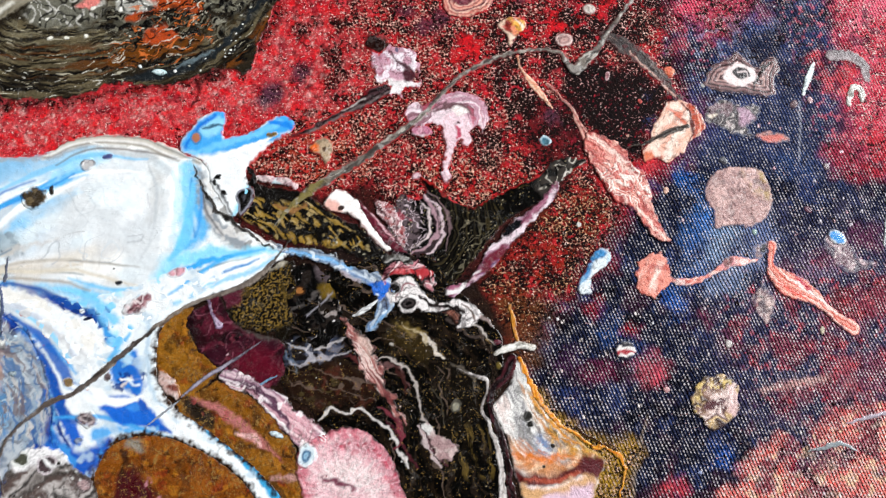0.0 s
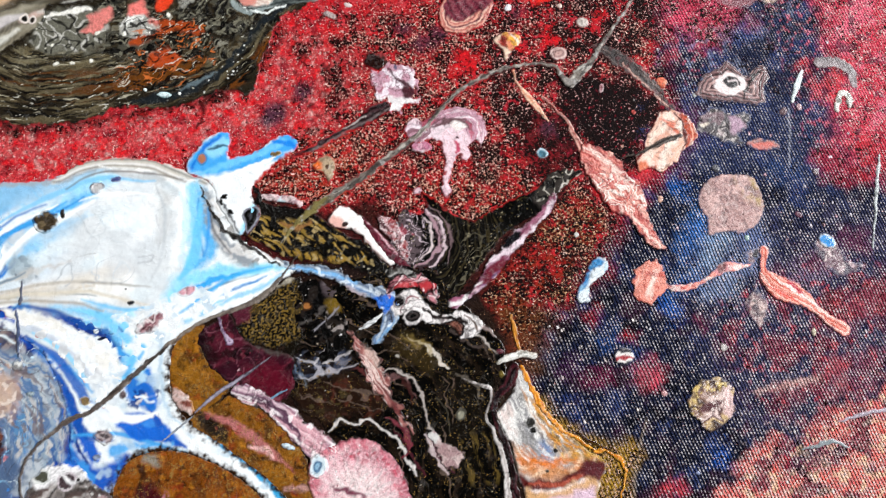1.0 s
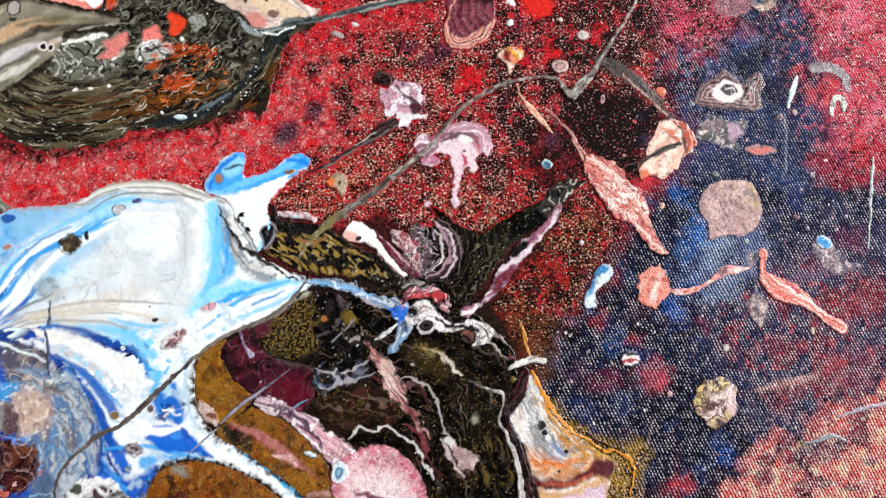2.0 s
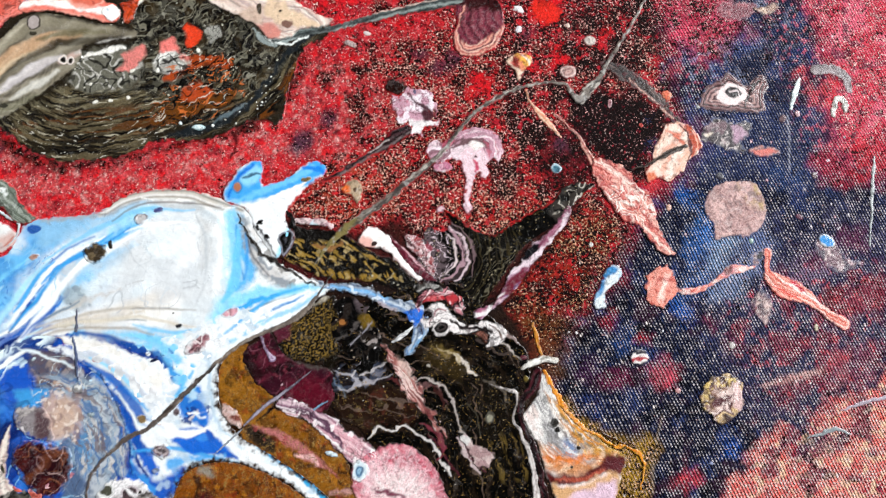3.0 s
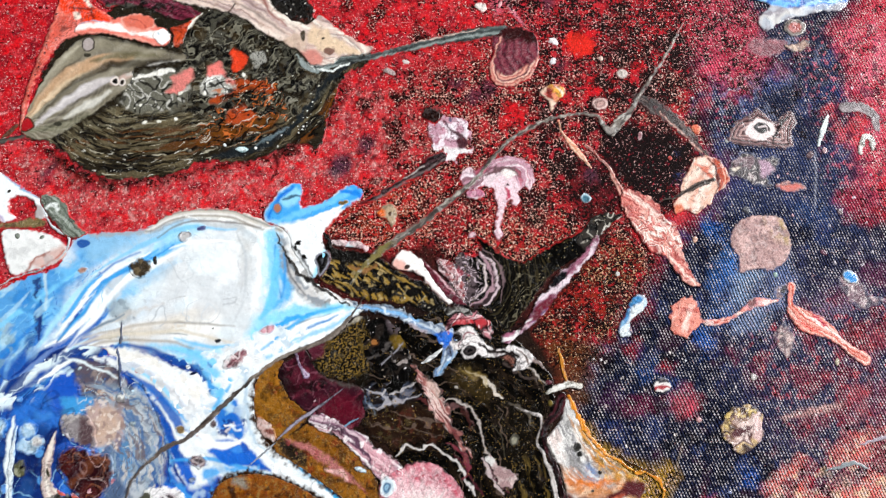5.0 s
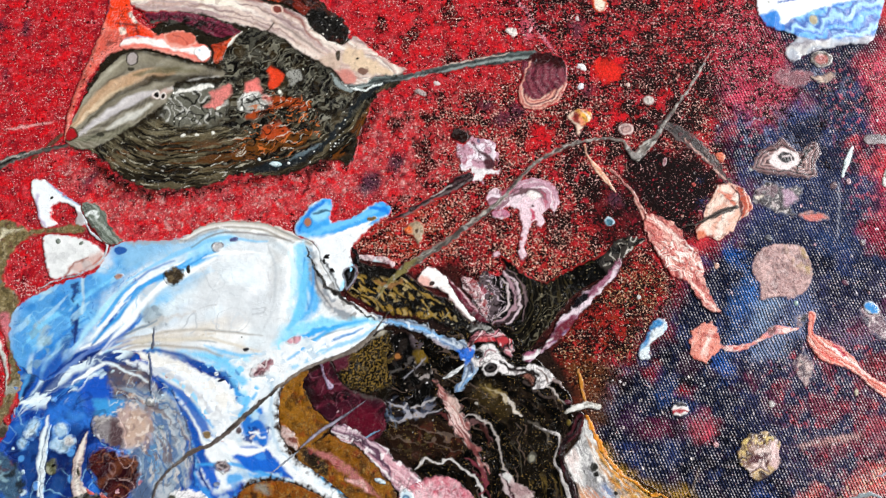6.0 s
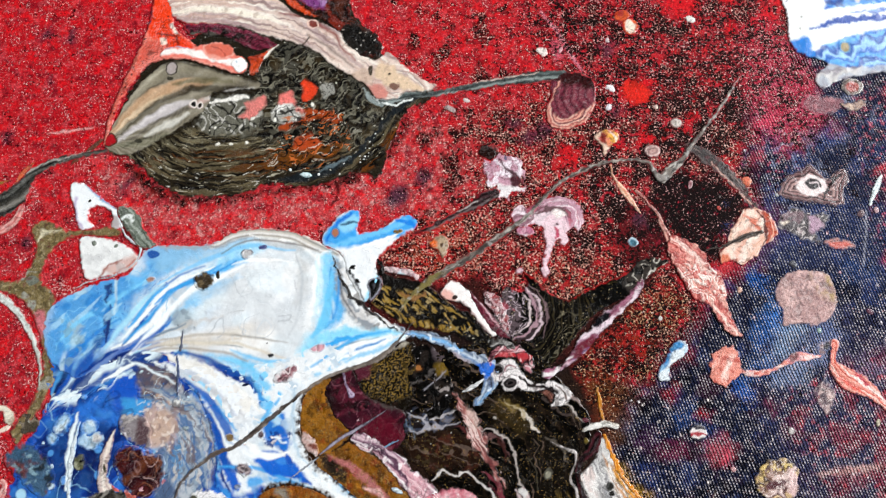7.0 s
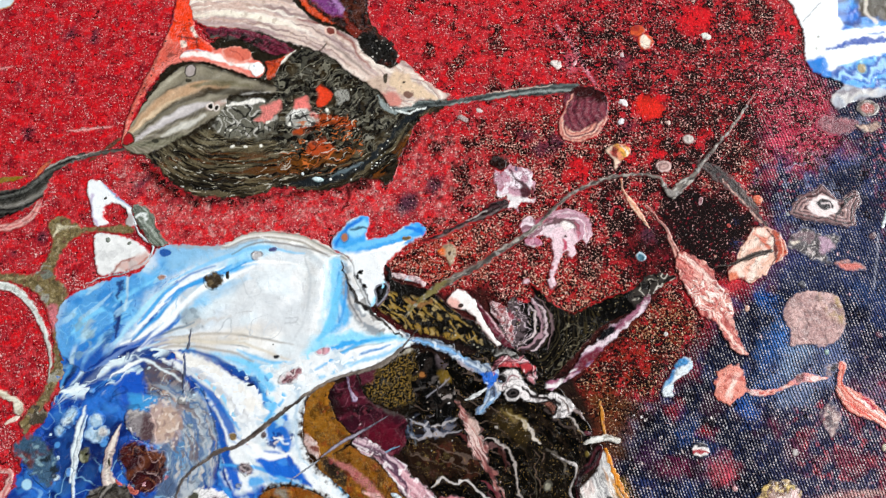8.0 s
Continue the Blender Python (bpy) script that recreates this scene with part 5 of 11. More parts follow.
p = Patch("salmon_band", [(-90.8, 104.6), (-87.5, 105.8), (-83.4, 105.8), (-80.0, 107.0), (-75.5, 107.9), (-71.8, 106.5), (-71.0, 104.5), (-68.5, 103.7), (-67.2, 101.4), (-68.1, 99.2), (-70.5, 98.6), (-73.3, 99.4), (-78.6, 100.7), (-84.0, 101.7), (-88.6, 101.8), (-91.6, 102.0)], "salmon and white band with a white drop at its end", GLOSS, 0.45, 0.45, 0.18, 0.2)
p.quiet = True
p.fill("#e87c6c").line([(-91.3, 103.3), (-87.3, 104.2), (-81.9, 103.9), (-77.3, 102.8), (-72.9, 102.1), (-69.5, 101.6)], [1.0, 1.8, 2.0, 1.6, 1.8, 2.6], "#f4ece6", 0.5, 0.4).line([(-87.8, 102.2), (-81.7, 101.5), (-75.5, 100.6), (-71.6, 99.2)], [0.4, 0.9, 0.9, 0.5], "#f0a090", 0.4, 0.3).blob([(-79.4, 106.3), (-75.4, 107.6), (-72.1, 106.4), (-72.5, 104.1), (-75.8, 103.2), (-78.6, 104.1)], "#d86c58", 0.5, 0.4, rim="#f0a898").line([(-77.6, 106.1), (-75.1, 105.6), (-74.0, 104.0)], 0.35, "#b04c40", 0.25, 0.3)
p.spot((-69.5, 101.4), 2.1, "#f6f4f0", None, 2.1, h=0.15).spot((-70.2, 101.9), 0.3, "#b8c4cc").line([(-90.8, 104.3), (-87.4, 105.5), (-83.6, 105.1)], 0.5, "#b0a4b8", 0.3, 0.3).edge("#a03c30", 0.2, 0.2, 0.5)
p.done()
stroke([(-67.0, 98.8), (-65.0, 102.7), (-62.9, 104.5), (-60.5, 107.5), (-59.4, 108.6)], [0.5, 1.0, 1.4, 1.0, 0.4], "#e8e4d8", "pale edge between orange and black", base=0.4, edge="#6c5c4c")
p = Patch("orange_pocket", [(-67.9, 104.0), (-63.8, 105.6), (-60.6, 108.5), (-61.9, 105.7), (-63.3, 103.6), (-64.5, 99.4), (-67.0, 98.8), (-66.8, 101.8)], "red-orange pocket beside the dark dome", GLOSS, 0.35, 0.4, 0.19, 0.2)
p.fill("#c2401e").marble(["#d8502a", "#8c2414", "#c84a20"], 60, 1.0, 1.2, 0.2, amt=0.7).done()
drop((-48.7, 71.3), 1.75, "#d8e8ea", "#8ab0b4", 0.75, -5, "pale blue-white drop", base=0.35)
drop((-53.0, 72.5), 0.5, "#e0e8e8", base=0.35)
drop((-45.4, 71.8), 0.5, "#f0f0ec", base=0.35)

p = Patch("grey_tail", [(-29.9, 93.9), (-23.8, 95.6), (-14.4, 97.2), (-5.1, 99.8), (4.2, 102.1), (12.9, 104.0), (20.0, 105.1)], "slate-grey trail of paint", GLOSS, 0.35, 0.1, width=[2.0, 2.2, 2.2, 2.6, 3.0, 4.0, 3.0], wob=0.3)
p.fill("#3c4444").along(["#2a3030", "#5c6664", "#3a4040", "#86908c"], [(-30.1, 95.3), (-14.6, 98.9), (4.1, 104.2), (19.9, 106.8)], 0.8, 0.6).edge("#1c1614", 0.25)
p.line([(-27.0, 96.2), (-14.6, 98.7), (1.0, 102.5), (12.8, 105.2)], [0.3, 0.5, 0.6, 0.3], "#c8b0a4", 0.2, 0.3)
p.done()
p = Patch("maroon_ear", [(16.9, 103.3), (21.6, 106.3), (26.7, 105.5), (29.4, 102.0), (29.3, 97.7), (27.3, 92.5), (23.2, 89.6), (19.0, 88.8), (16.1, 90.5), (15.5, 94.7), (16.9, 98.2)], "maroon ear-shaped drop with a pink rim", GLOSS, 0.45, 0.1)
p.fill("#6c2434").along(["#7c3040", "#5a1c2c", "#84404a"], [(17.7, 103.3), (17.4, 95.7), (20.8, 91.0)], 0.7, 0.8).blob([(16.9, 104.1), (23.1, 106.8), (29.7, 103.7), (29.2, 101.1), (25.0, 101.9), (20.2, 102.4)], "#3c1416", 0.8, 0.8).rings(["#6c2434", "#e0a08c", "#b86058", "#e8b8a4"], 0.45, 0.3, pts=[(14.1, 97.0), (17.5, 93.2), (20.7, 92.3), (26.9, 95.8), (30.7, 99.6), (29.4, 91.9), (22.5, 87.5), (14.7, 87.9)], sharp=1.0)
p.line([(18.9, 102.9), (17.2, 98.2), (15.8, 94.7)], 0.5, "#d89484", 0.25, 0.3)
p.done()

# trail running off from the shell's apex
p = Patch("grey_trail", [(-99.9, 75.2), (-106.5, 73.4), (-112.3, 71.7), (-117.2, 69.4), (-120.7, 66.3), (-123.2, 61.3), (-126.7, 58.3), (-131.2, 56.3), (-135.3, 54.3)], "black and grey trail of paint with a pink lip", GLOSS, 0.4, 0.1, width=[1.4, 1.8, 2.2, 2.8, 3.4, 5.5, 7, 8, 8], wob=0.4)
p.fill("#2c2b28").along(["#1c1b19", "#5a5a54", "#2c2c28", "#3c3a34", "#807c74"], [(-100.0, 76.0), (-112.4, 72.4), (-120.7, 67.4), (-126.9, 60.9), (-136.1, 57.7)], 0.9, 1.0, 0.12).line([(-106.6, 74.3), (-113.8, 71.7), (-118.1, 69.9), (-122.1, 67.0)], 0.5, "#a8a49c", 0.3, 0.4)
p.blob([(-136.1, 54.2), (-130.0, 53.9), (-125.9, 55.8), (-128.1, 52.2), (-135.3, 50.7)], "#120e0c", 0.5, 0.5)
p.done()
stroke([(-121.5, 59.9), (-122.2, 55.6), (-124.3, 52.3), (-128.4, 50.3), (-134.2, 49.3)], [1.0, 2.2, 2.6, 2.6, 2.6], "#c46a66", "pink lip of the grey trail", base=0.1, streak="#e0a49c", edge="#5c2420")
stroke([(-136.3, 62.1), (-130.5, 63.3), (-126.2, 64.7)], [2, 1.6, 0.5], "#8a6a1c", "ochre smear on crimson")
stroke([(-124.5, 63.9), (-122.5, 67.6), (-120.3, 70.4)], [0.6, 1.4, 0.4], "#c85a34", "rust smear on crimson")
stroke([(-110.5, 70.5), (-107.3, 73.6), (-103.9, 77.7)], [0.8, 1.6, 1.0], "#6a4030", "brown smear at the apex", base=0.05)

# ---- olive threads and white scraps ----
p = Patch("olive_web", [(-118.6, 51.3), (-117.1, 54.2), (-112.9, 54.5), (-109.2, 52.5), (-102.7, 53.4), (-96.6, 54.3), (-94.6, 52.0), (-98.1, 51.1), (-105.0, 50.9), (-109.2, 49.4), (-112.3, 45.7), (-113.4, 42.0), (-113.1, 38.4), (-109.5, 35.7), (-109.2, 31.3), (-109.7, 26.8), (-108.0, 19.7), (-105.5, 15.6), (-107.5, 9.7), (-109.9, 3.9), (-112.9, -1.9), (-115.2, 1.3), (-111.4, 8.0), (-110.0, 15.2), (-111.0, 22.3), (-113.9, 28.6), (-117.9, 33.4), (-124.5, 35.5), (-129.2, 35.3), (-129.8, 38.3), (-123.6, 38.3), (-119.3, 39.0), (-116.9, 43.1), (-116.6, 47.7)], "olive-gold web of thin grainy paint", SATIN, 0.3, 0.05, 0.19, 0.35)
p.bleed = 1.4
# grainy olive and gold; the cream blob is a painted highlight
p.fill("#7c6c46").mottle("#54482c", 0.7, 0.1, 0.35, 0.8).mottle("#a89872", 0.8, 0.15, 0.4, 0.75).mottle("#a8aca4", 0.2, 0.15, 0.4, 0.7, [(-119.4, 39.3), (-108.6, 37.3), (-104.8, 14.2), (-111.7, 2.3), (-112.9, 22.1)]).blob([(-114.1, 29.3), (-112.6, 30.6), (-110.6, 28.2), (-110.8, 24.9), (-112.5, 24.5)], "#d0747c", 0.8, 0.8).blob([(-116.0, 48.7), (-114.3, 50.8), (-110.3, 52.1), (-114.1, 51.7), (-115.5, 52.6), (-115.8, 51.1)], "#ded4b4", 0.5, 0.4).spot((-115.7, 38.7), 1.6, "#707468", None, 1.2).line([(-122.2, 38.4), (-119.0, 39.0), (-117.7, 39.7)], [0.5, 0.9, 0.4], "#dcd0c0", 0.3, 0.4).mottle("#6c3c34", 0.5, 0.3, 0.45, 0.6).edge("#4c3c28", 0.35, 0.3, 0.6)
p.done()
stroke([(-130.9, 34.4), (-124.2, 34.3), (-118.3, 30.4), (-113.6, 24.2), (-110.5, 17.3), (-109.7, 9.5)], [3.0, 2.6, 2.0, 1.6, 1.2, 0.6], "#c4c8c0", "pale grey rim of paint", base=0.15, streak="#e4e8e4", edge="#8a8a7c")
p = Patch("grey_green_fold", [(-97.4, 58.9), (-93.9, 59.9), (-91.1, 57.7), (-89.3, 54.4), (-87.7, 51.8), (-85.2, 49.9), (-87.7, 48.4), (-90.8, 49.3), (-93.2, 52.2), (-95.4, 54.8)], "grey-green fold of paint with white highlights painted in", GLOSS, 0.5, 0.2, 0.17, 0.25)
# the near-white line is a highlight painted on the fold
p.fill("#6a7266").filaments("#a4aca0", [(-97.8, 58.0), (-93.8, 52.4), (-89.7, 48.2)], 0.06, 1.2, 0.05, 0.3, 0.8).filaments("#3c4238", [(-97.8, 58.0), (-93.8, 52.4), (-89.7, 48.2)], 0.07, 1.1, 0.1, 0.3, 0.8).line([(-95.4, 56.3), (-94.0, 57.1), (-92.3, 56.0)], [0.4, 0.9, 0.4], "#e4e8e4", 0.3, 0.4).edge("#3a3c34", 0.25, 0.2, 0.7).done()
stroke([(-95.8, 55.0), (-94.0, 52.1), (-91.5, 49.9), (-89.6, 48.8), (-90.2, 45.4), (-92.7, 43.0), (-96.5, 40.8), (-102.1, 38.8), (-105.5, 36.7)], [0.5, 0.7, 0.7, 0.8, 0.6, 0.5, 0.4, 0.4, 0.3], "#e4e8ea", "pale outline round the rose scrap", base=0.35, edge="#a8b4bc")

p = Patch("white_scrap", [(-110.4, 64.9), (-106.1, 65.0), (-101.9, 62.0), (-97.1, 59.0), (-94.2, 58.3), (-92.3, 56.0), (-95.2, 53.5), (-98.0, 53.9), (-98.2, 57.0), (-101.1, 59.2), (-103.7, 58.6), (-104.1, 55.8), (-102.1, 53.5), (-105.9, 52.8), (-108.0, 57.3)], "white scrap of paint with a blue edge", SMOOTH, 0.4, 0.1, wob=0.25)
p.fill("#eceef0").line([(-105.8, 65.1), (-101.6, 61.8), (-96.7, 58.7)], [0.6, 1.2, 0.6], "#5a90c0", 0.4, 0.3).line([(-108.3, 61.2), (-107.3, 55.8), (-105.3, 52.9)], 0.8, "#b8a8c8", 0.5, 0.3).blob([(-96.0, 58.1), (-92.6, 57.8), (-91.3, 55.5), (-94.5, 54.7)], "#7c90a0", 0.5, 0.5)
p.blob([(-98.5, 56.9), (-96.4, 56.8), (-96.2, 54.1), (-98.0, 53.9)], "#b0a8a8", 0.5, 0.4)
p.done()
drop((-104.4, 60.5), 0.5, "#3c3c38", base=0.45)
p = Patch("white_scrap", [(-105.5, 50.4), (-100.0, 51.0), (-95.3, 50.1), (-90.9, 48.1), (-89.6, 45.8), (-90.9, 42.9), (-94.8, 41.3), (-98.8, 40.3), (-101.9, 39.4), (-103.9, 42.3)], "white and rose scrap of paint", SMOOTH, 0.45, 0.1, wob=0.25)
p.fill("#e6e6e4").blob([(-98.5, 42.8), (-93.8, 45.5), (-90.3, 46.9), (-90.1, 43.6), (-94.5, 41.3)], "#d0b0a8", 0.8, 0.6).line([(-98.8, 40.6), (-97.2, 43.7), (-93.7, 45.1)], 0.5, "#a06a60", 0.3, 0.4).line([(-95.8, 41.8), (-92.6, 43.3), (-90.5, 45.7)], 0.5, "#b87468", 0.3, 0.4).mottle("#b8b8b8", 0.25, 0.1, 0.4, 0.5)
p.edge("#8c98b0", 0.3, 0.2, 0.7)
p.done()
drop((-101.5, 49.4), 0.75, "#7c8478", "#4c5048", base=0.5)
drop((-95.9, 49.0), 0.62, "#6c7468", "#a0a49c", base=0.5)
p = Patch("white_scrap", [(-152.3, 119.8), (-140.4, 121.0), (-140.6, 114.2), (-144.1, 111.8), (-150.3, 110.8)], "white scrap with a yellowish rim", SMOOTH, 0.35, 0.05)
p.fill("#c8d4dc").edge("#b8ac80", 0.5)
p.done()

# ---- the deep blue pool ----
p = Patch("blue_pool", [(-108.2, 16.8), (-102.9, 23.0), (-90.2, 25.7), (-76.1, 19.7), (-65.7, 9.3), (-59.8, -1.3), (-59.4, -22.7), (-85.5, -31.4), (-115.9, -30.2), (-114.0, -16.9), (-112.1, -6.0), (-109.9, 0.4), (-107.2, 8.3)], "deep blue pool with pale cells", SMOOTH, 0.3, 0.05, 0.22, 0.8)
p.fill("#143690").marble(["#123088", "#1c4cb0", "#0d2064", "#2a66c8"], 60, 3.0, 1.2, 0.05).mottle("#3a78c8", 0.12, 0.2, 0.45, 0.6)
p.blob([(-99.5, 3.2), (-92.1, 2.9), (-88.0, -4.9), (-92.5, -12.3), (-98.5, -14.2), (-106.1, -8.9), (-106.8, 1.0)], "#101e58", 2, 2, 0.15, 0.7)
p.blob([(-89.4, 11.8), (-74.8, 11.2), (-69.5, 5.8), (-69.9, -3.2), (-74.0, -10.6), (-77.9, -7.9), (-76.2, -1.6), (-81.0, 7.5), (-88.6, 7.2)], "#5c84b4", 2, 2, 0.12, 0.9)
p.blob([(-86.3, 18.1), (-78.9, 17.9), (-74.9, 13.8), (-78.6, 10.0), (-85.0, 11.6)], "#6c5c60", 1.2, 1.2, 0.2, 0.9).marble(["#5c5058", "#94847c", "#4c4c60"], 20, 1, 2, 0.2, [(-86.3, 18.1), (-78.9, 17.9), (-74.2, 13.1), (-83.7, 10.9)], 0.8)
p.blob([(-91.6, 17.0), (-86.5, 16.8), (-85.6, 10.3), (-89.2, 7.2), (-92.6, 11.9)], "#1c50c0", 1, 1.4, 0.2, 0.9).blob([(-88.7, 9.8), (-81.8, 10.2), (-82.3, 6.9), (-87.9, 7.2)], "#3a88d0", 0.8, 0.8)
p.blob([(-80.3, 5.6), (-76.0, 8.0), (-74.5, 2.1), (-76.9, -1.0), (-80.1, -0.2)], "#c0a49a", 1.4, 1.2, 0.2, 0.95).mottle("#9c8078", 0.3, 0, 0.3, 0.8, [(-81.0, 8.2), (-74.0, 7.9), (-74.3, -1.7), (-80.6, -1.4)]).line([(-79.9, 11.4), (-78.0, 12.0), (-76.7, 10.0)], 1.4, "#b89884", 0.7, 0.6)
p.line([(-74.8, 12.5), (-71.6, 10.4), (-70.1, 4.5), (-68.6, -3.3), (-70.3, -9.5), (-72.6, -15.6)], [1.5, 3, 4, 5, 5, 4], "#b0b4bc", 1.4, 1.4).mottle("#6c7488", 0.25, 0, 0.3, 0.8, [(-75.5, 12.5), (-67.1, 9.6), (-65.2, -11.0), (-73.8, -15.5)], 1.5)
p.line([(-78.1, -2.8), (-75.9, -9.2), (-77.0, -15.4)], [3, 5, 5], "#4c5c80", 1.5, 1.2)
p.line([(-96.1, 17.9), (-91.0, 22.0), (-82.8, 24.9)], [1, 2.5, 2], "#1c3fa0", 0.6, 0.8).line([(-107.5, 9.7), (-100.7, 11.8), (-96.8, 13.8), (-93.3, 14.6)], [0.5, 1.2, 1, 0.4], "#d0e0ec", 0.4, 0.5).line([(-105.5, 14.2), (-100.3, 17.5), (-95.7, 23.7)], [1, 2.5, 2], "#4a88d0", 1.0, 1.0)
p.line([(-95.9, 13.3), (-92.1, 16.1), (-87.6, 19.4)], [0.4, 1.6, 0.6], "#e0ecf0", 0.4, 0.4).line([(-93.8, 17.4), (-89.9, 19.9), (-86.3, 22.0)], [0.6, 1.4, 0.8], "#c0dcea", 0.4, 0.5).line([(-96.8, 17.8), (-93.1, 21.3), (-89.2, 24.0)], [1, 1.6, 1], "#a8c4dc", 0.4, 0.6)
p.mottle("#cfe2ee", 0.45, 0.15, 0.3, 0.9, [(-98.6, 23.4), (-85.9, 26.1), (-85.1, 17.5), (-95.0, 12.3), (-99.4, 16.2)], octaves=2)
p.sprinkle(["#c8dcec"], 2.4, 0.12, 0.25, [(-80.7, -0.2), (-73.2, 2.1), (-71.4, -13.2), (-80.2, -12.7)])
p.lacing("#8cb8e0", 0.07, 3, 0.07, None, 0.6, 4, 0.3).lacing("#0c1a50", 0.07, 3, 0.12, None, 0.6, 4, 0.2).lacing("#c8d4dc", 0.1, 3, 0.07, [(-87.8, 18.2), (-68.5, 14.9), (-65.2, -11.0), (-77.7, -12.9), (-80.7, -0.2)], 0.7, 3, 0.2).lacing("#3c3c4c", 0.1, 3, 0.09, [(-81.5, 18.0), (-68.5, 14.9), (-65.2, -11.0), (-75.2, -13.0)], 0.6, 3, 0.1)
p.fan(["#14307c", "#c8dcec", "#1f50b4", "#10245c", "#4c90d8", "#1a3c94", "#e4eef2"], (-107.3, 5.5), 50, 0.9, 0.1, [(-108.3, 6.8), (-105.8, 15.6), (-96.9, 22.1), (-85.9, 26.1), (-82.3, 22.1), (-90.0, 16.3), (-99.0, 10.5)], 0.85, 1.6, 1.4)
p.sprinkle(["#7cacdc", "#4c84cc", "#a4c8e4"], 6.0, 0.3, 1.1, [(-107.9, 8.3), (-92.2, 12.5), (-88.1, -17.3), (-110.0, -19.2)]).sprinkle(["#c4d8ec", "#3c70c0"], 3.2, 0.1, 0.3)
GREY = [(-85.1, 11.8), (-79.4, 13.7), (-72.5, 11.5), (-67.4, 6.4), (-64.7, -1.7), (-65.5, -9.9), (-70.9, -11.8), (-75.9, -6.8), (-78.0, 1.2), (-78.5, 8.1)]
SWEEP = [(-87.0, 15.9), (-78.2, 15.0), (-70.2, 10.3), (-64.1, 1.1), (-61.9, -11.0)]
p.filaments("#8c9aae", SWEEP, 0.05, 0.6, -0.1, 0.25, 0.85, GREY, 1.0, 1.5).filaments("#c0bcb8", SWEEP, 0.06, 0.8, 0.1, 0.3, 0.8, GREY, 1.0, 1.5).filaments("#3c5c94", SWEEP, 0.06, 0.7, 0.05, 0.25, 0.8, GREY, 1.0, 2.0).filaments("#6c5c5a", SWEEP, 0.08, 0.9, 0.2, 0.35, 0.7, GREY, 1.0, 2.0)
p.blob([(-83.5, 5.6), (-80.7, 8.6), (-76.6, 7.6), (-75.0, 2.9), (-77.0, -0.3), (-81.0, -0.4)], "#c4a692", 1.0, 0.9, 0.25, 0.85).mottle("#8c7470", 0.5, 0.1, 0.35, 0.7, [(-84.2, 8.3), (-76.0, 9.1), (-74.4, -0.5), (-81.8, -1.2)]).mottle("#e4d4c8", 0.6, 0.2, 0.4, 0.7, [(-84.2, 8.3), (-76.0, 9.1), (-74.4, -0.5), (-81.8, -1.2)])
KNOT = [(-106.1, 9.9), (-98.7, 16.2), (-91.4, 24.1), (-81.9, 28.7), (-77.0, 25.5), (-84.6, 19.0), (-91.0, 14.1), (-100.0, 8.3)]
p.filaments("#10307c", [(-106.6, 5.6), (-96.7, 13.5), (-87.8, 20.1), (-77.0, 25.5)], 0.08, 0.7, -0.05, 0.2, 0.85, KNOT, 1.0, 1.5).filaments("#dce8f0", [(-106.6, 5.6), (-96.7, 13.5), (-87.8, 20.1), (-77.0, 25.5)], 0.12, 0.6, 0.16, 0.28, 0.95, KNOT, 1.0, 1.5, 0.03)
for pts, w, col in (([(-106.3, 9.5), (-103.2, 10.1), (-99.1, 11.1)], [0.4, 1.0, 0.3], "#e8f0f4"), ([(-94.5, 14.0), (-90.8, 16.9), (-87.6, 19.0)], [0.3, 1.2, 0.5], "#f0f4f4"), ([(-88.4, 19.8), (-83.8, 18.2), (-76.7, 15.1)], [0.3, 0.7, 0.3], "#dce4ea"), ([(-97.8, 17.7), (-95.2, 20.9), (-93.2, 22.2)], [0.4, 1.0, 0.4], "#c0dcee"), ([(-99.3, 6.2), (-100.0, 0.6), (-100.0, -4.9), (-99.3, -11.6)], [0.4, 0.9, 1.2, 0.8], "#e4ecf0")):
    p.line(pts, w, col, 0.3, 0.4, 0.3)
pool = p.done()
for c, rx, ry, a in (((-102.8, 3.4), 2.12, 3.25, -25), ((-104.6, -0.1), 1.75, 2.12, 0), ((-96.1, 3.0), 2.5, 2.75, 0), ((-95.3, -0.1), 3.5, 2.75, 0), ((-98.4, 10.3), 1, 0.75, 0)):
    q = Patch("paint_cell", oval(c, rx, ry, a), "pale blue cell in the blue pool", GLOSS, 0.2, 0.3, 0.25, 0.3, 0.3, under=pool)
    q.fill("#a4c4dc").mottle("#d4e4ea", 0.25, 0.0, 0.3, 0.8).edge("#4a88d0", 0.8, 0.5)
    q.done()
q = Patch("paint_cell", oval((-93.7, 0.5), 1.75, 1.75), "pale grey-violet cell", GLOSS, 0.2, 0.42, 0.25, 0.3, under=pool)
q.fill("#b0aeb4").mottle("#d4d0cc", 0.3, 0, 0.3).edge("#a4c0d4", 0.6, 0.5).done()
drop((-103.2, -11.3), 1.25, "#c0d4e0", "#2a50a0", None, 0, "pale cell in the blue pool", "paint_cell", 0.3, 0.2, mottled="#6c8cc0", under=pool)
drop((-103.7, -6.7), 0.62, "#c4dcec", "", None, 0, "pale cell in the blue pool", "paint_cell", 0.3, 0.2, under=pool)
drop((-100.4, -9.8), 1, "#5c90d0", "#9cc0e4", 1.38, 0, "pale cell in the blue pool", "paint_cell", 0.3, 0.2, under=pool)
q = Patch("paint_cell", oval((-97.4, -5.5), 1.88, 2.25, 20), "olive cell in the blue pool", GLOSS, 0.3, 0.3, 0.25, 0.35, under=pool)
q.fill("#5c5c40").mottle("#8c8c6c", 0.3, 0, 0.3).edge("#3a3c30", 0.4).spot((-96.7, -5.0), 0.5, "#1c1c14").done()
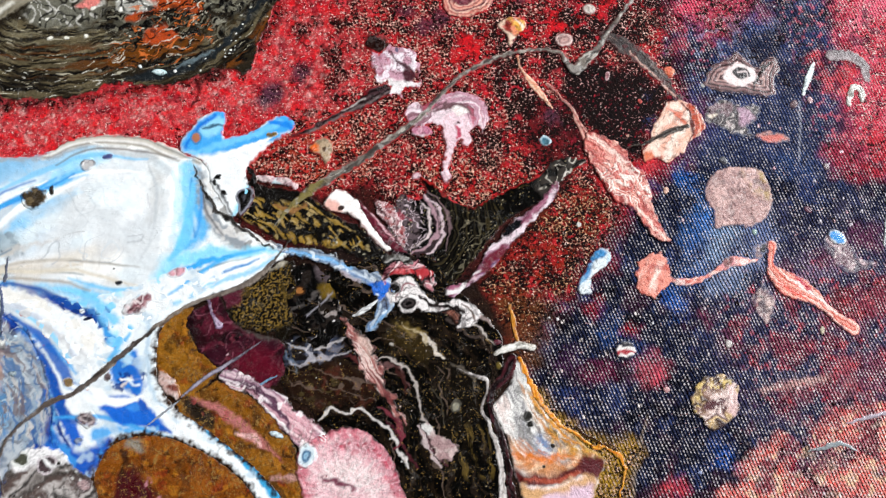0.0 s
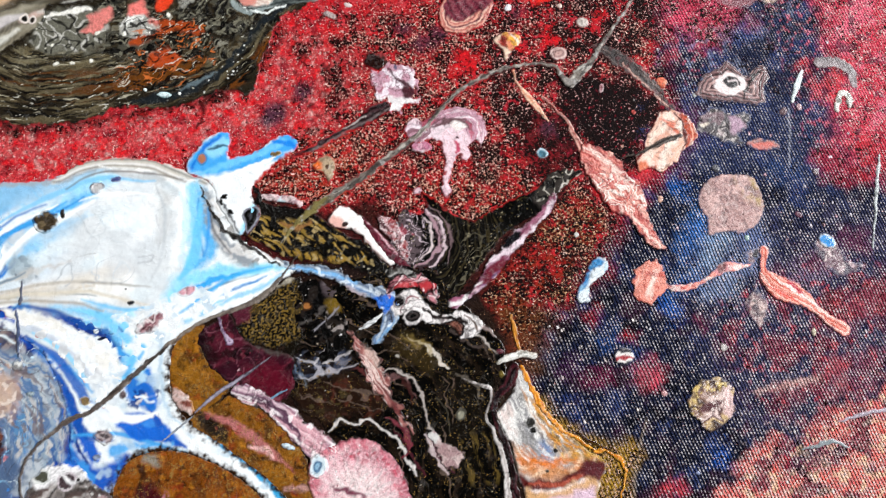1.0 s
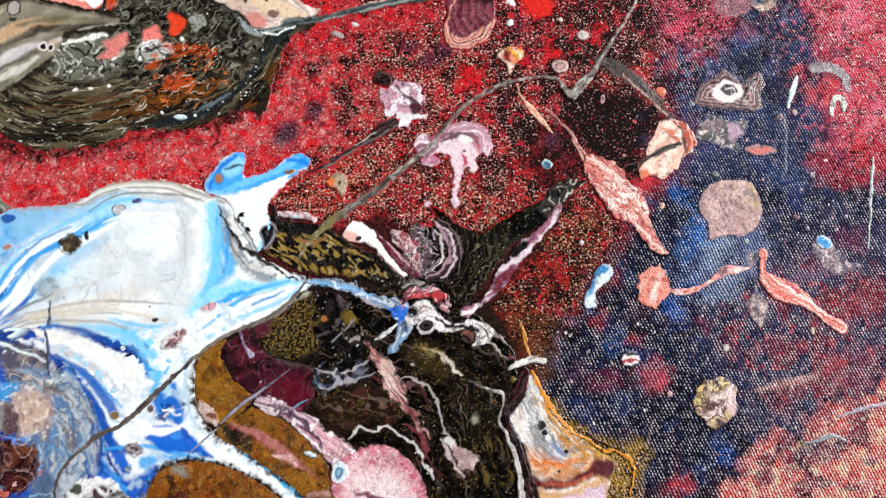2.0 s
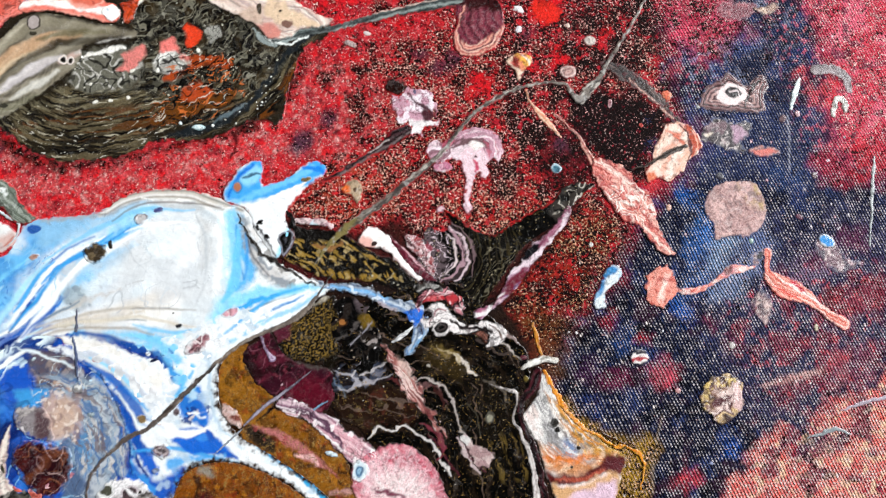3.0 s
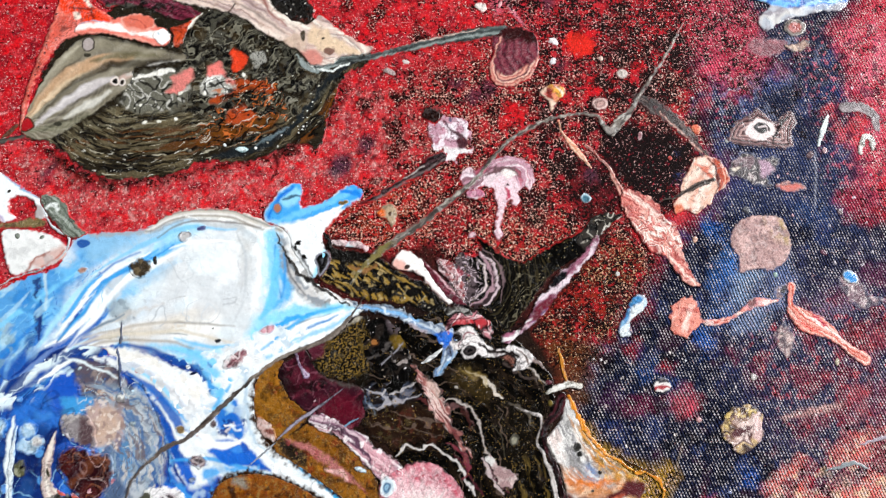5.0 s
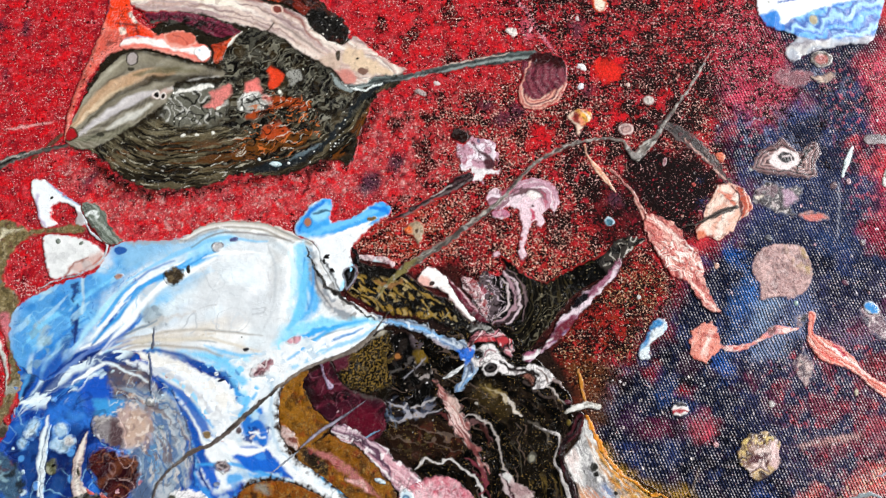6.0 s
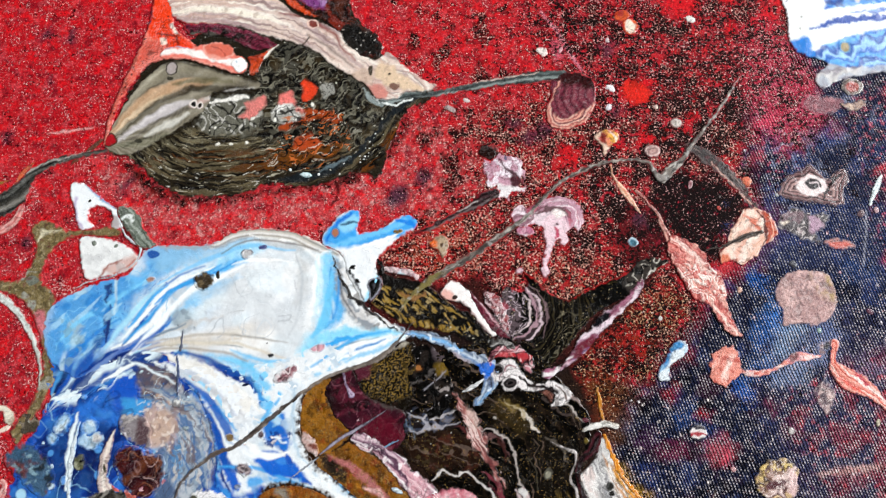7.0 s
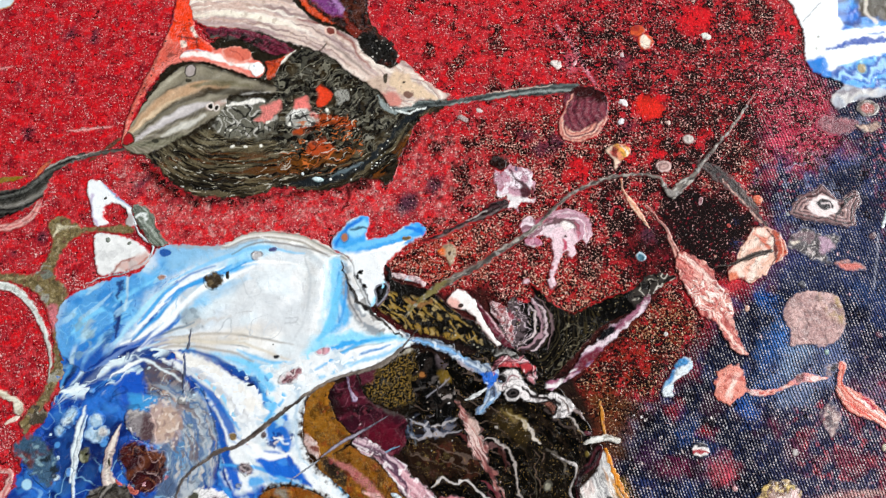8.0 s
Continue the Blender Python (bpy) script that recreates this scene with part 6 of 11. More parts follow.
q = Patch("paint_cell", oval((-75.4, 10.0), 1.38, 1.38), "grey cell in the blue pool", GLOSS, 0.3, 0.3, 0.25, 0.3, under=pool)
q.fill("#8c8a88").mottle("#dcdcd8", 0.5, 0.0, 0.3).edge("#5c5c5c", 0.3).done()
q = Patch("paint_cell", oval((-72.4, 4.1), 1, 0.62), "", GLOSS, 0.3, 0.3, 0.25, 0.25, under=pool)
q.fill("#c8d4d8").edge("#6c8088", 0.4).done()
stroke([(-98.5, 4.2), (-99.1, 0.0), (-99.2, -4.8), (-99.0, -10.2), (-97.7, -18.1)], [0.6, 1.2, 1.8, 1.2, 1.0], "#dce4e8", "white trail in the blue pool", base=0.25, edge="#88b4dc", under=pool)
stroke([(-89.7, 2.7), (-90.9, -2.0), (-91.4, -6.8), (-90.4, -10.8), (-87.2, -14.5), (-84.5, -17.6)], [0.8, 2.4, 2.6, 3.6, 3.6, 2.5], "#e8dcd0", "cream curve round the maroon lobe", base=0.3, streak="#c8b0a8", edge="#6a4a50", under=pool)
drop((-90.9, -6.5), 0.5, "#3c3c20", "", 1.25, 10, "olive cell in the cream curve", "paint_cell", 0.5, 0.2, under=pool)
q = Patch("grey_cell", [(-88.8, 6.6), (-84.8, 7.1), (-82.2, 5.7), (-80.5, 1.1), (-80.6, -1.4), (-84.4, -0.6), (-87.0, 0.8), (-89.0, 3.4)], "grey-violet cell with a white edge", GLOSS, 0.35, 0.3, 0.25, 0.3, under=pool)
q.fill("#8a8284").mottle("#b4aca8", 0.2, 0, 0.3).blob([(-84.1, 5.7), (-81.1, 4.3), (-80.7, -0.8), (-84.4, -0.2)], "#5a4448", 1, 0.8).line([(-88.9, 2.1), (-87.3, 2.0), (-86.3, -0.5), (-83.2, -1.3), (-77.5, -2.2)], 0.8, "#e8e0e0", 0.25, 0.3)
q.done()
q = Patch("maroon_lobe", [(-88.7, -2.3), (-86.3, -0.5), (-81.9, -1.6), (-77.4, -2.8), (-76.1, -6.1), (-76.8, -10.4), (-80.1, -14.0), (-83.9, -12.5), (-87.8, -8.0), (-89.2, -4.8)], "dark maroon lobe with rusty veins", GLOSS, 0.4, 0.3, 0.25, 0.4, under=pool)
q.fill("#3c141c").marble(["#34101a", "#54201e", "#2a0c14", "#6c3a24"], 30, 1.6, 1.4, 0.12, amt=0.8).lacing("#cca8a4", 0.09, 2, 0.05, None, 0.6, 2, 0.2).lacing("#a86848", 0.1, 3, 0.1, None, 0.6, 2, 0.2).edge("#c8a0a0", 0.25, 0.15, 0.8)
q.done()
p = Patch("black_swirl", [(-95.5, -15.3), (-90.6, -11.5), (-84.9, -11.9), (-82.5, -17.4), (-86.7, -25.0), (-95.1, -24.5)], "black and grey marbled swirl", GLOSS, 0.35, 0.4)
p.fill("#24201e").marble(["#161412", "#5a544c", "#24201c", "#8a847c"], 40, 0.8, 2.2, 0.18)
p.done()
stroke([(-85.8, -12.2), (-81.5, -10.4), (-79.1, -9.1), (-76.0, -8.6)], [1.4, 3, 2.5, 1.2], "#a05868", "pink and maroon streak", base=0.35, streak="#e0b0b4")
stroke([(-83.3, -12.9), (-87.0, -11.8), (-88.6, -10.6)], [2, 1.4, 0.6], "#c05a4c", "red streak under the maroon lobe", base=0.45)

# reds and creams at the far left
p = Patch("cream_fold", [(-127.2, 7.9), (-121.6, 8.7), (-117.0, 7.2), (-114.2, 4.6), (-114.5, 2.4), (-116.7, 2.6), (-118.0, 5.2), (-121.8, 6.3), (-126.6, 5.4)], "cream fold over crimson paint", GLOSS, 0.4, 0.1)
p.fill("#e0d8c4").mottle("#b8a890", 0.25, 0.1, 0.4).edge("#8c5a48", 0.3)
p.done()
stroke([(-118.4, 0.3), (-116.1, 1.7), (-115.2, 2.7)], [0.8, 1.4, 0.6], "#e8d0c0", "cream streak on crimson", base=0.05)
p = Patch("brown_crust", oval((-111.0, 3.1), 3, 2.75), "brown and grey crust of paint", DARK, 0.3, 0.1)
p.fill("#4c4438").mottle("#7c7060", 0.35, 0, 0.3).mottle("#2a2420", 0.3, 0.1, 0.3).done()
p = Patch("teal_mottle", [(-115.8, -4.9), (-111.0, -1.1), (-105.4, -4.0), (-102.3, -9.2), (-104.0, -14.7), (-108.6, -12.4), (-112.9, -8.8)], "mottled teal and rust paint", SATIN, 0.25, 0.28)
p.bleed = 2.6
p.fill("#3c5c78").mottle("#6c3a3c", 0.2, 0, 0.3).mottle("#88a8b4", 0.3, 0.1, 0.35).mottle("#22303c", 0.25, 0.1, 0.4).done()
stroke([(-117.4, -10.5), (-114.4, -11.6), (-114.9, -15.7), (-116.8, -19.8)], [1.5, 2, 2.5, 2], "#c87470", "pink streak on crimson", base=0.05, wob=0.6, streak="#e0b0a8")

# ---- the white and blue pour ----
p = Patch("white_wing", [(-109.6, 20.4), (-111.1, 30.3), (-106.7, 35.4), (-98.6, 39.4), (-92.4, 41.8), (-89.7, 46.4), (-87.0, 49.7), (-78.1, 50.2), (-70.7, 51.6), (-66.7, 54.4), (-60.1, 56.0), (-51.7, 55.9), (-44.6, 53.8), (-40.6, 52.0), (-34.2, 48.9), (-29.2, 41.8), (-31.5, 37.8), (-25.2, 34.4), (-18.1, 30.5), (-22.9, 26.4), (-28.3, 22.7), (-36.7, 19.3), (-44.1, 14.4), (-49.9, 9.6), (-57.2, 0.3), (-65.0, 9.4), (-75.8, 18.3), (-83.8, 22.2), (-94.6, 18.0), (-101.2, 14.6)],
          "white wing of poured paint with blue streaks", SMOOTH, 0.4, 0.1, 0.22, 0.35)
p.fill("#eceef0").mottle("#f6f6f4", 0.1, -0.1, 0.3).mottle("#d4d8dc", 0.14, 0.1, 0.45, 0.6)
p.marble(["#ecedee", "#dcdfe2", "#f4f4f2", "#d0d4da"], 20, 2.2, 1.2, 0.06, amt=0.6)
# cornflower blue near the far end
p.blob([(-108.9, 9.6), (-110.3, 32.6), (-99.0, 41.2), (-90.1, 43.6), (-85.8, 51.6), (-70.9, 52.3), (-73.2, 48.2), (-82.8, 42.7), (-87.7, 36.3), (-90.7, 28.6), (-93.7, 21.0), (-94.8, 10.9)], "#3f8cd6", 2.5, 1.8, 0.1, 0.95)
p.mottle("#6cb0ea", 0.12, 0.0, 0.35, 0.7, [(-108.3, 21.1), (-109.2, 32.7), (-98.7, 39.7), (-80.9, 49.0), (-70.7, 51.6), (-79.9, 43.0), (-87.4, 34.8), (-92.8, 24.0)]).mottle("#a0b4c4", 0.14, 0.15, 0.4, 0.8, [(-108.3, 21.1), (-109.2, 32.7), (-101.0, 36.5), (-100.0, 23.3)])
p.blob([(-85.6, 50.1), (-68.0, 53.4), (-60.3, 52.6), (-70.1, 47.0), (-81.4, 42.9), (-86.0, 44.0)], "#8cb4dc", 2, 1.5, 0.12, 0.8)
p.line([(-87.1, 50.0), (-79.5, 49.5), (-67.7, 51.5), (-62.0, 53.9)], [1, 1.6, 1.6, 1], "#9aa4b4", 0.6, 0.6).spot((-86.3, 47.3), 1.5, "#2450a0", None, 1.12)
p.fan(["#dfe6ec", "#8cc0ec", "#eef0f0", "#3c7ccc", "#d8e2ea", "#6ca8e0", "#f0f0ee"], (-99.2, 15.4), 46, 0.6, 0.07, [(-96.1, 17.9), (-90.7, 28.6), (-83.8, 39.6), (-72.8, 45.2), (-65.8, 38.3), (-73.1, 28.7), (-81.1, 23.6)], 0.75, 2.0)
p.fan(["#e8e8e6", "#c8ccd0", "#f0efec", "#d8cfc2", "#dfe4ea", "#b8c0cc"], (-96.1, 17.9), 60, 0.5, 0.07, [(-88.1, 22.2), (-76.3, 29.9), (-60.5, 32.9), (-49.5, 28.0), (-51.4, 20.6), (-66.0, 20.7), (-78.0, 22.5)], 0.7, 2.5)
p.line([(-95.2, 20.9), (-89.2, 28.0), (-84.4, 34.3), (-77.8, 39.5), (-69.6, 44.0), (-64.1, 47.3)], [2, 2.4, 2.4, 2.4, 2.5, 1.6], "#dfe6ec", 0.5, 0.6).line([(-95.6, 19.1), (-89.5, 25.7), (-85.9, 30.5), (-83.0, 35.2)], [1, 2, 1.6, 0.6], "#2450b4", 0.4, 0.6)
p.line([(-92.9, 20.3), (-88.1, 25.9), (-84.3, 29.9), (-81.2, 33.2)], [0.8, 2, 1.6, 0.6], "#f0f0ec", 0.3, 0.5).line([(-82.9, 34.5), (-79.3, 39.3), (-76.5, 40.3)], [0.5, 0.8, 0.4], "#2a62c0", 0.3, 0.4).line([(-90.4, 22.5), (-83.1, 27.1), (-78.1, 32.0)], [0.4, 0.8, 0.4], "#3a78cc", 0.3, 0.5)
p.line([(-78.8, 36.4), (-75.0, 40.5), (-69.6, 44.3), (-62.7, 47.7)], [1.4, 2.4, 3.2, 2.2], "#58a6e8", 1.2, 0.7).line([(-76.9, 33.6), (-70.3, 38.7), (-63.4, 42.3)], [1.0, 2.6, 1.0], "#6cb2ec", 1.2, 0.7).line([(-68.5, 46.4), (-64.4, 49.4), (-58.6, 51.2)], [2, 3.4, 2], "#9ccaf0", 1.5, 0.7)
p.line([(-95.2, 40.8), (-93.9, 36.4), (-94.0, 31.9)], [0.5, 0.7, 0.5], "#b0cce8", 0.3, 0.3).line([(-96.1, 38.5), (-95.8, 34.0), (-95.3, 29.6), (-94.8, 25.3)], [1.6, 1.2, 1.8, 1.0], "#1c2c68", 0.5, 0.9, amt=0.9)
p.blob([(-80.0, 39.2), (-77.2, 40.3), (-75.9, 36.6), (-77.6, 33.5), (-80.1, 35.5)], "#c0c8d4", 0.8, 0.6).blob([(-79.6, 32.6), (-75.3, 33.3), (-74.0, 29.4), (-78.3, 29.0)], "#8c949c", 1.2, 1, 0.3, 0.8).mottle("#5c6878", 0.4, 0.1, 0.3, 0.8, [(-80.1, 33.3), (-73.9, 33.8), (-73.4, 28.7), (-79.0, 28.5)])
# grey veil along the upper rim
p.along(["#a49c90", "#d8d4cc", "#8c8880", "#c8c0b4", "#e4e0dc"], [(-71.0, 53.1), (-65.3, 55.8), (-57.9, 56.8), (-50.3, 56.3), (-43.9, 53.8), (-37.5, 50.9)], 0.55, 0.5, 0.1, [(-71.3, 50.3), (-66.8, 55.3), (-59.5, 57.0), (-49.6, 56.7), (-42.3, 53.1), (-37.5, 50.9), (-40.3, 49.6), (-46.6, 51.1), (-52.8, 53.0), (-62.0, 53.3)], 0.95, 0.6)
p.line([(-62.0, 53.9), (-55.8, 52.7), (-51.4, 53.1), (-46.5, 50.8), (-44.1, 49.5), (-40.5, 51.1)], [0.3, 0.6, 0.7, 0.9, 0.7, 0.3], "#f4f2ee", 0.2, 0.3).line([(-60.4, 52.9), (-54.2, 51.6), (-49.6, 51.3), (-44.7, 47.9)], [0.8, 1.8, 2.2, 1], "#b8bcc0", 0.9, 0.6, amt=0.8)
p.line([(-47.6, 47.6), (-47.1, 41.6), (-47.7, 37.1)], [2.5, 3, 2], "#c4c4c2", 1.4, 0.8, amt=0.8)
p.line([(-41.0, 49.0), (-41.2, 42.2), (-40.2, 36.3), (-41.7, 30.2)], [3.2, 3.6, 3.4, 2.4], "#8cc6f0", 1.6, 0.8).line([(-39.3, 48.4), (-38.7, 40.9), (-36.8, 35.1), (-40.3, 31.1)], [1.8, 2.4, 3.0, 1.8], "#5aa6e6", 1.2, 0.7).line([(-38.4, 48.5), (-36.6, 41.1), (-33.3, 35.4), (-27.8, 31.5)], [1.6, 2.6, 3, 2.4], "#8c9098", 0.9, 0.7)
p.mottle("#d8d4d0", 0.3, 0.0, 0.3, 0.8, [(-39.5, 48.4), (-33.9, 45.9), (-30.0, 38.0), (-20.4, 31.5), (-24.6, 28.9), (-32.4, 32.6), (-36.9, 39.6)]).mottle("#6c6864", 0.35, 0.15, 0.35, 0.7, [(-38.2, 47.0), (-33.7, 44.4), (-29.1, 36.6), (-20.4, 30.7), (-27.8, 31.5)])
# blue and white along the near rim
p.line([(-45.8, 22.5), (-43.5, 27.1), (-35.0, 29.4), (-26.2, 30.2), (-19.6, 30.8)], [1, 3.6, 3.2, 2.0, 0.8], "#8ccaf0", 1.2, 0.8).line([(-43.8, 23.5), (-37.7, 27.4), (-30.5, 29.2)], [0.8, 1.4, 0.6], "#3a98e4", 0.4, 0.5).line([(-44.8, 19.8), (-37.2, 23.3), (-28.8, 26.7), (-23.1, 28.7)], [1, 1.8, 1.6, 0.8], "#f0f2f2", 0.5, 0.5)
p.line([(-42.4, 18.3), (-34.2, 22.9), (-25.8, 26.1), (-20.2, 29.6)], [0.6, 1.1, 1, 0.4], "#9cc4e8", 0.4, 0.4).line([(-37.2, 23.3), (-31.6, 26.0), (-24.6, 28.9)], 0.6, "#4c90d4", 0.3, 0.4)
p.line([(-84.1, 23.9), (-75.6, 25.9), (-66.8, 26.1), (-61.1, 26.9)], [0.4, 1.0, 0.8, 0.3], "#cfc4b4", 0.5, 0.5).line([(-85.2, 22.4), (-78.3, 24.5), (-69.5, 24.4)], [0.3, 0.8, 0.3], "#b0a490", 0.4, 0.5).line([(-83.0, 26.4), (-74.8, 30.1), (-66.3, 32.3)], [0.5, 1, 0.4], "#c8c0b4", 0.6, 0.6, amt=0.7)
p.line([(-80.8, 21.9), (-73.5, 22.1), (-65.7, 19.0), (-59.7, 17.2), (-56.1, 14.4), (-54.4, 11.0)], [0.4, 1.2, 1.8, 2.4, 1.8, 0.8], "#1c3f9c", 0.4, 0.5).line([(-76.6, 23.3), (-66.2, 21.8), (-58.6, 19.9), (-54.2, 14.6), (-52.9, 10.5)], [1.2, 2.4, 3.6, 4.2, 3], "#6cb2ea", 1.5, 0.8, amt=0.85)
p.line([(-84.2, 20.7), (-76.2, 20.5), (-66.8, 16.6), (-60.4, 12.6), (-53.8, 6.9)], [0.8, 2.2, 3.2, 3.2, 2.4], "#e9e6e0", 0.7, 0.6).line([(-80.2, 18.6), (-72.6, 16.5), (-64.7, 12.2), (-58.2, 7.2)], [0.5, 1.4, 1.4, 1], "#b8b8bc", 0.8, 0.6, amt=0.8)
p.line([(-50.5, 13.5), (-53.9, 7.6), (-51.4, 5.0)], [1.4, 2, 1.4], "#6cb4ec", 0.7, 0.5).blob(oval((-53.6, 20.7), 2, 1.12), "#b0d4f0", 1, 0.8)
p.line([(-52.4, 32.9), (-48.8, 33.7), (-50.0, 32.1), (-52.2, 31.9)], 0.35, "#6c6c78", 0.2, 0.3).line([(-65.0, 33.2), (-61.4, 34.0)], 0.3, "#a8a8a8", 0.2, 0.2).line([(-49.1, 42.9), (-47.9, 38.5), (-48.3, 34.8)], 0.3, "#c4c4c8", 0.2, 0.3).line([(-61.2, 42.5), (-59.6, 38.9), (-62.6, 37.1)], 0.3, "#c8ccd0", 0.2, 0.3)
p.lacing("#c8ced6", 0.06, 3, 0.05, [(-76.5, 40.3), (-67.3, 48.8), (-46.5, 50.8), (-40.0, 34.8), (-48.3, 19.4), (-63.1, 20.9), (-77.0, 25.5)], 0.7, 3, 0.3).lacing("#7cb4e4", 0.07, 4, 0.07, [(-108.0, 19.7), (-108.0, 34.3), (-90.4, 43.5), (-70.5, 50.0), (-59.9, 49.5), (-78.4, 34.2), (-89.7, 22.8)], 0.8, 4, 0.1).lacing("#1c58b8", 0.09, 4, 0.06, [(-108.0, 19.7), (-108.0, 34.3), (-90.2, 42.0), (-79.4, 40.1), (-89.7, 22.8)], 0.8, 4, 0.2)
p.fan(["#1c4cb0", "#dce8f0", "#2a62c4", "#14307c", "#8cbce8", "#1f50b4"], (-104.2, 7.9), 50, 0.9, 0.1, [(-108.2, 9.7), (-105.2, 19.9), (-97.4, 25.0), (-89.2, 28.0), (-83.7, 26.3), (-89.3, 20.7), (-95.5, 15.1), (-103.0, 8.7)], 0.7, 1.6, 1.4)
p.mottle("#d4e2ee", 0.1, 0.0, 0.35, 0.35, [(-79.9, 43.0), (-63.1, 50.8), (-43.5, 51.1), (-38.6, 34.9), (-51.6, 22.0), (-74.1, 25.7)], 3)
for pts, w, col in (([(-83.8, 39.6), (-73.0, 46.4), (-61.6, 50.9), (-49.5, 50.5)], [0.4, 1.2, 1.0, 0.3], "#7cb8ec"), ([(-65.4, 45.9), (-58.2, 47.8), (-50.6, 47.4)], [0.3, 0.9, 0.3], "#fafaf8"), ([(-49.4, 49.8), (-47.3, 43.1), (-47.4, 34.1), (-49.5, 28.0)], [0.3, 0.6, 0.7, 0.3], "#b0b4ba"), ([(-43.4, 49.6), (-43.9, 41.9), (-42.2, 34.6)], [0.3, 1.0, 0.4], "#fafaf8"), ([(-40.0, 46.8), (-39.7, 39.3), (-38.4, 33.5)], [0.3, 0.5, 0.3], "#2c7ccc"), ([(-37.0, 44.1), (-35.7, 38.2), (-32.5, 34.0)], [0.3, 0.5, 0.3], "#3c3c44"),
                    ([(-81.4, 25.3), (-70.0, 27.6), (-58.2, 27.5), (-49.3, 26.6)], [0.3, 0.5, 0.5, 0.2], "#8c8478"), ([(-84.0, 23.3), (-72.6, 25.6), (-60.7, 24.3)], [0.2, 0.5, 0.2], "#54606c"), ([(-42.7, 20.7), (-34.4, 24.8), (-24.6, 28.6)], [0.3, 0.7, 0.3], "#1c6cc0"), ([(-40.2, 24.5), (-33.2, 27.3), (-26.1, 29.3)], [0.2, 0.5, 0.2], "#54606c"), ([(-63.6, 23.8), (-54.5, 21.7), (-48.7, 22.3)], [0.3, 0.9, 0.3], "#6cb4ec"), ([(-60.3, 21.2), (-55.4, 18.1), (-52.6, 13.3)], [0.3, 0.6, 0.3], "#1c5cb4"),
                    ([(-89.5, 30.1), (-84.8, 36.5), (-79.6, 41.2), (-72.8, 45.2)], [0.3, 0.6, 0.6, 0.3], "#1f64c0"), ([(-68.8, 49.0), (-60.3, 52.6), (-51.3, 52.5), (-43.5, 50.8)], [0.2, 0.5, 0.5, 0.2], "#6c6460"), ([(-107.2, 22.6), (-102.5, 28.9), (-94.7, 34.1), (-87.0, 40.8)], [0.3, 1.2, 1.2, 0.3], "#7cc0f0"), ([(-104.9, 18.5), (-98.8, 24.9), (-92.4, 29.9)], [0.3, 1.0, 0.3], "#2c78d0")):
    p.line(pts, w, col, 0.4, 0.3, 0.12, 0.85)
p.blob([(-105.5, 11.1), (-101.1, 19.6), (-94.5, 22.3), (-87.8, 24.0), (-82.1, 25.9), (-84.8, 22.2), (-89.9, 18.6), (-94.8, 13.5)], "#1c4cac", 1.6, 1.8, 0.2, 0.75)
for pts, w, col in (([(-95.2, 13.2), (-90.3, 17.6), (-85.3, 21.0), (-81.8, 22.8)], [0.3, 1.4, 1.6, 0.5], "#eef2f2"), ([(-93.2, 22.5), (-87.8, 26.4), (-85.0, 30.0), (-83.0, 33.1), (-81.3, 35.1)], [0.4, 1.8, 2.2, 1.8, 0.5], "#f0f2f0"), ([(-104.3, 10.7), (-101.4, 11.3), (-97.7, 11.8)], [0.4, 1.0, 0.4], "#e4ecf0"), ([(-91.1, 23.8), (-87.6, 28.2), (-84.6, 31.1), (-83.0, 33.7)], [0.3, 0.7, 0.7, 0.3], "#142c80"),
                    ([(-96.3, 14.7), (-92.1, 19.6), (-88.3, 22.5)], [0.4, 1.3, 0.4], "#0f2468"), ([(-100.6, 15.7), (-95.6, 19.7), (-91.8, 22.4)], [0.4, 1.2, 0.5], "#143488"), ([(-91.4, 25.5), (-86.5, 31.4), (-82.2, 37.4), (-75.6, 42.0), (-70.2, 45.2)], [0.4, 1.0, 1.2, 1.0, 0.4], "#f0f4f4"), ([(-90.3, 28.1), (-86.1, 34.3), (-81.1, 39.6)], [0.4, 1.2, 0.4], "#4c9ce4"),
                    ([(-86.4, 24.3), (-81.1, 27.3), (-75.8, 30.1)], [0.3, 0.7, 0.3], "#7c8898"), ([(-84.0, 34.4), (-79.5, 38.6), (-72.7, 42.1), (-64.5, 46.6)], [0.3, 0.9, 0.9, 0.3], "#3f8cdc"), ([(-77.8, 36.1), (-73.9, 39.9), (-68.5, 42.3)], [0.4, 1.0, 0.4], "#f6f6f4"), ([(-95.2, 33.2), (-95.0, 28.2), (-94.7, 24.0)], [0.5, 0.9, 0.5], "#1c3070"), ([(-94.3, 39.8), (-93.9, 35.4), (-93.7, 31.1)], 0.35, "#b8ccdc"),
                    ([(-95.3, 17.7), (-97.8, 15.2), (-101.6, 12.6)], [0.3, 0.9, 0.3], "#c8dcec"), ([(-89.4, 20.0), (-86.8, 22.2), (-83.6, 24.1)], [0.3, 0.8, 0.3], "#a8ccec")):
    p.line(pts, w, col, 0.3, 0.35, 0.15)
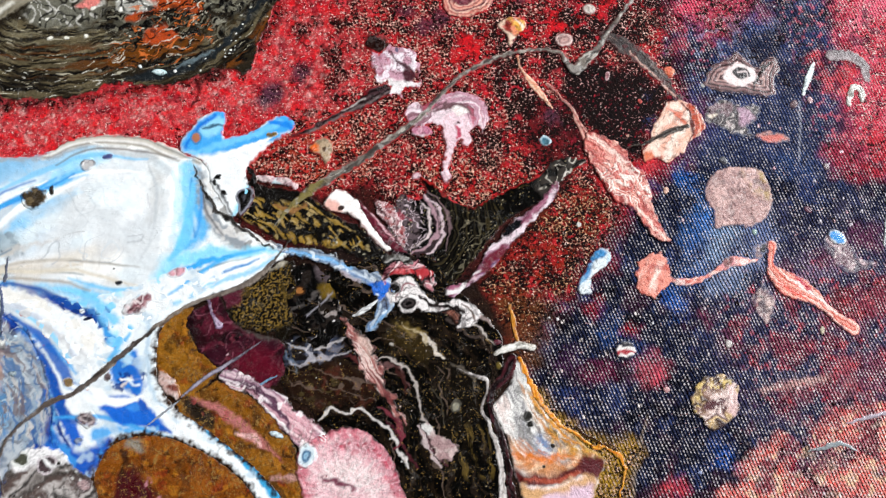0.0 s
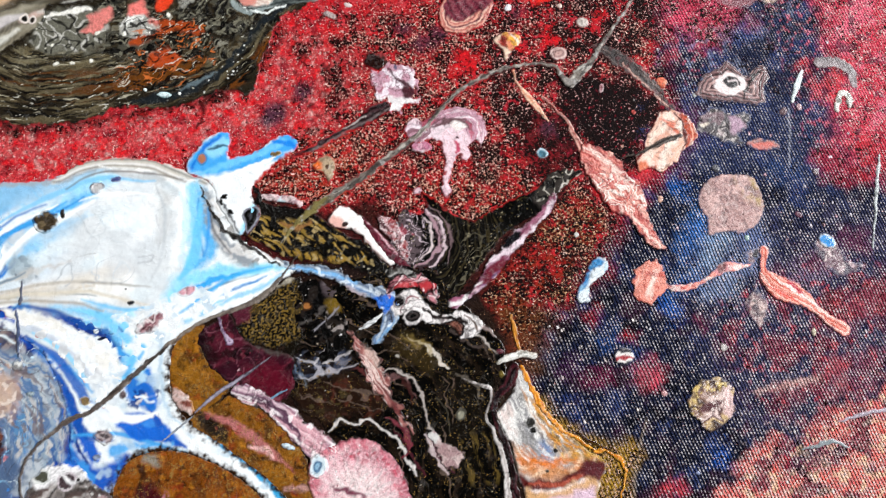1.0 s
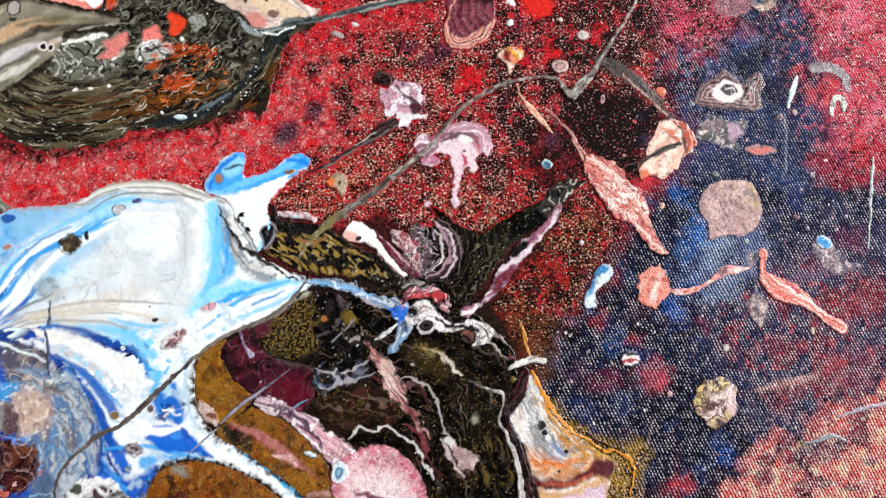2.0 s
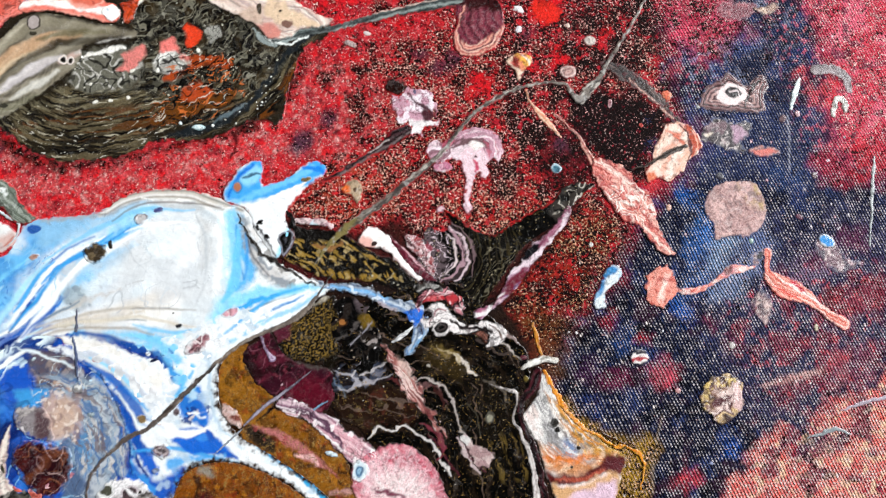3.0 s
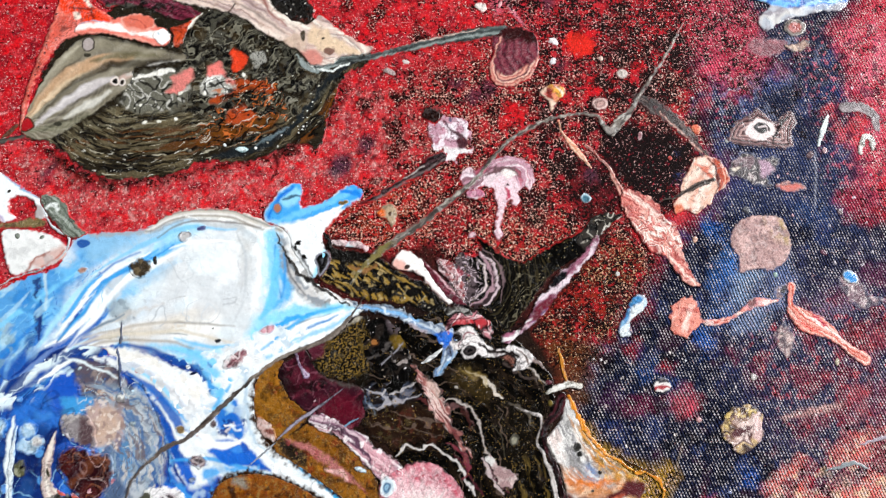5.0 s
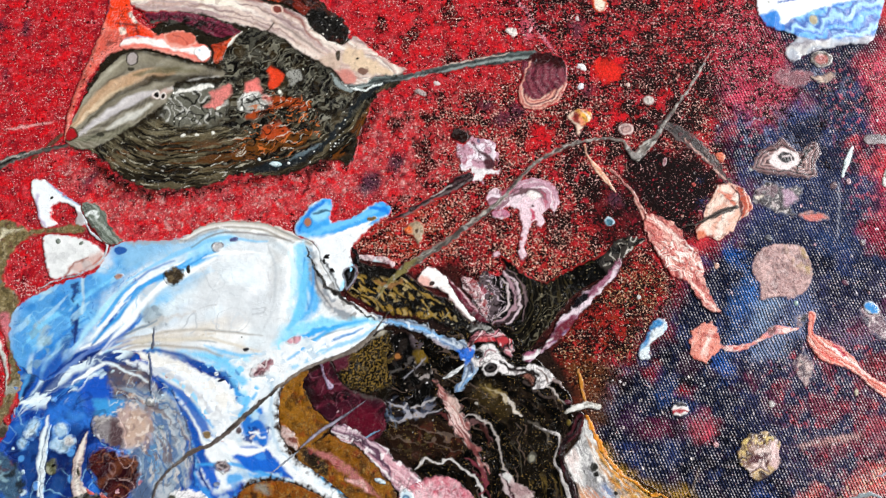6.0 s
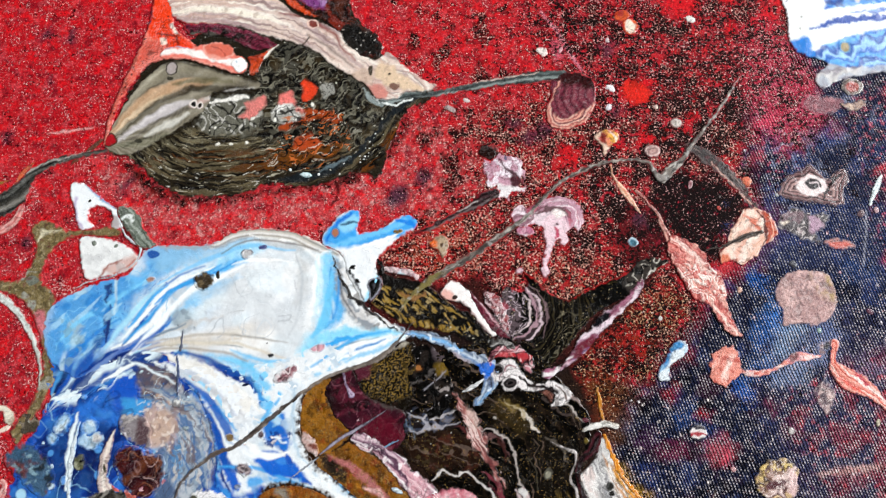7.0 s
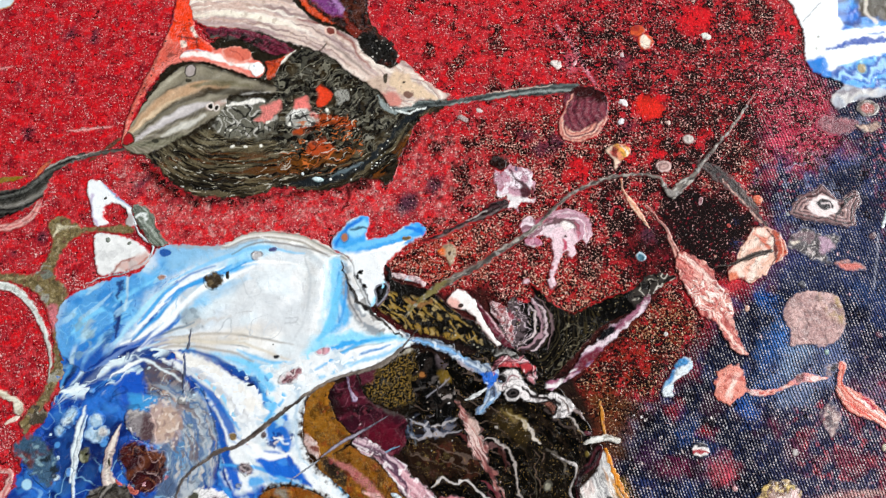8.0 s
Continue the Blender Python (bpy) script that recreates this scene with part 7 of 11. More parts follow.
# blue and warm mottles, and soft grey shading painted over the white interior
p.mottle("#2474c8", 0.16, 0.0, 0.35, 0.7, [(-110.2, 34.1), (-95.8, 40.0), (-84.6, 44.1), (-89.8, 31.6), (-95.2, 20.9), (-106.2, 21.3)], 2.5).mottle("#b4d4ec", 0.35, 0.15, 0.4, 0.6, [(-110.2, 34.1), (-95.8, 40.0), (-84.6, 44.1), (-89.8, 31.6), (-95.2, 20.9), (-106.2, 21.3)], 2.5, stretch=(50, 3)).mottle("#7c98ac", 0.3, 0.2, 0.4, 0.6, [(-109.5, 28.3), (-102.3, 27.5), (-97.5, 17.8), (-105.3, 17.0)], 2).mottle("#cdd0d4", 0.07, -0.15, 0.35, 0.75, [(-77.7, 29.8), (-69.1, 41.0), (-57.8, 45.1), (-45.8, 44.8), (-43.7, 28.6), (-48.5, 20.8), (-63.3, 22.4), (-75.3, 24.2)], 3).mottle("#d8cfc4", 0.09, 0.1, 0.4, 0.6, [(-82.3, 22.1), (-77.2, 26.9), (-64.2, 28.1), (-48.7, 22.3), (-60.0, 19.8)], 2).lacing("#a8acb4", 0.05, 2, 0.03, [(-72.1, 40.8), (-45.8, 44.8), (-43.7, 28.6), (-63.6, 23.8)], 0.6, 2, 0.1)
for pts, w, col in (([(-91.1, 18.4), (-86.7, 23.8), (-82.7, 29.0), (-80.0, 32.8), (-75.7, 37.4), (-69.3, 41.9), (-62.3, 45.6)], [0.4, 1.0, 1.8, 1.4, 1.2, 1.4, 0.6], "#f6f8f8"), ([(-90.7, 24.2), (-85.9, 30.2), (-81.6, 35.4), (-76.5, 40.3), (-68.4, 46.0)], [0.4, 1.0, 1.0, 1.0, 0.4], "#3a94e0"), ([(-88.1, 22.2), (-83.1, 27.1), (-79.7, 31.1)], [0.3, 0.8, 0.3], "#1c50b0"), ([(-94.7, 22.1), (-91.5, 28.5), (-87.4, 34.8), (-82.3, 39.8)], [0.4, 1.2, 1.2, 0.4], "#a8d4f0"),
                    ([(-86.5, 22.8), (-76.9, 24.9), (-66.8, 25.5), (-57.8, 24.6), (-48.7, 22.3)], [0.3, 0.9, 0.9, 0.7, 0.3], "#d4cab8"), ([(-86.9, 21.6), (-76.7, 23.4), (-66.4, 23.2), (-58.8, 21.3)], [0.3, 0.6, 0.6, 0.3], "#a89e90"), ([(-84.8, 24.3), (-74.3, 26.9), (-62.7, 28.0)], [0.3, 0.6, 0.3], "#c4bcb0"), ([(-39.8, 45.3), (-39.7, 39.3), (-40.4, 33.3), (-43.3, 28.0)], [0.6, 2.0, 2.4, 0.8], "#6cb8ec"), ([(-37.9, 44.3), (-37.5, 38.8), (-38.4, 33.5)], [0.3, 0.8, 0.4], "#2f88d8"), ([(-43.9, 48.0), (-42.4, 42.1), (-42.7, 34.6)], [0.6, 1.6, 0.6], "#cfe4f2"),
                    ([(-76.6, 22.9), (-69.8, 21.5), (-63.5, 18.7), (-58.8, 16.2), (-55.2, 12.5)], [0.4, 0.9, 1.2, 1.4, 0.6], "#1a4498"), ([(-66.2, 21.8), (-60.2, 20.5), (-54.8, 18.5), (-52.1, 14.8)], [0.4, 1.4, 1.8, 0.8], "#7cc0ee"), ([(-42.7, 20.7), (-37.4, 25.1), (-30.5, 29.2), (-23.3, 31.0)], [0.4, 1.0, 1.0, 0.4], "#3c9ce4"), ([(-44.6, 18.6), (-38.5, 22.5), (-31.7, 26.8), (-23.2, 29.9)], [0.4, 1.4, 1.4, 0.5], "#f4f6f6")):
    p.line(pts, w, col, 0.5, 0.3, 0.12, 0.9)
wing = p.done()

p = Patch("white_leg", [(-83.5, 20.1), (-65.6, 19.7), (-54.4, 21.4), (-39.7, 27.1), (-31.4, 26.0), (-33.5, 22.5), (-36.9, 19.8), (-41.4, 17.6), (-43.8, 13.1), (-44.3, 9.0), (-44.1, 4.9), (-42.4, 0.6), (-39.7, -2.8), (-35.1, -5.8), (-29.2, -10.0), (-22.7, -15.1), (-17.3, -20.7), (-13.7, -25.1), (-20.5, -25.0), (-24.1, -19.1), (-28.9, -14.6), (-34.8, -11.2), (-40.6, -8.9), (-46.2, -8.4), (-51.6, -10.2), (-54.2, -14.8), (-55.2, -18.2), (-59.1, -16.9), (-62.2, -13.1), (-64.0, -8.1), (-64.3, -3.1), (-66.5, 4.0), (-69.3, 10.0), (-74.0, 14.8)],
          "white and blue leg of poured paint", SMOOTH, 0.35, 0.15, 0.2, 0.15)
p.bleed = 2.6
p.fill("#e6e8ea").mottle("#d0d8e0", 0.12, 0.1, 0.4, 0.7)
p.blob([(-49.3, 16.0), (-42.4, 16.1), (-43.1, 9.0), (-43.6, 2.0), (-45.5, -0.3), (-48.6, 6.6)], "#dfe4ea", 0.8, 0.6)
p.blob([(-75.3, 11.1), (-69.8, 6.5), (-65.2, -0.3), (-61.6, -8.1), (-56.9, -11.5), (-52.9, -8.2), (-51.5, -10.4), (-56.4, -16.9), (-60.8, -15.8), (-67.2, -7.0), (-72.3, -0.3), (-77.4, 6.5)], "#1f4fb4", 1.0, 1.0, 0.2).mottle("#3f8ad8", 0.2, 0, 0.3, 0.8, [(-75.8, 11.1), (-68.7, 6.5), (-61.6, -8.1), (-52.9, -8.2), (-56.4, -16.9), (-67.2, -7.0), (-75.0, 4.2)])
p.line([(-74.7, 11.1), (-69.6, 5.4), (-65.6, -1.4), (-63.9, -7.0)], [1, 1.6, 1.8, 1.2], "#5ca4e4", 0.6, 0.5).line([(-71.1, 8.8), (-67.2, 3.1), (-63.7, -3.7), (-60.3, -10.3)], [0.4, 1.0, 1.2, 0.6], "#0f2a78", 0.4, 0.5)
p.line([(-75.0, 17.1), (-67.2, 13.8), (-60.6, 8.7), (-55.9, 3.3)], [2, 4, 4, 2.5], "#c2c8d4", 1.2, 0.8).fan(["#dfe2e6", "#b4bcc8", "#eceeee", "#a8bcd8"], (-81.6, 20.6), 80, 0.35, 0.08, [(-73.8, 17.7), (-58.0, 10.5), (-55.9, 0.0), (-61.7, 0.3), (-68.3, 8.3)], 0.6, 1.5)
p.line([(-85.4, 21.0), (-77.8, 21.5), (-69.9, 18.4), (-62.0, 14.1), (-54.8, 9.9)], [1, 2.2, 2.6, 2.2, 1.4], "#efeeea", 0.5, 0.5).line([(-74.6, 22.2), (-68.6, 19.6), (-62.1, 17.3), (-56.2, 15.5), (-53.8, 10.4)], [0.6, 1.1, 1.7, 1.4, 0.5], "#14307c", 0.35, 0.4).line([(-72.0, 22.1), (-63.4, 19.7), (-56.9, 18.2), (-53.5, 15.0)], [0.8, 1.8, 2.6, 2], "#7cbcec", 1.0, 0.6)
p.line([(-84.0, 18.6), (-77.6, 16.5), (-72.3, 12.4), (-66.8, 8.8)], [0.3, 0.5, 0.5, 0.3], "#5c6470", 0.25, 0.4).line([(-72.9, 11.8), (-66.9, 4.6), (-62.7, 0.1)], [0.4, 0.6, 0.4], "#74809a", 0.3, 0.4).line([(-69.7, 10.7), (-65.4, 4.3), (-61.8, -3.6), (-58.6, -9.4)], [1, 2.2, 2.4, 2], "#2458c0", 0.6, 0.6).line([(-71.2, 9.7), (-66.6, 2.8), (-63.4, -5.4)], [0.8, 1.8, 1.6], "#7cb4e8", 0.9, 0.6).line([(-68.1, 10.9), (-63.0, 3.2), (-60.1, -2.4)], [0.4, 0.8, 0.5], "#eef0f2", 0.4, 0.4)
p.line([(-78.6, 15.7), (-71.6, 12.9), (-64.3, 6.6), (-57.0, 0.9)], [1, 1.6, 1.6, 1], "#d4d8dc", 1.0, 0.7).line([(-69.3, 12.3), (-64.4, 8.3), (-60.1, 4.3)], [0.8, 1.2, 0.5], "#5c98d8", 0.5, 0.5)
p.blob([(-54.6, -0.9), (-47.9, -0.9), (-42.5, -5.4), (-40.1, -7.7), (-46.3, -6.5), (-52.0, -5.4), (-54.6, -3.1)], "#1c5ac4", 0.6, 0.5).mottle("#3a84e0", 0.25, 0, 0.3, 0.7, [(-54.6, -0.9), (-47.9, -0.9), (-40.7, -7.7), (-52.0, -5.4)]).line([(-48.6, 0.9), (-45.8, -2.6), (-44.1, -6.2), (-40.3, -7.6)], [0.5, 1.5, 1.2, 0.4], "#1a4cb0", 0.4, 0.3)
p.blob([(-53.1, 6.6), (-48.8, 9.0), (-46.7, 4.3), (-46.9, 0.3), (-50.9, 0.9), (-52.8, 3.1)], "#2a6cc8", 0.8, 0.7).mottle("#a8ccec", 0.3, 0.05, 0.4, 0.8, [(-53.8, 8.9), (-47.6, 9.0), (-46.7, 4.3), (-52.9, 4.3)]).mottle("#10307c", 0.4, 0.1, 0.25, 0.9, [(-53.0, 5.4), (-46.8, 5.5), (-46.9, 0.9), (-52.0, 0.9)])
p.line([(-58.2, 2.0), (-53.5, -0.9), (-50.7, -1.8), (-46.3, -0.3)], [1.2, 1.6, 1.4, 0.5], "#f0f0ee", 0.4, 0.4).line([(-54.8, 13.0), (-51.7, 10.1), (-49.7, 6.6)], [1, 2, 1.4], "#9cccf0", 0.7, 0.6).line([(-57.3, 16.0), (-54.7, 12.4), (-52.2, 9.5)], [0.8, 1.6, 1], "#3c88d4", 0.5, 0.5)
p.line([(-53.9, -14.8), (-51.0, -9.8), (-45.7, -8.0), (-40.0, -8.5)], [0.6, 1, 0.8, 0.4], "#b0d0f0", 0.4, 0.3).line([(-55.1, -8.2), (-50.7, -7.1), (-42.9, -7.3)], [2, 1.6, 0.6], "#5c9ce0", 0.6, 0.4).line([(-35.7, -5.8), (-29.2, -10.5), (-22.6, -16.2), (-16.6, -21.8)], [0.6, 2.2, 3.2, 3.4], "#3c98d4", 0.5, 0.4).line([(-37.4, -6.6), (-29.1, -12.3), (-23.0, -18.6), (-19.4, -23.4)], [2.4, 2.4, 2.4, 2.4], "#eceff2", 0.4, 0.4)
p.line([(-46.5, 16.1), (-46.2, 9.0), (-44.9, 0.9), (-40.9, -3.7)], [0.6, 1, 0.8, 0.4], "#b8c8dc", 0.5, 0.4).mottle("#b4c4d8", 0.2, 0.2, 0.4, 0.7)
p.line([(-51.1, 3.1), (-48.2, 2.9), (-47.2, 3.4)], 0.5, "#e8e8ec", 0.2, 0.3).line([(-50.9, 1.4), (-48.9, 3.7)], 0.4, "#c8c0c0", 0.2, 0.3)
# white bands with grey-lilac shading painted in, and blue edges
for pts, w, col in (([(-80.8, 21.8), (-73.0, 20.3), (-65.5, 15.5), (-59.2, 8.8), (-55.4, 3.4)], [0.8, 3.0, 4.0, 3.4, 1.5], "#eceef2"), ([(-79.2, 19.9), (-71.7, 17.2), (-64.8, 11.9), (-60.1, 6.9)], [0.4, 1.2, 1.4, 0.6], "#c4c8d6"), ([(-74.2, 16.0), (-67.9, 11.6), (-63.5, 6.2), (-60.1, 1.5), (-57.2, -0.2)], [0.5, 1.6, 1.8, 1.4, 0.6], "#1c54b4"), ([(-73.0, 17.0), (-66.1, 12.5), (-61.6, 7.1)], [0.4, 1.0, 0.5], "#8cc4ee"), ([(-69.7, 10.4), (-65.3, 5.3), (-62.8, -1.1), (-60.0, -5.0), (-55.3, -6.1)], [0.5, 1.2, 1.8, 1.6, 0.6], "#1748a4"), ([(-61.0, 1.9), (-56.6, -0.9), (-51.6, -2.1), (-47.6, -1.1)], [0.6, 1.8, 1.6, 0.5], "#f2f4f6"),
                    ([(-53.1, 8.4), (-51.0, 11.5), (-48.8, 14.6)], [0.4, 1.0, 0.5], "#f0f4f6"), ([(-54.4, 6.6), (-52.1, 9.6), (-50.3, 12.7)], [0.4, 1.2, 0.5], "#4ca0e4"), ([(-51.6, 4.5), (-48.8, 4.9), (-47.6, 2.3), (-48.5, 0.5)], [0.5, 1.6, 1.6, 0.6], "#1f60c4"), ([(-49.7, 3.3), (-48.8, 2.0), (-47.8, 2.2)], 0.5, "#e8eef4"), ([(-62.7, -4.8), (-55.3, -4.7), (-49.1, -5.8), (-43.5, -8.0)], [0.5, 1.0, 1.0, 0.5], "#3c90dc")):
    p.line(pts, w, col, 0.4, 0.3, 0.15, 0.9)
p.blob([(-54.1, -2.3), (-49.1, -3.5), (-45.3, -3.3), (-43.8, -5.6), (-47.9, -5.9), (-52.2, -5.3)], "#1c5cc8", 0.5, 0.4)
leg = p.done()

p = Patch("horned_tip", [(-43.0, 52.7), (-42.9, 55.5), (-40.7, 58.8), (-38.0, 61.6), (-34.3, 62.6), (-33.1, 60.5), (-33.8, 57.9), (-33.3, 56.4), (-27.7, 57.9), (-23.7, 61.1), (-20.2, 62.1), (-17.9, 60.1), (-18.9, 58.1), (-22.6, 55.6), (-24.8, 53.2), (-26.9, 50.5), (-28.2, 48.3), (-27.2, 44.7), (-28.0, 41.0), (-30.8, 37.9), (-33.4, 41.4), (-35.9, 45.4), (-37.0, 49.3), (-39.6, 51.2)],
          "blue and white pour shaped like a horned head", SMOOTH, 0.45, 0.3, 0.25, 0.25)
p.fill("#e8eaec").blob([(-42.5, 52.7), (-41.3, 57.5), (-35.8, 62.7), (-32.6, 61.5), (-33.3, 56.1), (-26.3, 59.0), (-20.5, 62.6), (-17.3, 60.1), (-21.5, 56.6), (-27.3, 54.2), (-34.7, 52.6)], "#3f96e4", 0.8, 0.6).blob([(-39.5, 58.0), (-35.7, 61.2), (-33.8, 60.6), (-34.1, 57.9), (-37.4, 56.3)], "#8cc4ee", 0.8, 0.5)
p.line([(-42.0, 53.1), (-39.5, 58.0), (-35.7, 61.5)], [0.6, 1, 0.6], "#1c6cd0", 0.4, 0.4).line([(-38.3, 58.1), (-35.4, 59.3), (-33.0, 58.3)], [0.4, 0.7, 0.4], "#3c5c78", 0.3, 0.3).line([(-40.7, 52.1), (-33.4, 54.8), (-26.1, 57.4), (-21.1, 60.7)], [0.6, 1.6, 1.4, 1.2], "#6cb4ec", 0.6, 0.5).line([(-23.4, 60.5), (-20.3, 59.9), (-18.9, 58.7)], [1.2, 1.6, 1], "#1f78dc", 0.4, 0.4)
p.spot((-39.6, 55.8), 0.88, "#a86c50", "#3c78b8", 1.12).line([(-30.8, 37.9), (-28.7, 41.9), (-27.5, 45.0)], [0.4, 1.4, 1], "#8cc8f0", 0.6, 0.3).line([(-34.6, 52.0), (-27.3, 54.2), (-23.0, 56.5)], [0.4, 1.2, 0.4], "#f4f4f2", 0.3, 0.3)
p.line([(-38.6, 49.7), (-33.6, 43.6), (-30.8, 38.6)], 0.5, "#4c4c50", 0.3, 0.4)
horn = p.done()
drop((-23.1, 57.4), 1.38, "#6c5020", "#c8b890", 0.75, 10, "ochre drop on the blue horn", "paint_cell", 0.7, 0.25, under=horn)
for c, rx, ry in (((-34.3, 46.8), 1, 0.62), ((-32.7, 43.4), 0.75, 0.88), ((-34.8, 45.8), 0.38, 0.88)):
    drop(c, rx, "#1c1a18", "", ry, 20, "black fleck on the white head", "paint_cell", 0.72, 0.15, 0.35, under=horn)
stroke([(-39.8, 49.6), (-37.3, 44.4), (-34.1, 39.5), (-31.1, 37.4), (-26.3, 34.0), (-21.6, 30.9)], [0.4, 0.8, 0.9, 1.2, 0.9, 0.6], "#1c1816", "black crack along the white paint", base=0.55, thick=0.1, wob=0.6, streak="#4c4844")
p = Patch("dark_loop", [(-30.0, 40.5), (-30.6, 42.9), (-29.0, 44.8), (-26.6, 45.1), (-26.1, 42.7), (-27.5, 39.6), (-29.1, 37.9)], "black drop ringed with grey", GLOSS, 0.35, 0.45, 0.22, 0.2)
p.fill("#12100f").rings(["#3c3c44", "#8c8c98", "#12100f", "#12100f"], 0.5, 0.2).done()
drop((-72.1, 41.2), 3.12, "#3f3426", "#2a2018", 2.62, 10, "round brown-black cell in the white paint", "paint_cell", 0.4, 0.3, 0.35, mottled="#6c5c44", under=wing)
drop((-68.8, 42.9), 0.75, "#2c241c", "", 1.25, 0, "", "paint_cell", 0.4, 0.3, 0.2, under=wing)
drop((-53.2, 23.0), 1, "#23242c", "#101014", 0.75, -10, "small black cell in the white paint", "paint_cell", 0.42, 0.2, under=wing)
drop((-54.5, 26.2), 0.38, "#3c3c3c", "", None, 0, "", "paint_cell", 0.42, 0.15, under=wing)
for c, rx, ry, col, rim, lab in (((-62.1, 49.0), 1.88, 1.75, "#b8b4b4", "#6c6468", "grey and white cell"), ((-58.0, 50.9), 1.38, 0.75, "#4c5488", "#8890b4", "violet-blue cell"), ((-85.8, 40.7), 1.25, 1, "#b08474", "#e4d8d0", "rusty cell in the blue"),
                                 ((-41.5, 25.5), 2.38, 1.25, "#d49aa4", "#b4c4dc", "pink cell in the white paint"), ((-60.1, 16.8), 0.75, 0.75, "#eef0f2", "#c0d4e4", "white dot on the navy streak"), ((-58.9, 15.4), 1.12, 0.5, "#141c3c", "#2c4480", "navy fleck")):
    drop(c, rx, col, rim, ry, 20, lab, "paint_cell", 0.42, 0.2, mottled="#e8e4e4" if rx > 1.4 else "", under=wing)
q = Patch("paint_cell", oval((-48.8, 18.7), 3.75, 1.88, 35), "mauve and white veined cell", GLOSS, 0.3, 0.42, 0.22, 0.4, under=wing)
q.fill("#8c5a60").marble(["#7c4450", "#e4d0d0", "#5c3038", "#b08488"], 35, 0.8, 2.0, 0.25).edge("#4c2c34", 0.25).done()
for c, rx, ry, col, rim, lab in (((-61.4, 2.3), 1.38, 1.12, "#7c6440", "#c8b894", "ochre cell in the white paint"), ((-53.7, 3.6), 1, 1.12, "#6c5c60", "#c0b8bc", "grey cell in the blue paint"), ((-58.2, -9.2), 1, 0.75, "#8c98b0", "#3c5490", "grey-blue cell")):
    drop(c, rx, col, rim, ry, 15, lab, "paint_cell", 0.42, 0.2, under=leg)
q = Patch("paint_cell", oval((-57.0, -5.0), 2.38, 1.75, -10), "mauve-grey curled cell", GLOSS, 0.3, 0.42, 0.22, 0.3, under=leg)
q.fill("#8c7c7c").rings(["#c8bcb8", "#6c5458", "#a89898", "#4c4044"], 0.5, 0.5, 0.3).done()
p = Patch("grey_marble", [(-70.8, -13.0), (-66.8, -10.3), (-61.3, -10.9), (-57.7, -14.7), (-54.8, -16.9), (-53.3, -21.3), (-54.2, -28.7), (-66.9, -28.4), (-71.9, -22.1)], "grey and brown marbled corner with white lobes", GLOSS, 0.35, 0.3)
p.fill("#6c6460").marble(["#4c4440", "#8c8480", "#3c3634", "#b4aca8", "#5c4c48"], 30, 1.0, 2.4, 0.14).blob([(-71.0, -11.4), (-66.9, -9.7), (-61.3, -10.9), (-58.9, -13.1), (-63.2, -13.6), (-66.4, -14.1), (-69.5, -15.2)], "#ece8e8", 0.6, 0.6).spot((-68.9, -12.7), 1.5, "#4c4c40", "#dcdcd8", 1.12).spot((-63.9, -13.8), 1.75, "#4c3c40", "#c8bcc0", 1.5).spot((-56.5, -17.8), 1.12, "#a88c8c", "#5c4c4c")
p.line([(-65.5, -12.5), (-62.1, -14.2), (-60.0, -13.1)], 0.6, "#f0ecec", 0.25, 0.3).sprinkle(["#c8c4c0", "#2c2624"], 1.6, 0.3, 0.3)
p.done()

# ---- the dark, gold-dusted middle ----
p = Patch("black_mass", [(-7.2, 27.7), (2.7, 29.8), (12.7, 30.6), (17.8, 24.3), (25.3, 16.9), (29.0, 11.9), (28.9, 2.1), (26.9, -2.7), (28.7, -10.9), (30.3, -19.0), (31.4, -28.1), (6.0, -29.8), (6.4, -17.6), (3.4, -11.9), (-1.5, -7.9), (-8.5, -7.2), (-13.4, -2.6), (-18.2, 0.9), (-18.6, 9.2), (-16.5, 16.4), (-14.4, 23.8)],
          "black and umber mass dusted with gold", DUST, 0.35, 0.05, 0.19, 0.4)
FLOW = [(-9.5, 28.5), (2.9, 23.3), (15.5, 19.4), (25.0, 11.4), (27.9, 0.3), (30.3, -17.1)]
p.fill("#0d0a08").filaments("#241a11", FLOW, 0.05, 0.35, 0.0, 0.3, 0.9, None, 1, 2.5).filaments("#050404", FLOW, 0.06, 0.5, 0.0, 0.2, 0.9, None, 1, 3.0)
p.blob([(-15.5, 4.8), (-10.1, 6.6), (-3.9, 5.4), (1.4, 1.5), (-0.1, -2.2), (-4.2, -2.6), (-8.9, -3.1), (-14.4, -4.5), (-17.0, 0.9)], "#2c1a12", 1.6, 1.5, 0.2, 0.9).mottle("#57291f", 0.35, 0.1, 0.35, 0.6, [(-10.1, 6.6), (1.5, 2.1), (-0.7, -2.4), (-10.3, -2.7), (-12.9, 2.1)], 1.5).mottle("#4c4024", 0.6, 0.15, 0.35, 0.7, [(-16.9, 4.9), (-8.7, 5.9), (-6.2, -2.2), (-14.4, -4.5)], 1.5)
p.blob([(4.1, 16.3), (9.6, 14.7), (13.6, 10.2), (12.0, 6.4), (6.8, 8.0), (3.9, 12.2)], "#3a2d16", 1.8, 1.5, 0.2, 0.8).line([(5.4, 14.9), (9.3, 13.6), (12.3, 11.6)], [0.6, 2.0, 0.5], "#86703c", 0.8, 0.7, amt=0.8).blob([(12.1, 7.8), (20.5, 6.1), (23.5, -2.2), (20.7, -15.3), (15.2, -15.1), (14.5, -1.8)], "#1d1710", 2.0, 1.5, 0.2, 0.8)
STEM = [(15.3, -12.4), (19.7, -7.4), (24.6, -7.6), (26.9, -17.0), (16.5, -16.4)]
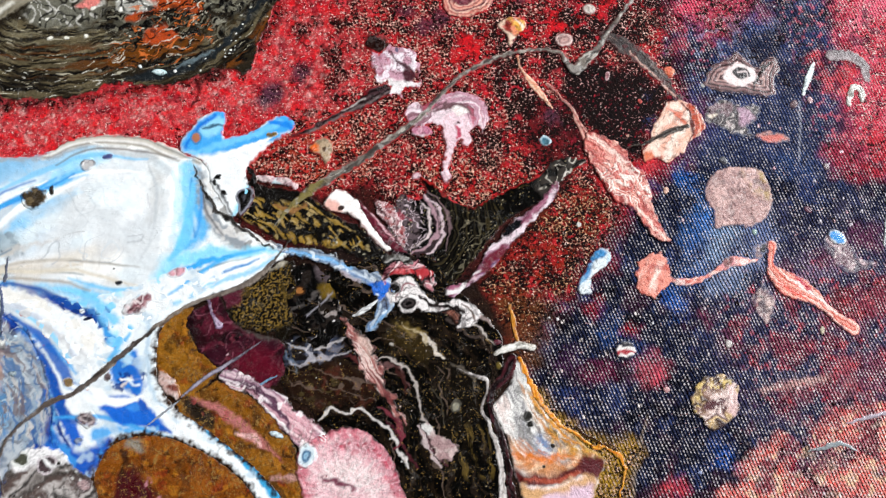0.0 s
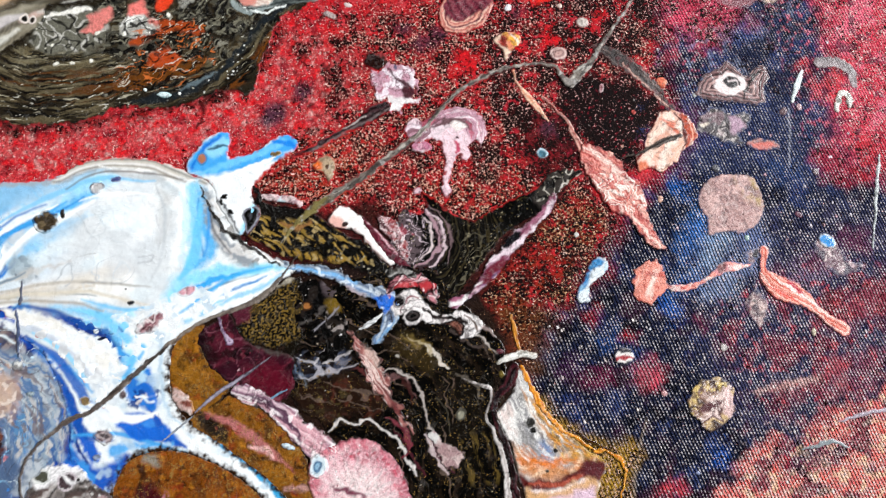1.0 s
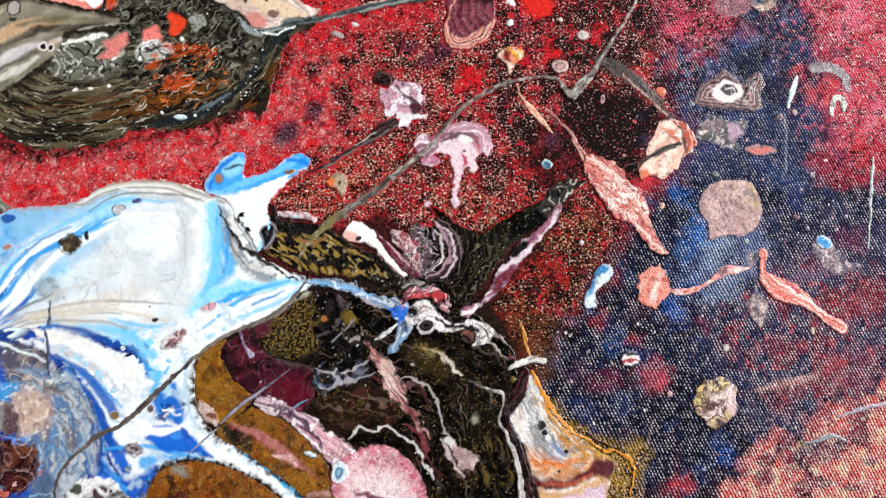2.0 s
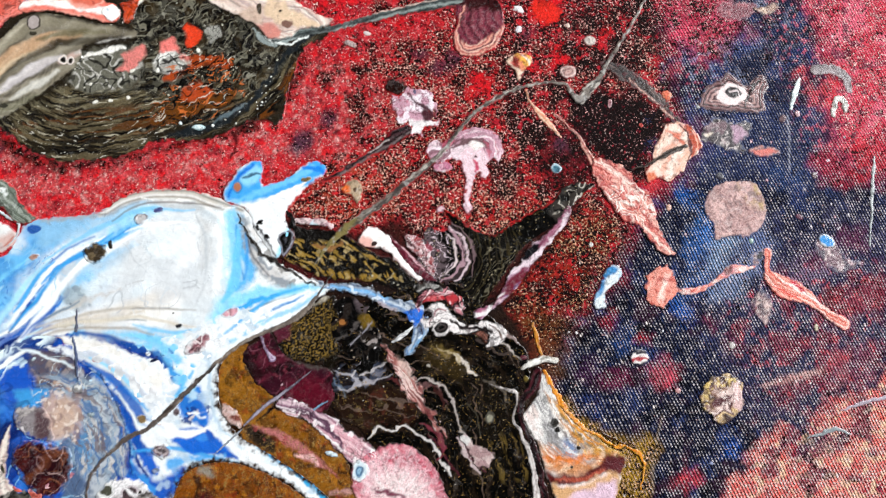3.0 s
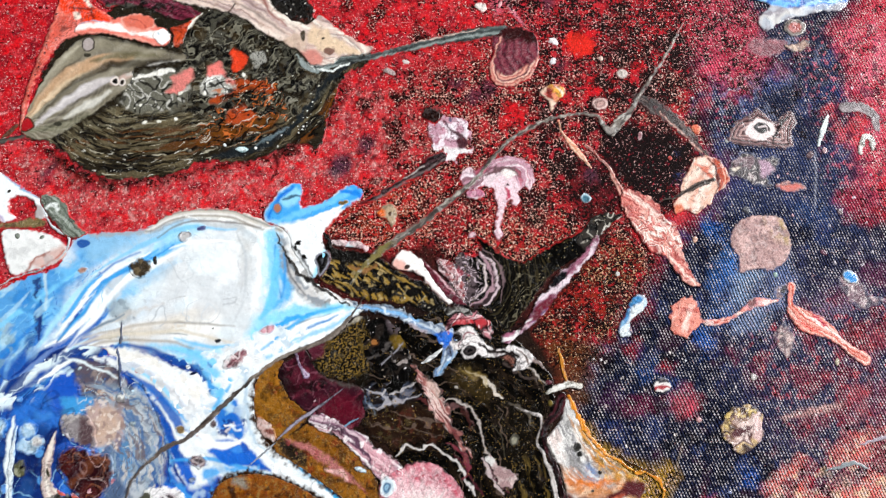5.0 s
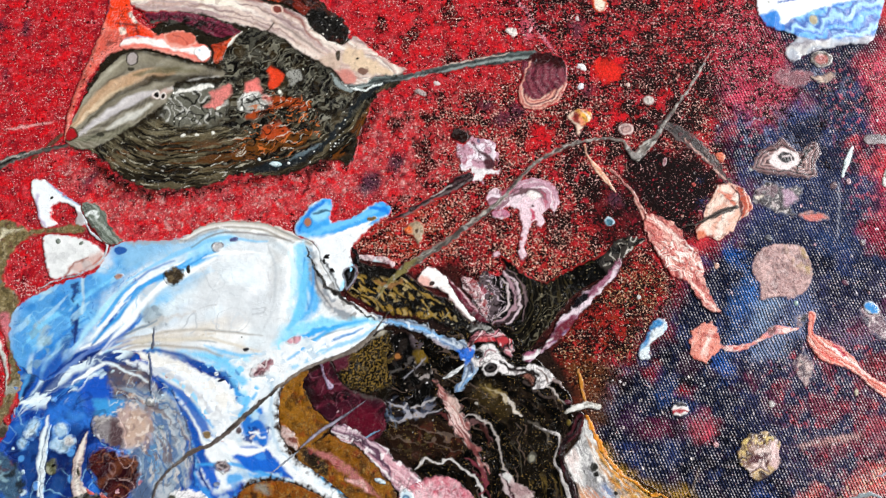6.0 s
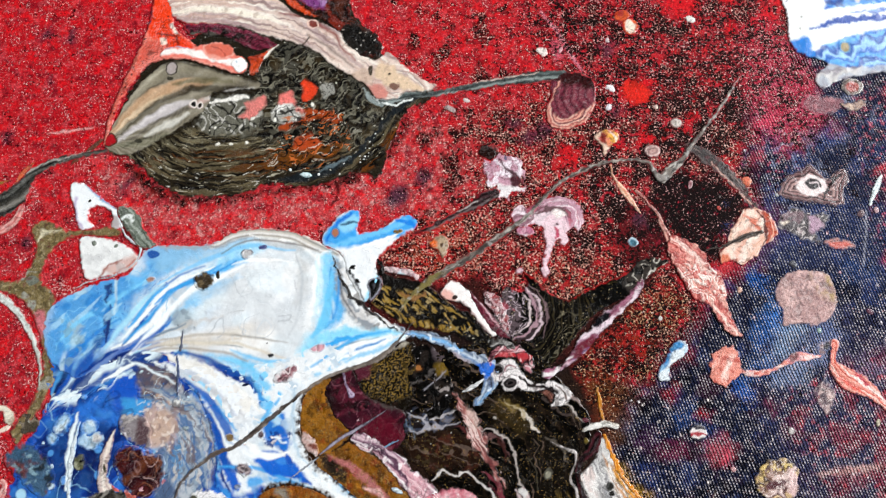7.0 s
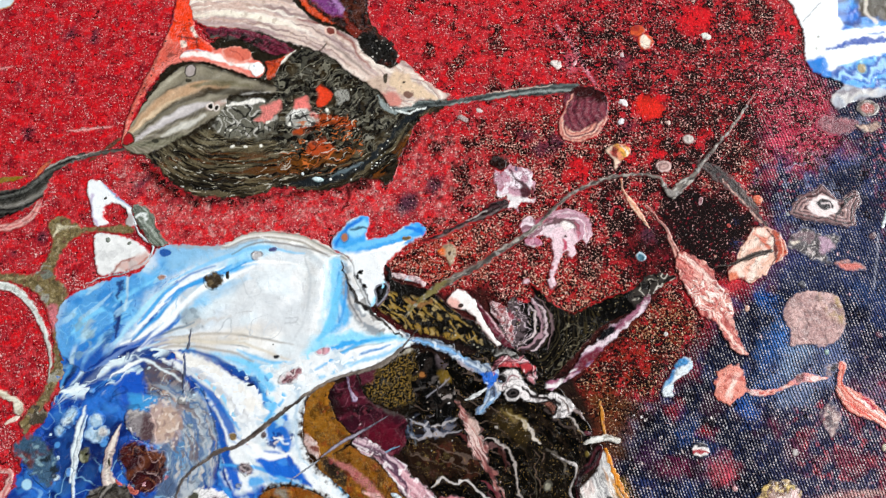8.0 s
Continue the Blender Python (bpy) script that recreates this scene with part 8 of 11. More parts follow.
p.filaments("#5c4a22", FLOW, 0.08, 0.9, 0.05, 0.2, 0.85, STEM, 1, 1.0).filaments("#080706", FLOW, 0.08, 1.1, 0.05, 0.2, 0.9, STEM, 1, 1.0)
p.filaments("#30241c", FLOW, 0.05, 0.7, 0.22, 0.38, 0.6, None, 1, 2.0).filaments("#6c5a50", FLOW, 0.04, 0.9, 0.42, 0.5, 0.6, None, 1, 2.5)
for pts, w, col in (([(-10.3, -5.6), (-8.9, -3.7), (-7.0, -3.0), (-4.9, -4.0), (-2.7, -3.0), (0.3, -4.7), (4.3, -7.4), (6.3, -10.9), (8.4, -15.0)], [0.3, 0.5, 0.6, 0.5, 0.6, 0.5, 0.5, 0.7, 0.5], "#dcd4d0"), ([(1.0, 7.5), (5.1, 7.1), (8.1, 5.0), (10.2, 1.4), (10.5, -2.3), (11.8, -5.7), (14.4, -9.5)], [0.2, 0.5, 0.6, 0.6, 0.4, 0.5, 0.3], "#b8aca6"), ([(1.8, 6.4), (5.3, 6.0), (7.5, 3.6), (9.0, 0.5)], [0.2, 0.4, 0.4, 0.2], "#6c4c4c"),
                    ([(10.7, 13.0), (13.1, 11.3), (14.1, 9.1), (16.0, 7.3)], [0.3, 0.8, 1.1, 0.4], "#d8ccc0"), ([(7.1, 14.8), (10.4, 13.3), (12.5, 10.8)], [0.3, 0.6, 0.3], "#a89878"), ([(2.3, -2.6), (5.5, -4.8), (7.0, -8.3), (6.0, -11.5)], [0.3, 1.0, 1.3, 0.5], "#7c3440"), ([(3.9, -5.3), (7.4, -10.7), (10.5, -15.1)], [0.3, 0.7, 0.5], "#4c1c28"), ([(10.8, -6.3), (11.6, -9.0), (13.7, -12.4), (15.7, -15.3)], [0.3, 1.1, 1.0, 0.5], "#c4b0b0"),
                    ([(11.4, -7.0), (13.5, -10.8), (16.6, -14.9)], [0.2, 0.5, 0.3], "#5c2c3c"), ([(-5.9, 8.5), (-2.5, 7.0), (0.6, 4.4)], [0.3, 0.9, 0.3], "#5c2c2c"), ([(5.1, 6.0), (7.2, 3.4), (7.9, 0.1)], [0.3, 0.9, 0.3], "#43211f"), ([(17.4, 6.2), (21.1, 4.4), (23.5, 0.8)], [0.3, 0.5, 0.3], "#5c544c"), ([(13.5, 1.6), (15.5, -2.5), (15.6, -7.2)], [0.2, 0.4, 0.2], "#4c463c"),
                    ([(19.8, 19.9), (23.9, 17.7), (28.3, 14.0)], [0.4, 1.2, 0.5], "#9c8884"), ([(16.7, 16.5), (21.1, 12.9), (25.0, 12.1)], [0.3, 0.7, 0.3], "#4c403c"), ([(19.6, 16.4), (23.7, 14.2), (27.1, 10.6)], [0.2, 0.4, 0.2], "#c4b8b0")):
    p.line(pts, w, col, 0.2, 0.6, 0.4, 0.85)
CURL = [(-19.7, 12.8), (-14.0, 11.2), (-8.5, 12.6), (-5.2, 8.5), (-10.1, 6.6), (-16.9, 6.0), (-20.2, 9.0)]
p.blob(CURL, "#211c1e", 0.8, 0.8).lacing("#8c8c9c", 0.1, 3, 0.1, CURL, 0.45, 2, 0.0).lacing("#3c4458", 0.12, 3, 0.2, CURL, 0.7, 2)
for pts, w, col in (([(-19.2, 12.0), (-16.8, 10.3), (-14.1, 9.6), (-12.5, 7.4), (-14.8, 5.9), (-16.8, 6.8)], [0.3, 0.6, 0.8, 0.8, 0.6, 0.3], "#d0ccd4"), ([(-12.5, 8.7), (-10.0, 10.0), (-7.5, 11.0), (-5.5, 12.0)], [0.4, 0.9, 0.6, 0.3], "#e4dcdc"), ([(-14.1, 9.6), (-11.3, 11.7), (-10.2, 13.8)], [0.3, 0.7, 0.8], "#e8e0e0"), ([(-14.8, 5.9), (-10.0, 7.6), (-4.5, 8.7)], [0.3, 0.7, 0.3], "#c8c0c4"), ([(-18.8, 9.0), (-16.8, 7.6), (-15.5, 4.8)], [0.3, 0.6, 0.3], "#6c8098")):
    p.line(pts, w, col, 0.25, 0.7, 0.4, 0.5)
p.sprinkle(["#a89878", "#8c8074", "#d0ccc8"], 2.6, 0.2, 0.16).sprinkle(["#5c4a2c", "#4c3c20", "#6c5c38"], 0.8, 0.25, 0.16, [(4.1, 16.3), (13.7, 11.8), (24.8, 7.3), (24.6, -7.6), (18.0, -15.2), (14.5, -1.8), (5.1, 8.0)])
p.spot((18.6, -2.4), 0.8, "#8c8878", "#4c4840").spot((4.5, 10.5), 0.4, "#a09890")
mass = p.done()

p = Patch("grey_marbled_skin", [(5.0, 43.2), (6.9, 44.7), (9.9, 43.4), (11.8, 45.7), (9.8, 48.6), (12.8, 47.6), (16.3, 44.4), (19.3, 42.7), (22.6, 41.7), (25.9, 43.6), (31.7, 46.8), (37.8, 49.8), (42.1, 53.9), (47.0, 54.8), (50.4, 53.8), (47.0, 51.5), (43.8, 48.6), (40.0, 44.6), (33.9, 40.6), (30.1, 38.2), (26.4, 33.6), (22.7, 29.1), (19.0, 24.6), (16.1, 23.1), (13.1, 26.6), (9.4, 28.6), (5.0, 29.9), (1.9, 33.4), (3.6, 37.9)],
          "black skin with fine grey and gold marbling", INK, 0.35, 0.05, 0.18, 0.35)
p.quiet = True
BEND = [(8.3, 47.4), (12.9, 43.5), (15.2, 37.6), (13.8, 32.7), (9.1, 29.6)]
p.fill("#0d0b0a").along(["#0b0a09", "#2a2418", "#0c0a09", "#3a3220", "#0a0908", "#1c1812"], BEND, 0.42, 2.4, 0.2, [(14.3, 45.8), (25.6, 44.0), (30.1, 38.2), (19.0, 23.9), (13.1, 26.6), (15.2, 33.9)], 0.85, 0.8, 1.2).lacing("#7c7460", 0.1, 6, 0.1, [(15.1, 44.3), (25.6, 41.8), (28.6, 37.4), (18.3, 24.6), (13.8, 28.0)], 0.55, 3, 0.1)
for pts, w, col in (([(8.8, 46.2), (13.0, 42.8), (15.2, 37.6), (14.0, 33.3), (9.4, 29.9), (5.8, 29.5)], [0.4, 1.8, 2.4, 2.2, 1.6, 0.5], "#3a2a2e"), ([(9.1, 45.9), (12.7, 42.4), (14.6, 37.6), (13.4, 33.6), (9.1, 30.5)], [0.3, 0.7, 1.0, 0.9, 0.4], "#b08c96"), ([(10.3, 45.6), (13.9, 42.2), (15.8, 37.2), (14.6, 32.7), (10.6, 29.4)], [0.3, 0.5, 0.6, 0.5, 0.3], "#dcc4ca"), ([(10.9, 46.6), (15.7, 42.3), (17.4, 37.0), (16.1, 31.9)], [0.2, 0.5, 0.5, 0.2], "#7c6468"), ([(11.4, 42.4), (13.1, 38.3), (12.2, 34.4), (8.4, 31.6)], [0.2, 0.5, 0.6, 0.3], "#e4d0d0"), ([(12.4, 43.3), (14.9, 39.1), (14.9, 34.7)], [0.2, 0.35, 0.2], "#1a1214")):
    p.line(pts, w, col, 0.25, 0.6, 0.35, 0.85)
p.blob([(3.5, 40.9), (6.1, 44.0), (8.4, 43.3), (9.9, 39.6), (11.0, 35.2), (8.6, 31.5), (4.9, 31.3), (3.1, 34.9)], "#5a4c50", 0.8, 0.8).lacing("#c4b0b8", 0.14, 4, 0.12, [(2.9, 43.8), (9.9, 44.1), (11.5, 33.8), (4.9, 30.3), (2.6, 34.9)], 0.9, 3).lacing("#1c1416", 0.16, 4, 0.16, [(2.9, 43.8), (9.9, 44.1), (11.5, 33.8), (4.9, 30.3), (2.6, 34.9)], 0.85, 3).mottle("#9c3848", 0.4, 0.2, 0.4, 0.7, [(2.9, 43.8), (8.4, 44.1), (8.5, 35.2), (4.1, 33.5)])
TIP = [(37.7, 48.3), (42.4, 53.4), (47.8, 55.2), (50.8, 53.5), (43.8, 47.8), (40.0, 44.2)]
p.blob(TIP, "#3a3430", 1.0, 1.0).lacing("#b8b0a4", 0.12, 3, 0.13, TIP, 0.9, 2.5).lacing("#100e0e", 0.13, 3, 0.2, TIP, 0.9, 2.5).line([(43.5, 48.9), (45.7, 50.8), (46.9, 48.7), (44.7, 47.7)], 0.4, "#d8d0c8", 0.2, 0.3)
p.mottle("#4c4020", 0.8, 0.25, 0.45, 0.4, [(21.9, 41.6), (30.1, 45.0), (36.2, 48.3), (31.6, 40.5), (25.6, 34.3)]).sprinkle(["#8c8068", "#5c5036"], 1.0, 0.3, 0.18)
p.done()

p = Patch("gold_cracked_skin", [(-27.7, 46.2), (-23.9, 45.5), (-17.7, 44.8), (-13.3, 43.0), (-7.5, 38.6), (-2.5, 36.8), (1.1, 32.7), (3.9, 30.2), (-1.1, 28.8), (-6.1, 30.5), (-12.3, 31.9), (-19.0, 32.3), (-22.2, 34.0), (-26.5, 36.2), (-29.7, 38.4), (-28.8, 40.6), (-26.7, 42.6)],
          "black paint cracked over gold", DARK, 0.35, 0.1, 0.22, 0.3)
p.fill("#120e0a").mottle("#9c7c36", 1.15, 0.08, 0.2, 0.95, [(-28.7, 42.5), (-17.7, 43.5), (-7.5, 37.9), (-2.4, 31.6), (-19.6, 32.3), (-29.1, 38.0)], stretch=(-38, 4), octaves=2).mottle("#c4a870", 1.2, 0.3, 0.42, 0.8, [(-28.7, 43.2), (-15.2, 42.9), (-12.4, 36.5), (-27.2, 37.4)], stretch=(-30, 4))
p.line([(-19.8, 34.8), (-14.2, 32.9), (-7.4, 32.3)], [1.4, 2, 0.8], "#94732c", 0.4, 0.5).mottle("#0e0b08", 1.0, 0.05, 0.15, 0.95, [(-20.6, 38.9), (-12.5, 38.5), (-4.9, 33.5), (-12.3, 31.7), (-19.7, 32.8)], stretch=(-65, 3))
p.line([(-21.3, 40.8), (-17.5, 40.0), (-15.1, 41.4)], [1, 1.6, 0.6], "#94683c", 0.4, 0.4).mottle("#a08c60", 0.6, 0.3, 0.45, 0.8, octaves=2).blob([(-25.8, 45.2), (-18.9, 44.4), (-17.0, 42.6), (-22.5, 41.7), (-26.3, 42.9)], "#171310", 0.8, 0.6)
p.sprinkle(["#8c8474", "#b0a890"], 1.2, 0.2, 0.25, [(-7.5, 36.6), (2.6, 33.0), (0.2, 29.1), (-7.3, 31.5)])
p.done()
p = Patch("rose_scrap", [(-27.0, 47.5), (-24.1, 48.2), (-19.7, 47.3), (-16.3, 45.8), (-17.7, 44.4), (-20.2, 45.7), (-24.0, 45.8)], "pale rose scrap of paint", GLOSS, 0.4, 0.15)
p.fill("#dcc4c4").mottle("#b8969c", 0.4, 0, 0.3).mottle("#c8dce4", 0.3, 0.2, 0.4).done()

p = Patch("gold_mesh_skin", [(-31.9, 18.7), (-31.1, 22.1), (-26.5, 23.6), (-22.0, 25.9), (-19.3, 29.0), (-17.0, 28.5), (-16.1, 23.8), (-16.6, 18.9), (-15.2, 14.0), (-13.3, 9.8), (-18.7, 11.5), (-24.1, 12.5), (-28.9, 14.5)], "dark paint netted with ochre gold", DARK, 0.3, 0.1, 0.2, 0.9, 0.25)
p.fill("#1c150b").mottle("#80642a", 1.9, 0.02, 0.18, 0.9, [(-29.9, 21.7), (-18.8, 27.5), (-16.5, 16.4), (-25.9, 13.3)], 1.2, octaves=2).mottle("#54421c", 0.3, 0.1, 0.4, 0.6).blob([(-32.1, 22.3), (-28.8, 23.6), (-28.0, 19.3), (-30.9, 18.1)], "#5a2030", 0.8, 0.8).edge("#1c1410", 0.5, 0.4, 0.8).line([(-24.7, 24.7), (-20.6, 27.5), (-18.9, 29.3)], [0.8, 1.4, 0.8], "#a8a090", 0.5, 0.4)
p.done()
p = Patch("black_cell_skin", [(-18.0, 27.5), (-14.0, 28.6), (-10.9, 27.0), (-8.4, 25.2), (-7.0, 21.5), (-6.3, 15.3), (-7.9, 10.4), (-11.5, 9.8), (-14.0, 12.8), (-16.6, 17.0), (-17.9, 21.3)], "black cells edged with grey", INK, 0.3, 0.12, 0.2, 1.2, 0.2)
p.fill("#0c0a0a").mottle("#2c2420", 0.3, 0.05, 0.3, 0.8).line([(-17.8, 18.2), (-14.2, 18.9), (-11.9, 21.4), (-8.3, 23.9)], [0.4, 0.8, 0.8, 0.5], "#4c4644", 0.4, 0.5).blob([(-12.1, 27.6), (-7.8, 27.1), (-7.1, 23.9), (-10.8, 23.9)], "#54484c", 0.8, 0.8).blob([(-11.4, 23.3), (-7.7, 23.7), (-7.5, 20.8), (-10.7, 20.4)], "#6c5418", 0.5, 0.5).mottle("#a89c98", 0.5, 0.2, 0.4, 0.7, [(-11.9, 21.4), (-6.4, 20.2), (-6.9, 15.3), (-10.5, 16.5)])
p.spot((-15.6, 21.8), 0.75, "#9c6434", "#3c2414").sprinkle(["#d8d0d0", "#a09080"], 1.8, 0.25, 0.22).line([(-19.9, 11.5), (-14.1, 16.4), (-8.3, 21.4)], 0.3, "#8c8890", 0.2, 0.2)
p.done()

p = Patch("maroon_skin", [(-38.8, 14.4), (-38.1, 17.1), (-35.1, 19.2), (-32.9, 21.7), (-30.7, 18.1), (-27.1, 13.9), (-18.7, 11.3), (-17.1, 6.8), (-18.3, 3.0), (-21.7, 0.9), (-26.5, 3.0), (-30.6, 4.4), (-36.1, 9.0)], "dark maroon skin of paint", INK, 0.3, 0.1, 0.25, 0.4)
p.fill("#3a1220").mottle("#541828", 0.12, -0.1, 0.3).lacing("#8c5060", 0.08, 3, 0.07, None, 0.6, 2, 0.2).mottle("#1c0c10", 0.3, 0.15, 0.4, 0.7).mottle("#7c2c3c", 0.6, 0.25, 0.45, 0.5).blob([(-29.1, 8.5), (-22.1, 9.1), (-18.4, 5.6), (-20.0, 2.1), (-25.4, 3.4)], "#600f22", 2, 1.5, 0.2, 0.9).blob([(-39.9, 13.8), (-37.3, 16.8), (-35.2, 12.6), (-33.9, 10.2), (-37.4, 10.0)], "#1c0c10", 1.2, 1, 0.2, 0.8).line([(-29.5, 15.1), (-23.5, 12.5), (-18.7, 10.9)], [0.6, 1, 0.6], "#4c4440", 0.6, 0.5)
p.sprinkle(["#c8a0a8", "#7c3040"], 2.2, 0.2, 0.22).edge("#1c1012", 0.4, 0.3, 0.6)
p.done()
stroke([(-34.8, 20.1), (-33.7, 17.2), (-32.1, 14.3)], [1.0, 0.8, 1.8], "#8c7090", "mauve drip with a round end", base=0.3, streak="#c8b4cc", edge="#4c3048")

stroke([(-30.1, 42.2), (-27.6, 45.2), (-26.3, 47.6), (-27.8, 49.1), (-29.2, 51.0)], [0.6, 1.4, 1.2, 1.0, 0.5], "#171210", "black rim beside the white head", base=0.3, thick=0.2, wob=0.5)
p = Patch("ochre_lobe", [(-42.4, 16.1), (-39.1, 17.6), (-36.9, 16.7), (-37.4, 14.4), (-39.6, 12.3), (-36.3, 10.7), (-32.8, 7.9), (-32.6, 4.4), (-36.2, 0.9), (-39.2, -0.1), (-41.4, 2.5), (-43.5, 5.5), (-44.1, 10.2), (-43.4, 13.7)], "ochre gold lobe of grainy paint", GILT, 0.3, 0.0, 0.2, 0.3, grow=0.9)
p.fill("#80500f").mottle("#a86c1e", 0.45, 0.1, 0.35, 0.7).mottle("#34180a", 0.6, 0.2, 0.4, 0.75).mottle("#8c2c14", 0.3, 0.2, 0.4, 0.5).mottle("#946018", 0.2, -0.1, 0.3).mottle("#4c300e", 0.3, 0.1, 0.4, 0.7).done()
p = Patch("rose_flap", [(-44.0, 4.9), (-41.6, 4.3), (-40.0, 2.3), (-38.8, 0.9), (-39.1, -1.0), (-41.8, -0.3), (-43.4, 1.8)], "pale rose flap of paint", GLOSS, 0.4, 0.25)
p.fill("#c4a49c").mottle("#dcc8c0", 0.3, 0, 0.3).blob([(-41.6, 1.8), (-39.3, 2.0), (-39.0, 0.6), (-41.0, 0.4)], "#7c4438", 0.4, 0.3).done()
p = Patch("ochre_band", [(-39.0, -2.0), (-36.1, -0.3), (-32.2, 1.5), (-28.8, 2.3), (-26.9, 0.3), (-22.7, -2.4), (-19.1, -6.6), (-16.0, -10.6), (-14.0, -16.3), (-12.5, -25.1), (-17.1, -25.1), (-20.8, -17.5), (-26.8, -11.9), (-31.6, -8.3), (-35.7, -5.4), (-38.1, -3.7)], "ochre gold band of grainy paint with pink veins", GILT, 0.3, 0.0, 0.2, 0.4, grow=0.8)
p.fill("#7c4a10").mottle("#a86c1e", 0.45, 0.1, 0.35, 0.7).mottle("#34180a", 0.6, 0.2, 0.4, 0.75).mottle("#8c2c14", 0.3, 0.2, 0.4, 0.5).mottle("#8c5816", 0.18, -0.1, 0.3).mottle("#462a10", 0.25, 0.1, 0.4, 0.7).line([(-36.6, -0.9), (-30.8, -3.2), (-24.8, -7.7), (-21.2, -10.6), (-17.6, -13.4)], [0.8, 1.4, 2, 0.9, 0.4], "#b06a68", 0.6, 0.6).line([(-27.1, -7.7), (-23.6, -8.9), (-22.3, -10.6)], [0.5, 1.2, 0.5], "#d8a8a4", 0.4, 0.4).blob([(-39.0, -2.0), (-36.0, -1.4), (-31.8, -4.9), (-32.2, -7.7), (-36.3, -4.9)], "#2a2018", 1, 1).line([(-19.7, -17.3), (-15.1, -16.8)], [0.5, 1.4], "#b88880", 0.6, 0.5)
p.mottle("#a84848", 0.3, 0.25, 0.4, 0.6, [(-37.8, -0.3), (-29.6, -2.6), (-29.5, -5.4), (-35.3, -3.7)])
p.done()
p = Patch("brown_lobe", [(-54.1, -18.2), (-53.4, -13.7), (-50.7, -10.4), (-46.1, -8.9), (-40.5, -9.5), (-34.7, -11.8), (-28.9, -15.5), (-24.1, -19.9), (-21.3, -26.1), (-39.1, -29.0), (-52.6, -28.7)], "red-brown grainy lobe ringed by white paint", GILT, 0.3, 0.0, 0.2, 0.3, grow=0.9)
p.fill("#7a400e").mottle("#a86c1e", 0.45, 0.1, 0.35, 0.7).mottle("#34180a", 0.6, 0.2, 0.4, 0.75).mottle("#8c2c14", 0.3, 0.2, 0.4, 0.5).mottle("#8a4c14", 0.16, -0.1, 0.3).mottle("#4c260e", 0.25, 0.1, 0.4, 0.7).blob([(-50.4, -17.0), (-48.4, -15.4), (-44.9, -17.1), (-41.9, -20.4), (-43.8, -23.6), (-50.4, -22.9)], "#4c1018", 1.2, 1, 0.2).mottle("#c08090", 0.4, 0.2, 0.35, 0.8, [(-47.2, -15.9), (-43.3, -17.1), (-41.3, -21.4), (-45.1, -21.4)]).blob([(-48.9, -9.3), (-46.1, -8.9), (-45.4, -11.5), (-47.6, -11.3)], "#8c8478", 0.8, 0.6).line([(-49.8, -11.0), (-48.5, -13.2), (-49.4, -15.9)], 0.8, "#3c200e", 0.6, 0.5)
p.done()
p = Patch("pink_lobe", [(-14.8, -13.5), (-12.6, -9.5), (-8.5, -7.5), (-3.9, -6.6), (0.9, -8.4), (4.8, -12.8), (6.8, -17.6), (7.8, -26.6), (-10.2, -26.3), (-13.3, -20.7)], "pink lobe with a red fringe", SATIN, 0.35, 0.2, 0.22, 0.4)
p.fill("#e4c0c4").blob([(-8.7, -14.9), (-5.7, -13.6), (-1.8, -14.1), (1.3, -16.9), (1.8, -19.7), (-8.6, -18.9)], "#f0dedc", 1.6, 1.0).edge("#b8284a", 2.0, 1.4, 0.75)
p.fan(["#c83858", "#e8b4bc", "#f4e0e0", "#d87488", "#ecc4c8"], (-4.7, -20.2), 90, 2.6, 0.35, amt=0.28).fan(["#8c1c38", "#e0a0ac"], (-4.7, -20.2), 60, 3.0, 0.4, [(-8.2, -10.5), (-1.6, -9.0), (4.9, -12.0), (7.8, -18.6), (5.8, -20.0), (4.0, -15.8), (-1.7, -11.8), (-5.7, -11.9)], 0.55, 0.8)
p.mottle("#c02c4c", 0.7, 0.05, 0.35, 0.7, [(-8.2, -10.5), (-1.6, -8.8), (5.6, -12.1), (8.5, -19.3), (5.1, -19.9), (2.7, -15.1), (-1.7, -12.2), (-5.7, -12.6)], 2.0).mottle("#f6e8e6", 0.5, 0.1, 0.4, 0.6, [(-8.7, -14.9), (-5.7, -13.6), (-1.8, -14.1), (1.3, -16.9), (1.8, -19.7), (-8.6, -18.9)], 2.0).line([(-9.3, -17.1), (-6.0, -18.1), (-2.7, -19.4)], [0.6, 1.2, 0.8], "#7c3c50", 0.5, 0.5).edge("#5c1828", 0.4, 0.4, 0.8).sprinkle(["#f4ecea", "#7c2038"], 1.6, 0.2, 0.2)
p.done()
VEIL = [(-31.0, 4.4), (-25.7, 3.3), (-19.7, -0.9), (-14.4, -5.1), (-9.1, -9.9), (-7.2, -15.2)]
p = Patch("pink_band", [(-31.9, 3.5), (-29.6, 5.2), (-26.3, 4.5), (-22.3, 2.2), (-18.0, 0.2), (-15.7, -2.8), (-11.7, -5.2), (-8.4, -8.0), (-9.1, -11.2), (-11.9, -12.4), (-15.2, -10.3), (-18.4, -7.1), (-21.6, -3.6), (-25.3, -0.3), (-29.3, 1.2)], "mauve, pink and white marbled band", GLOSS, 0.3, 0.25, 0.16, 0.5)
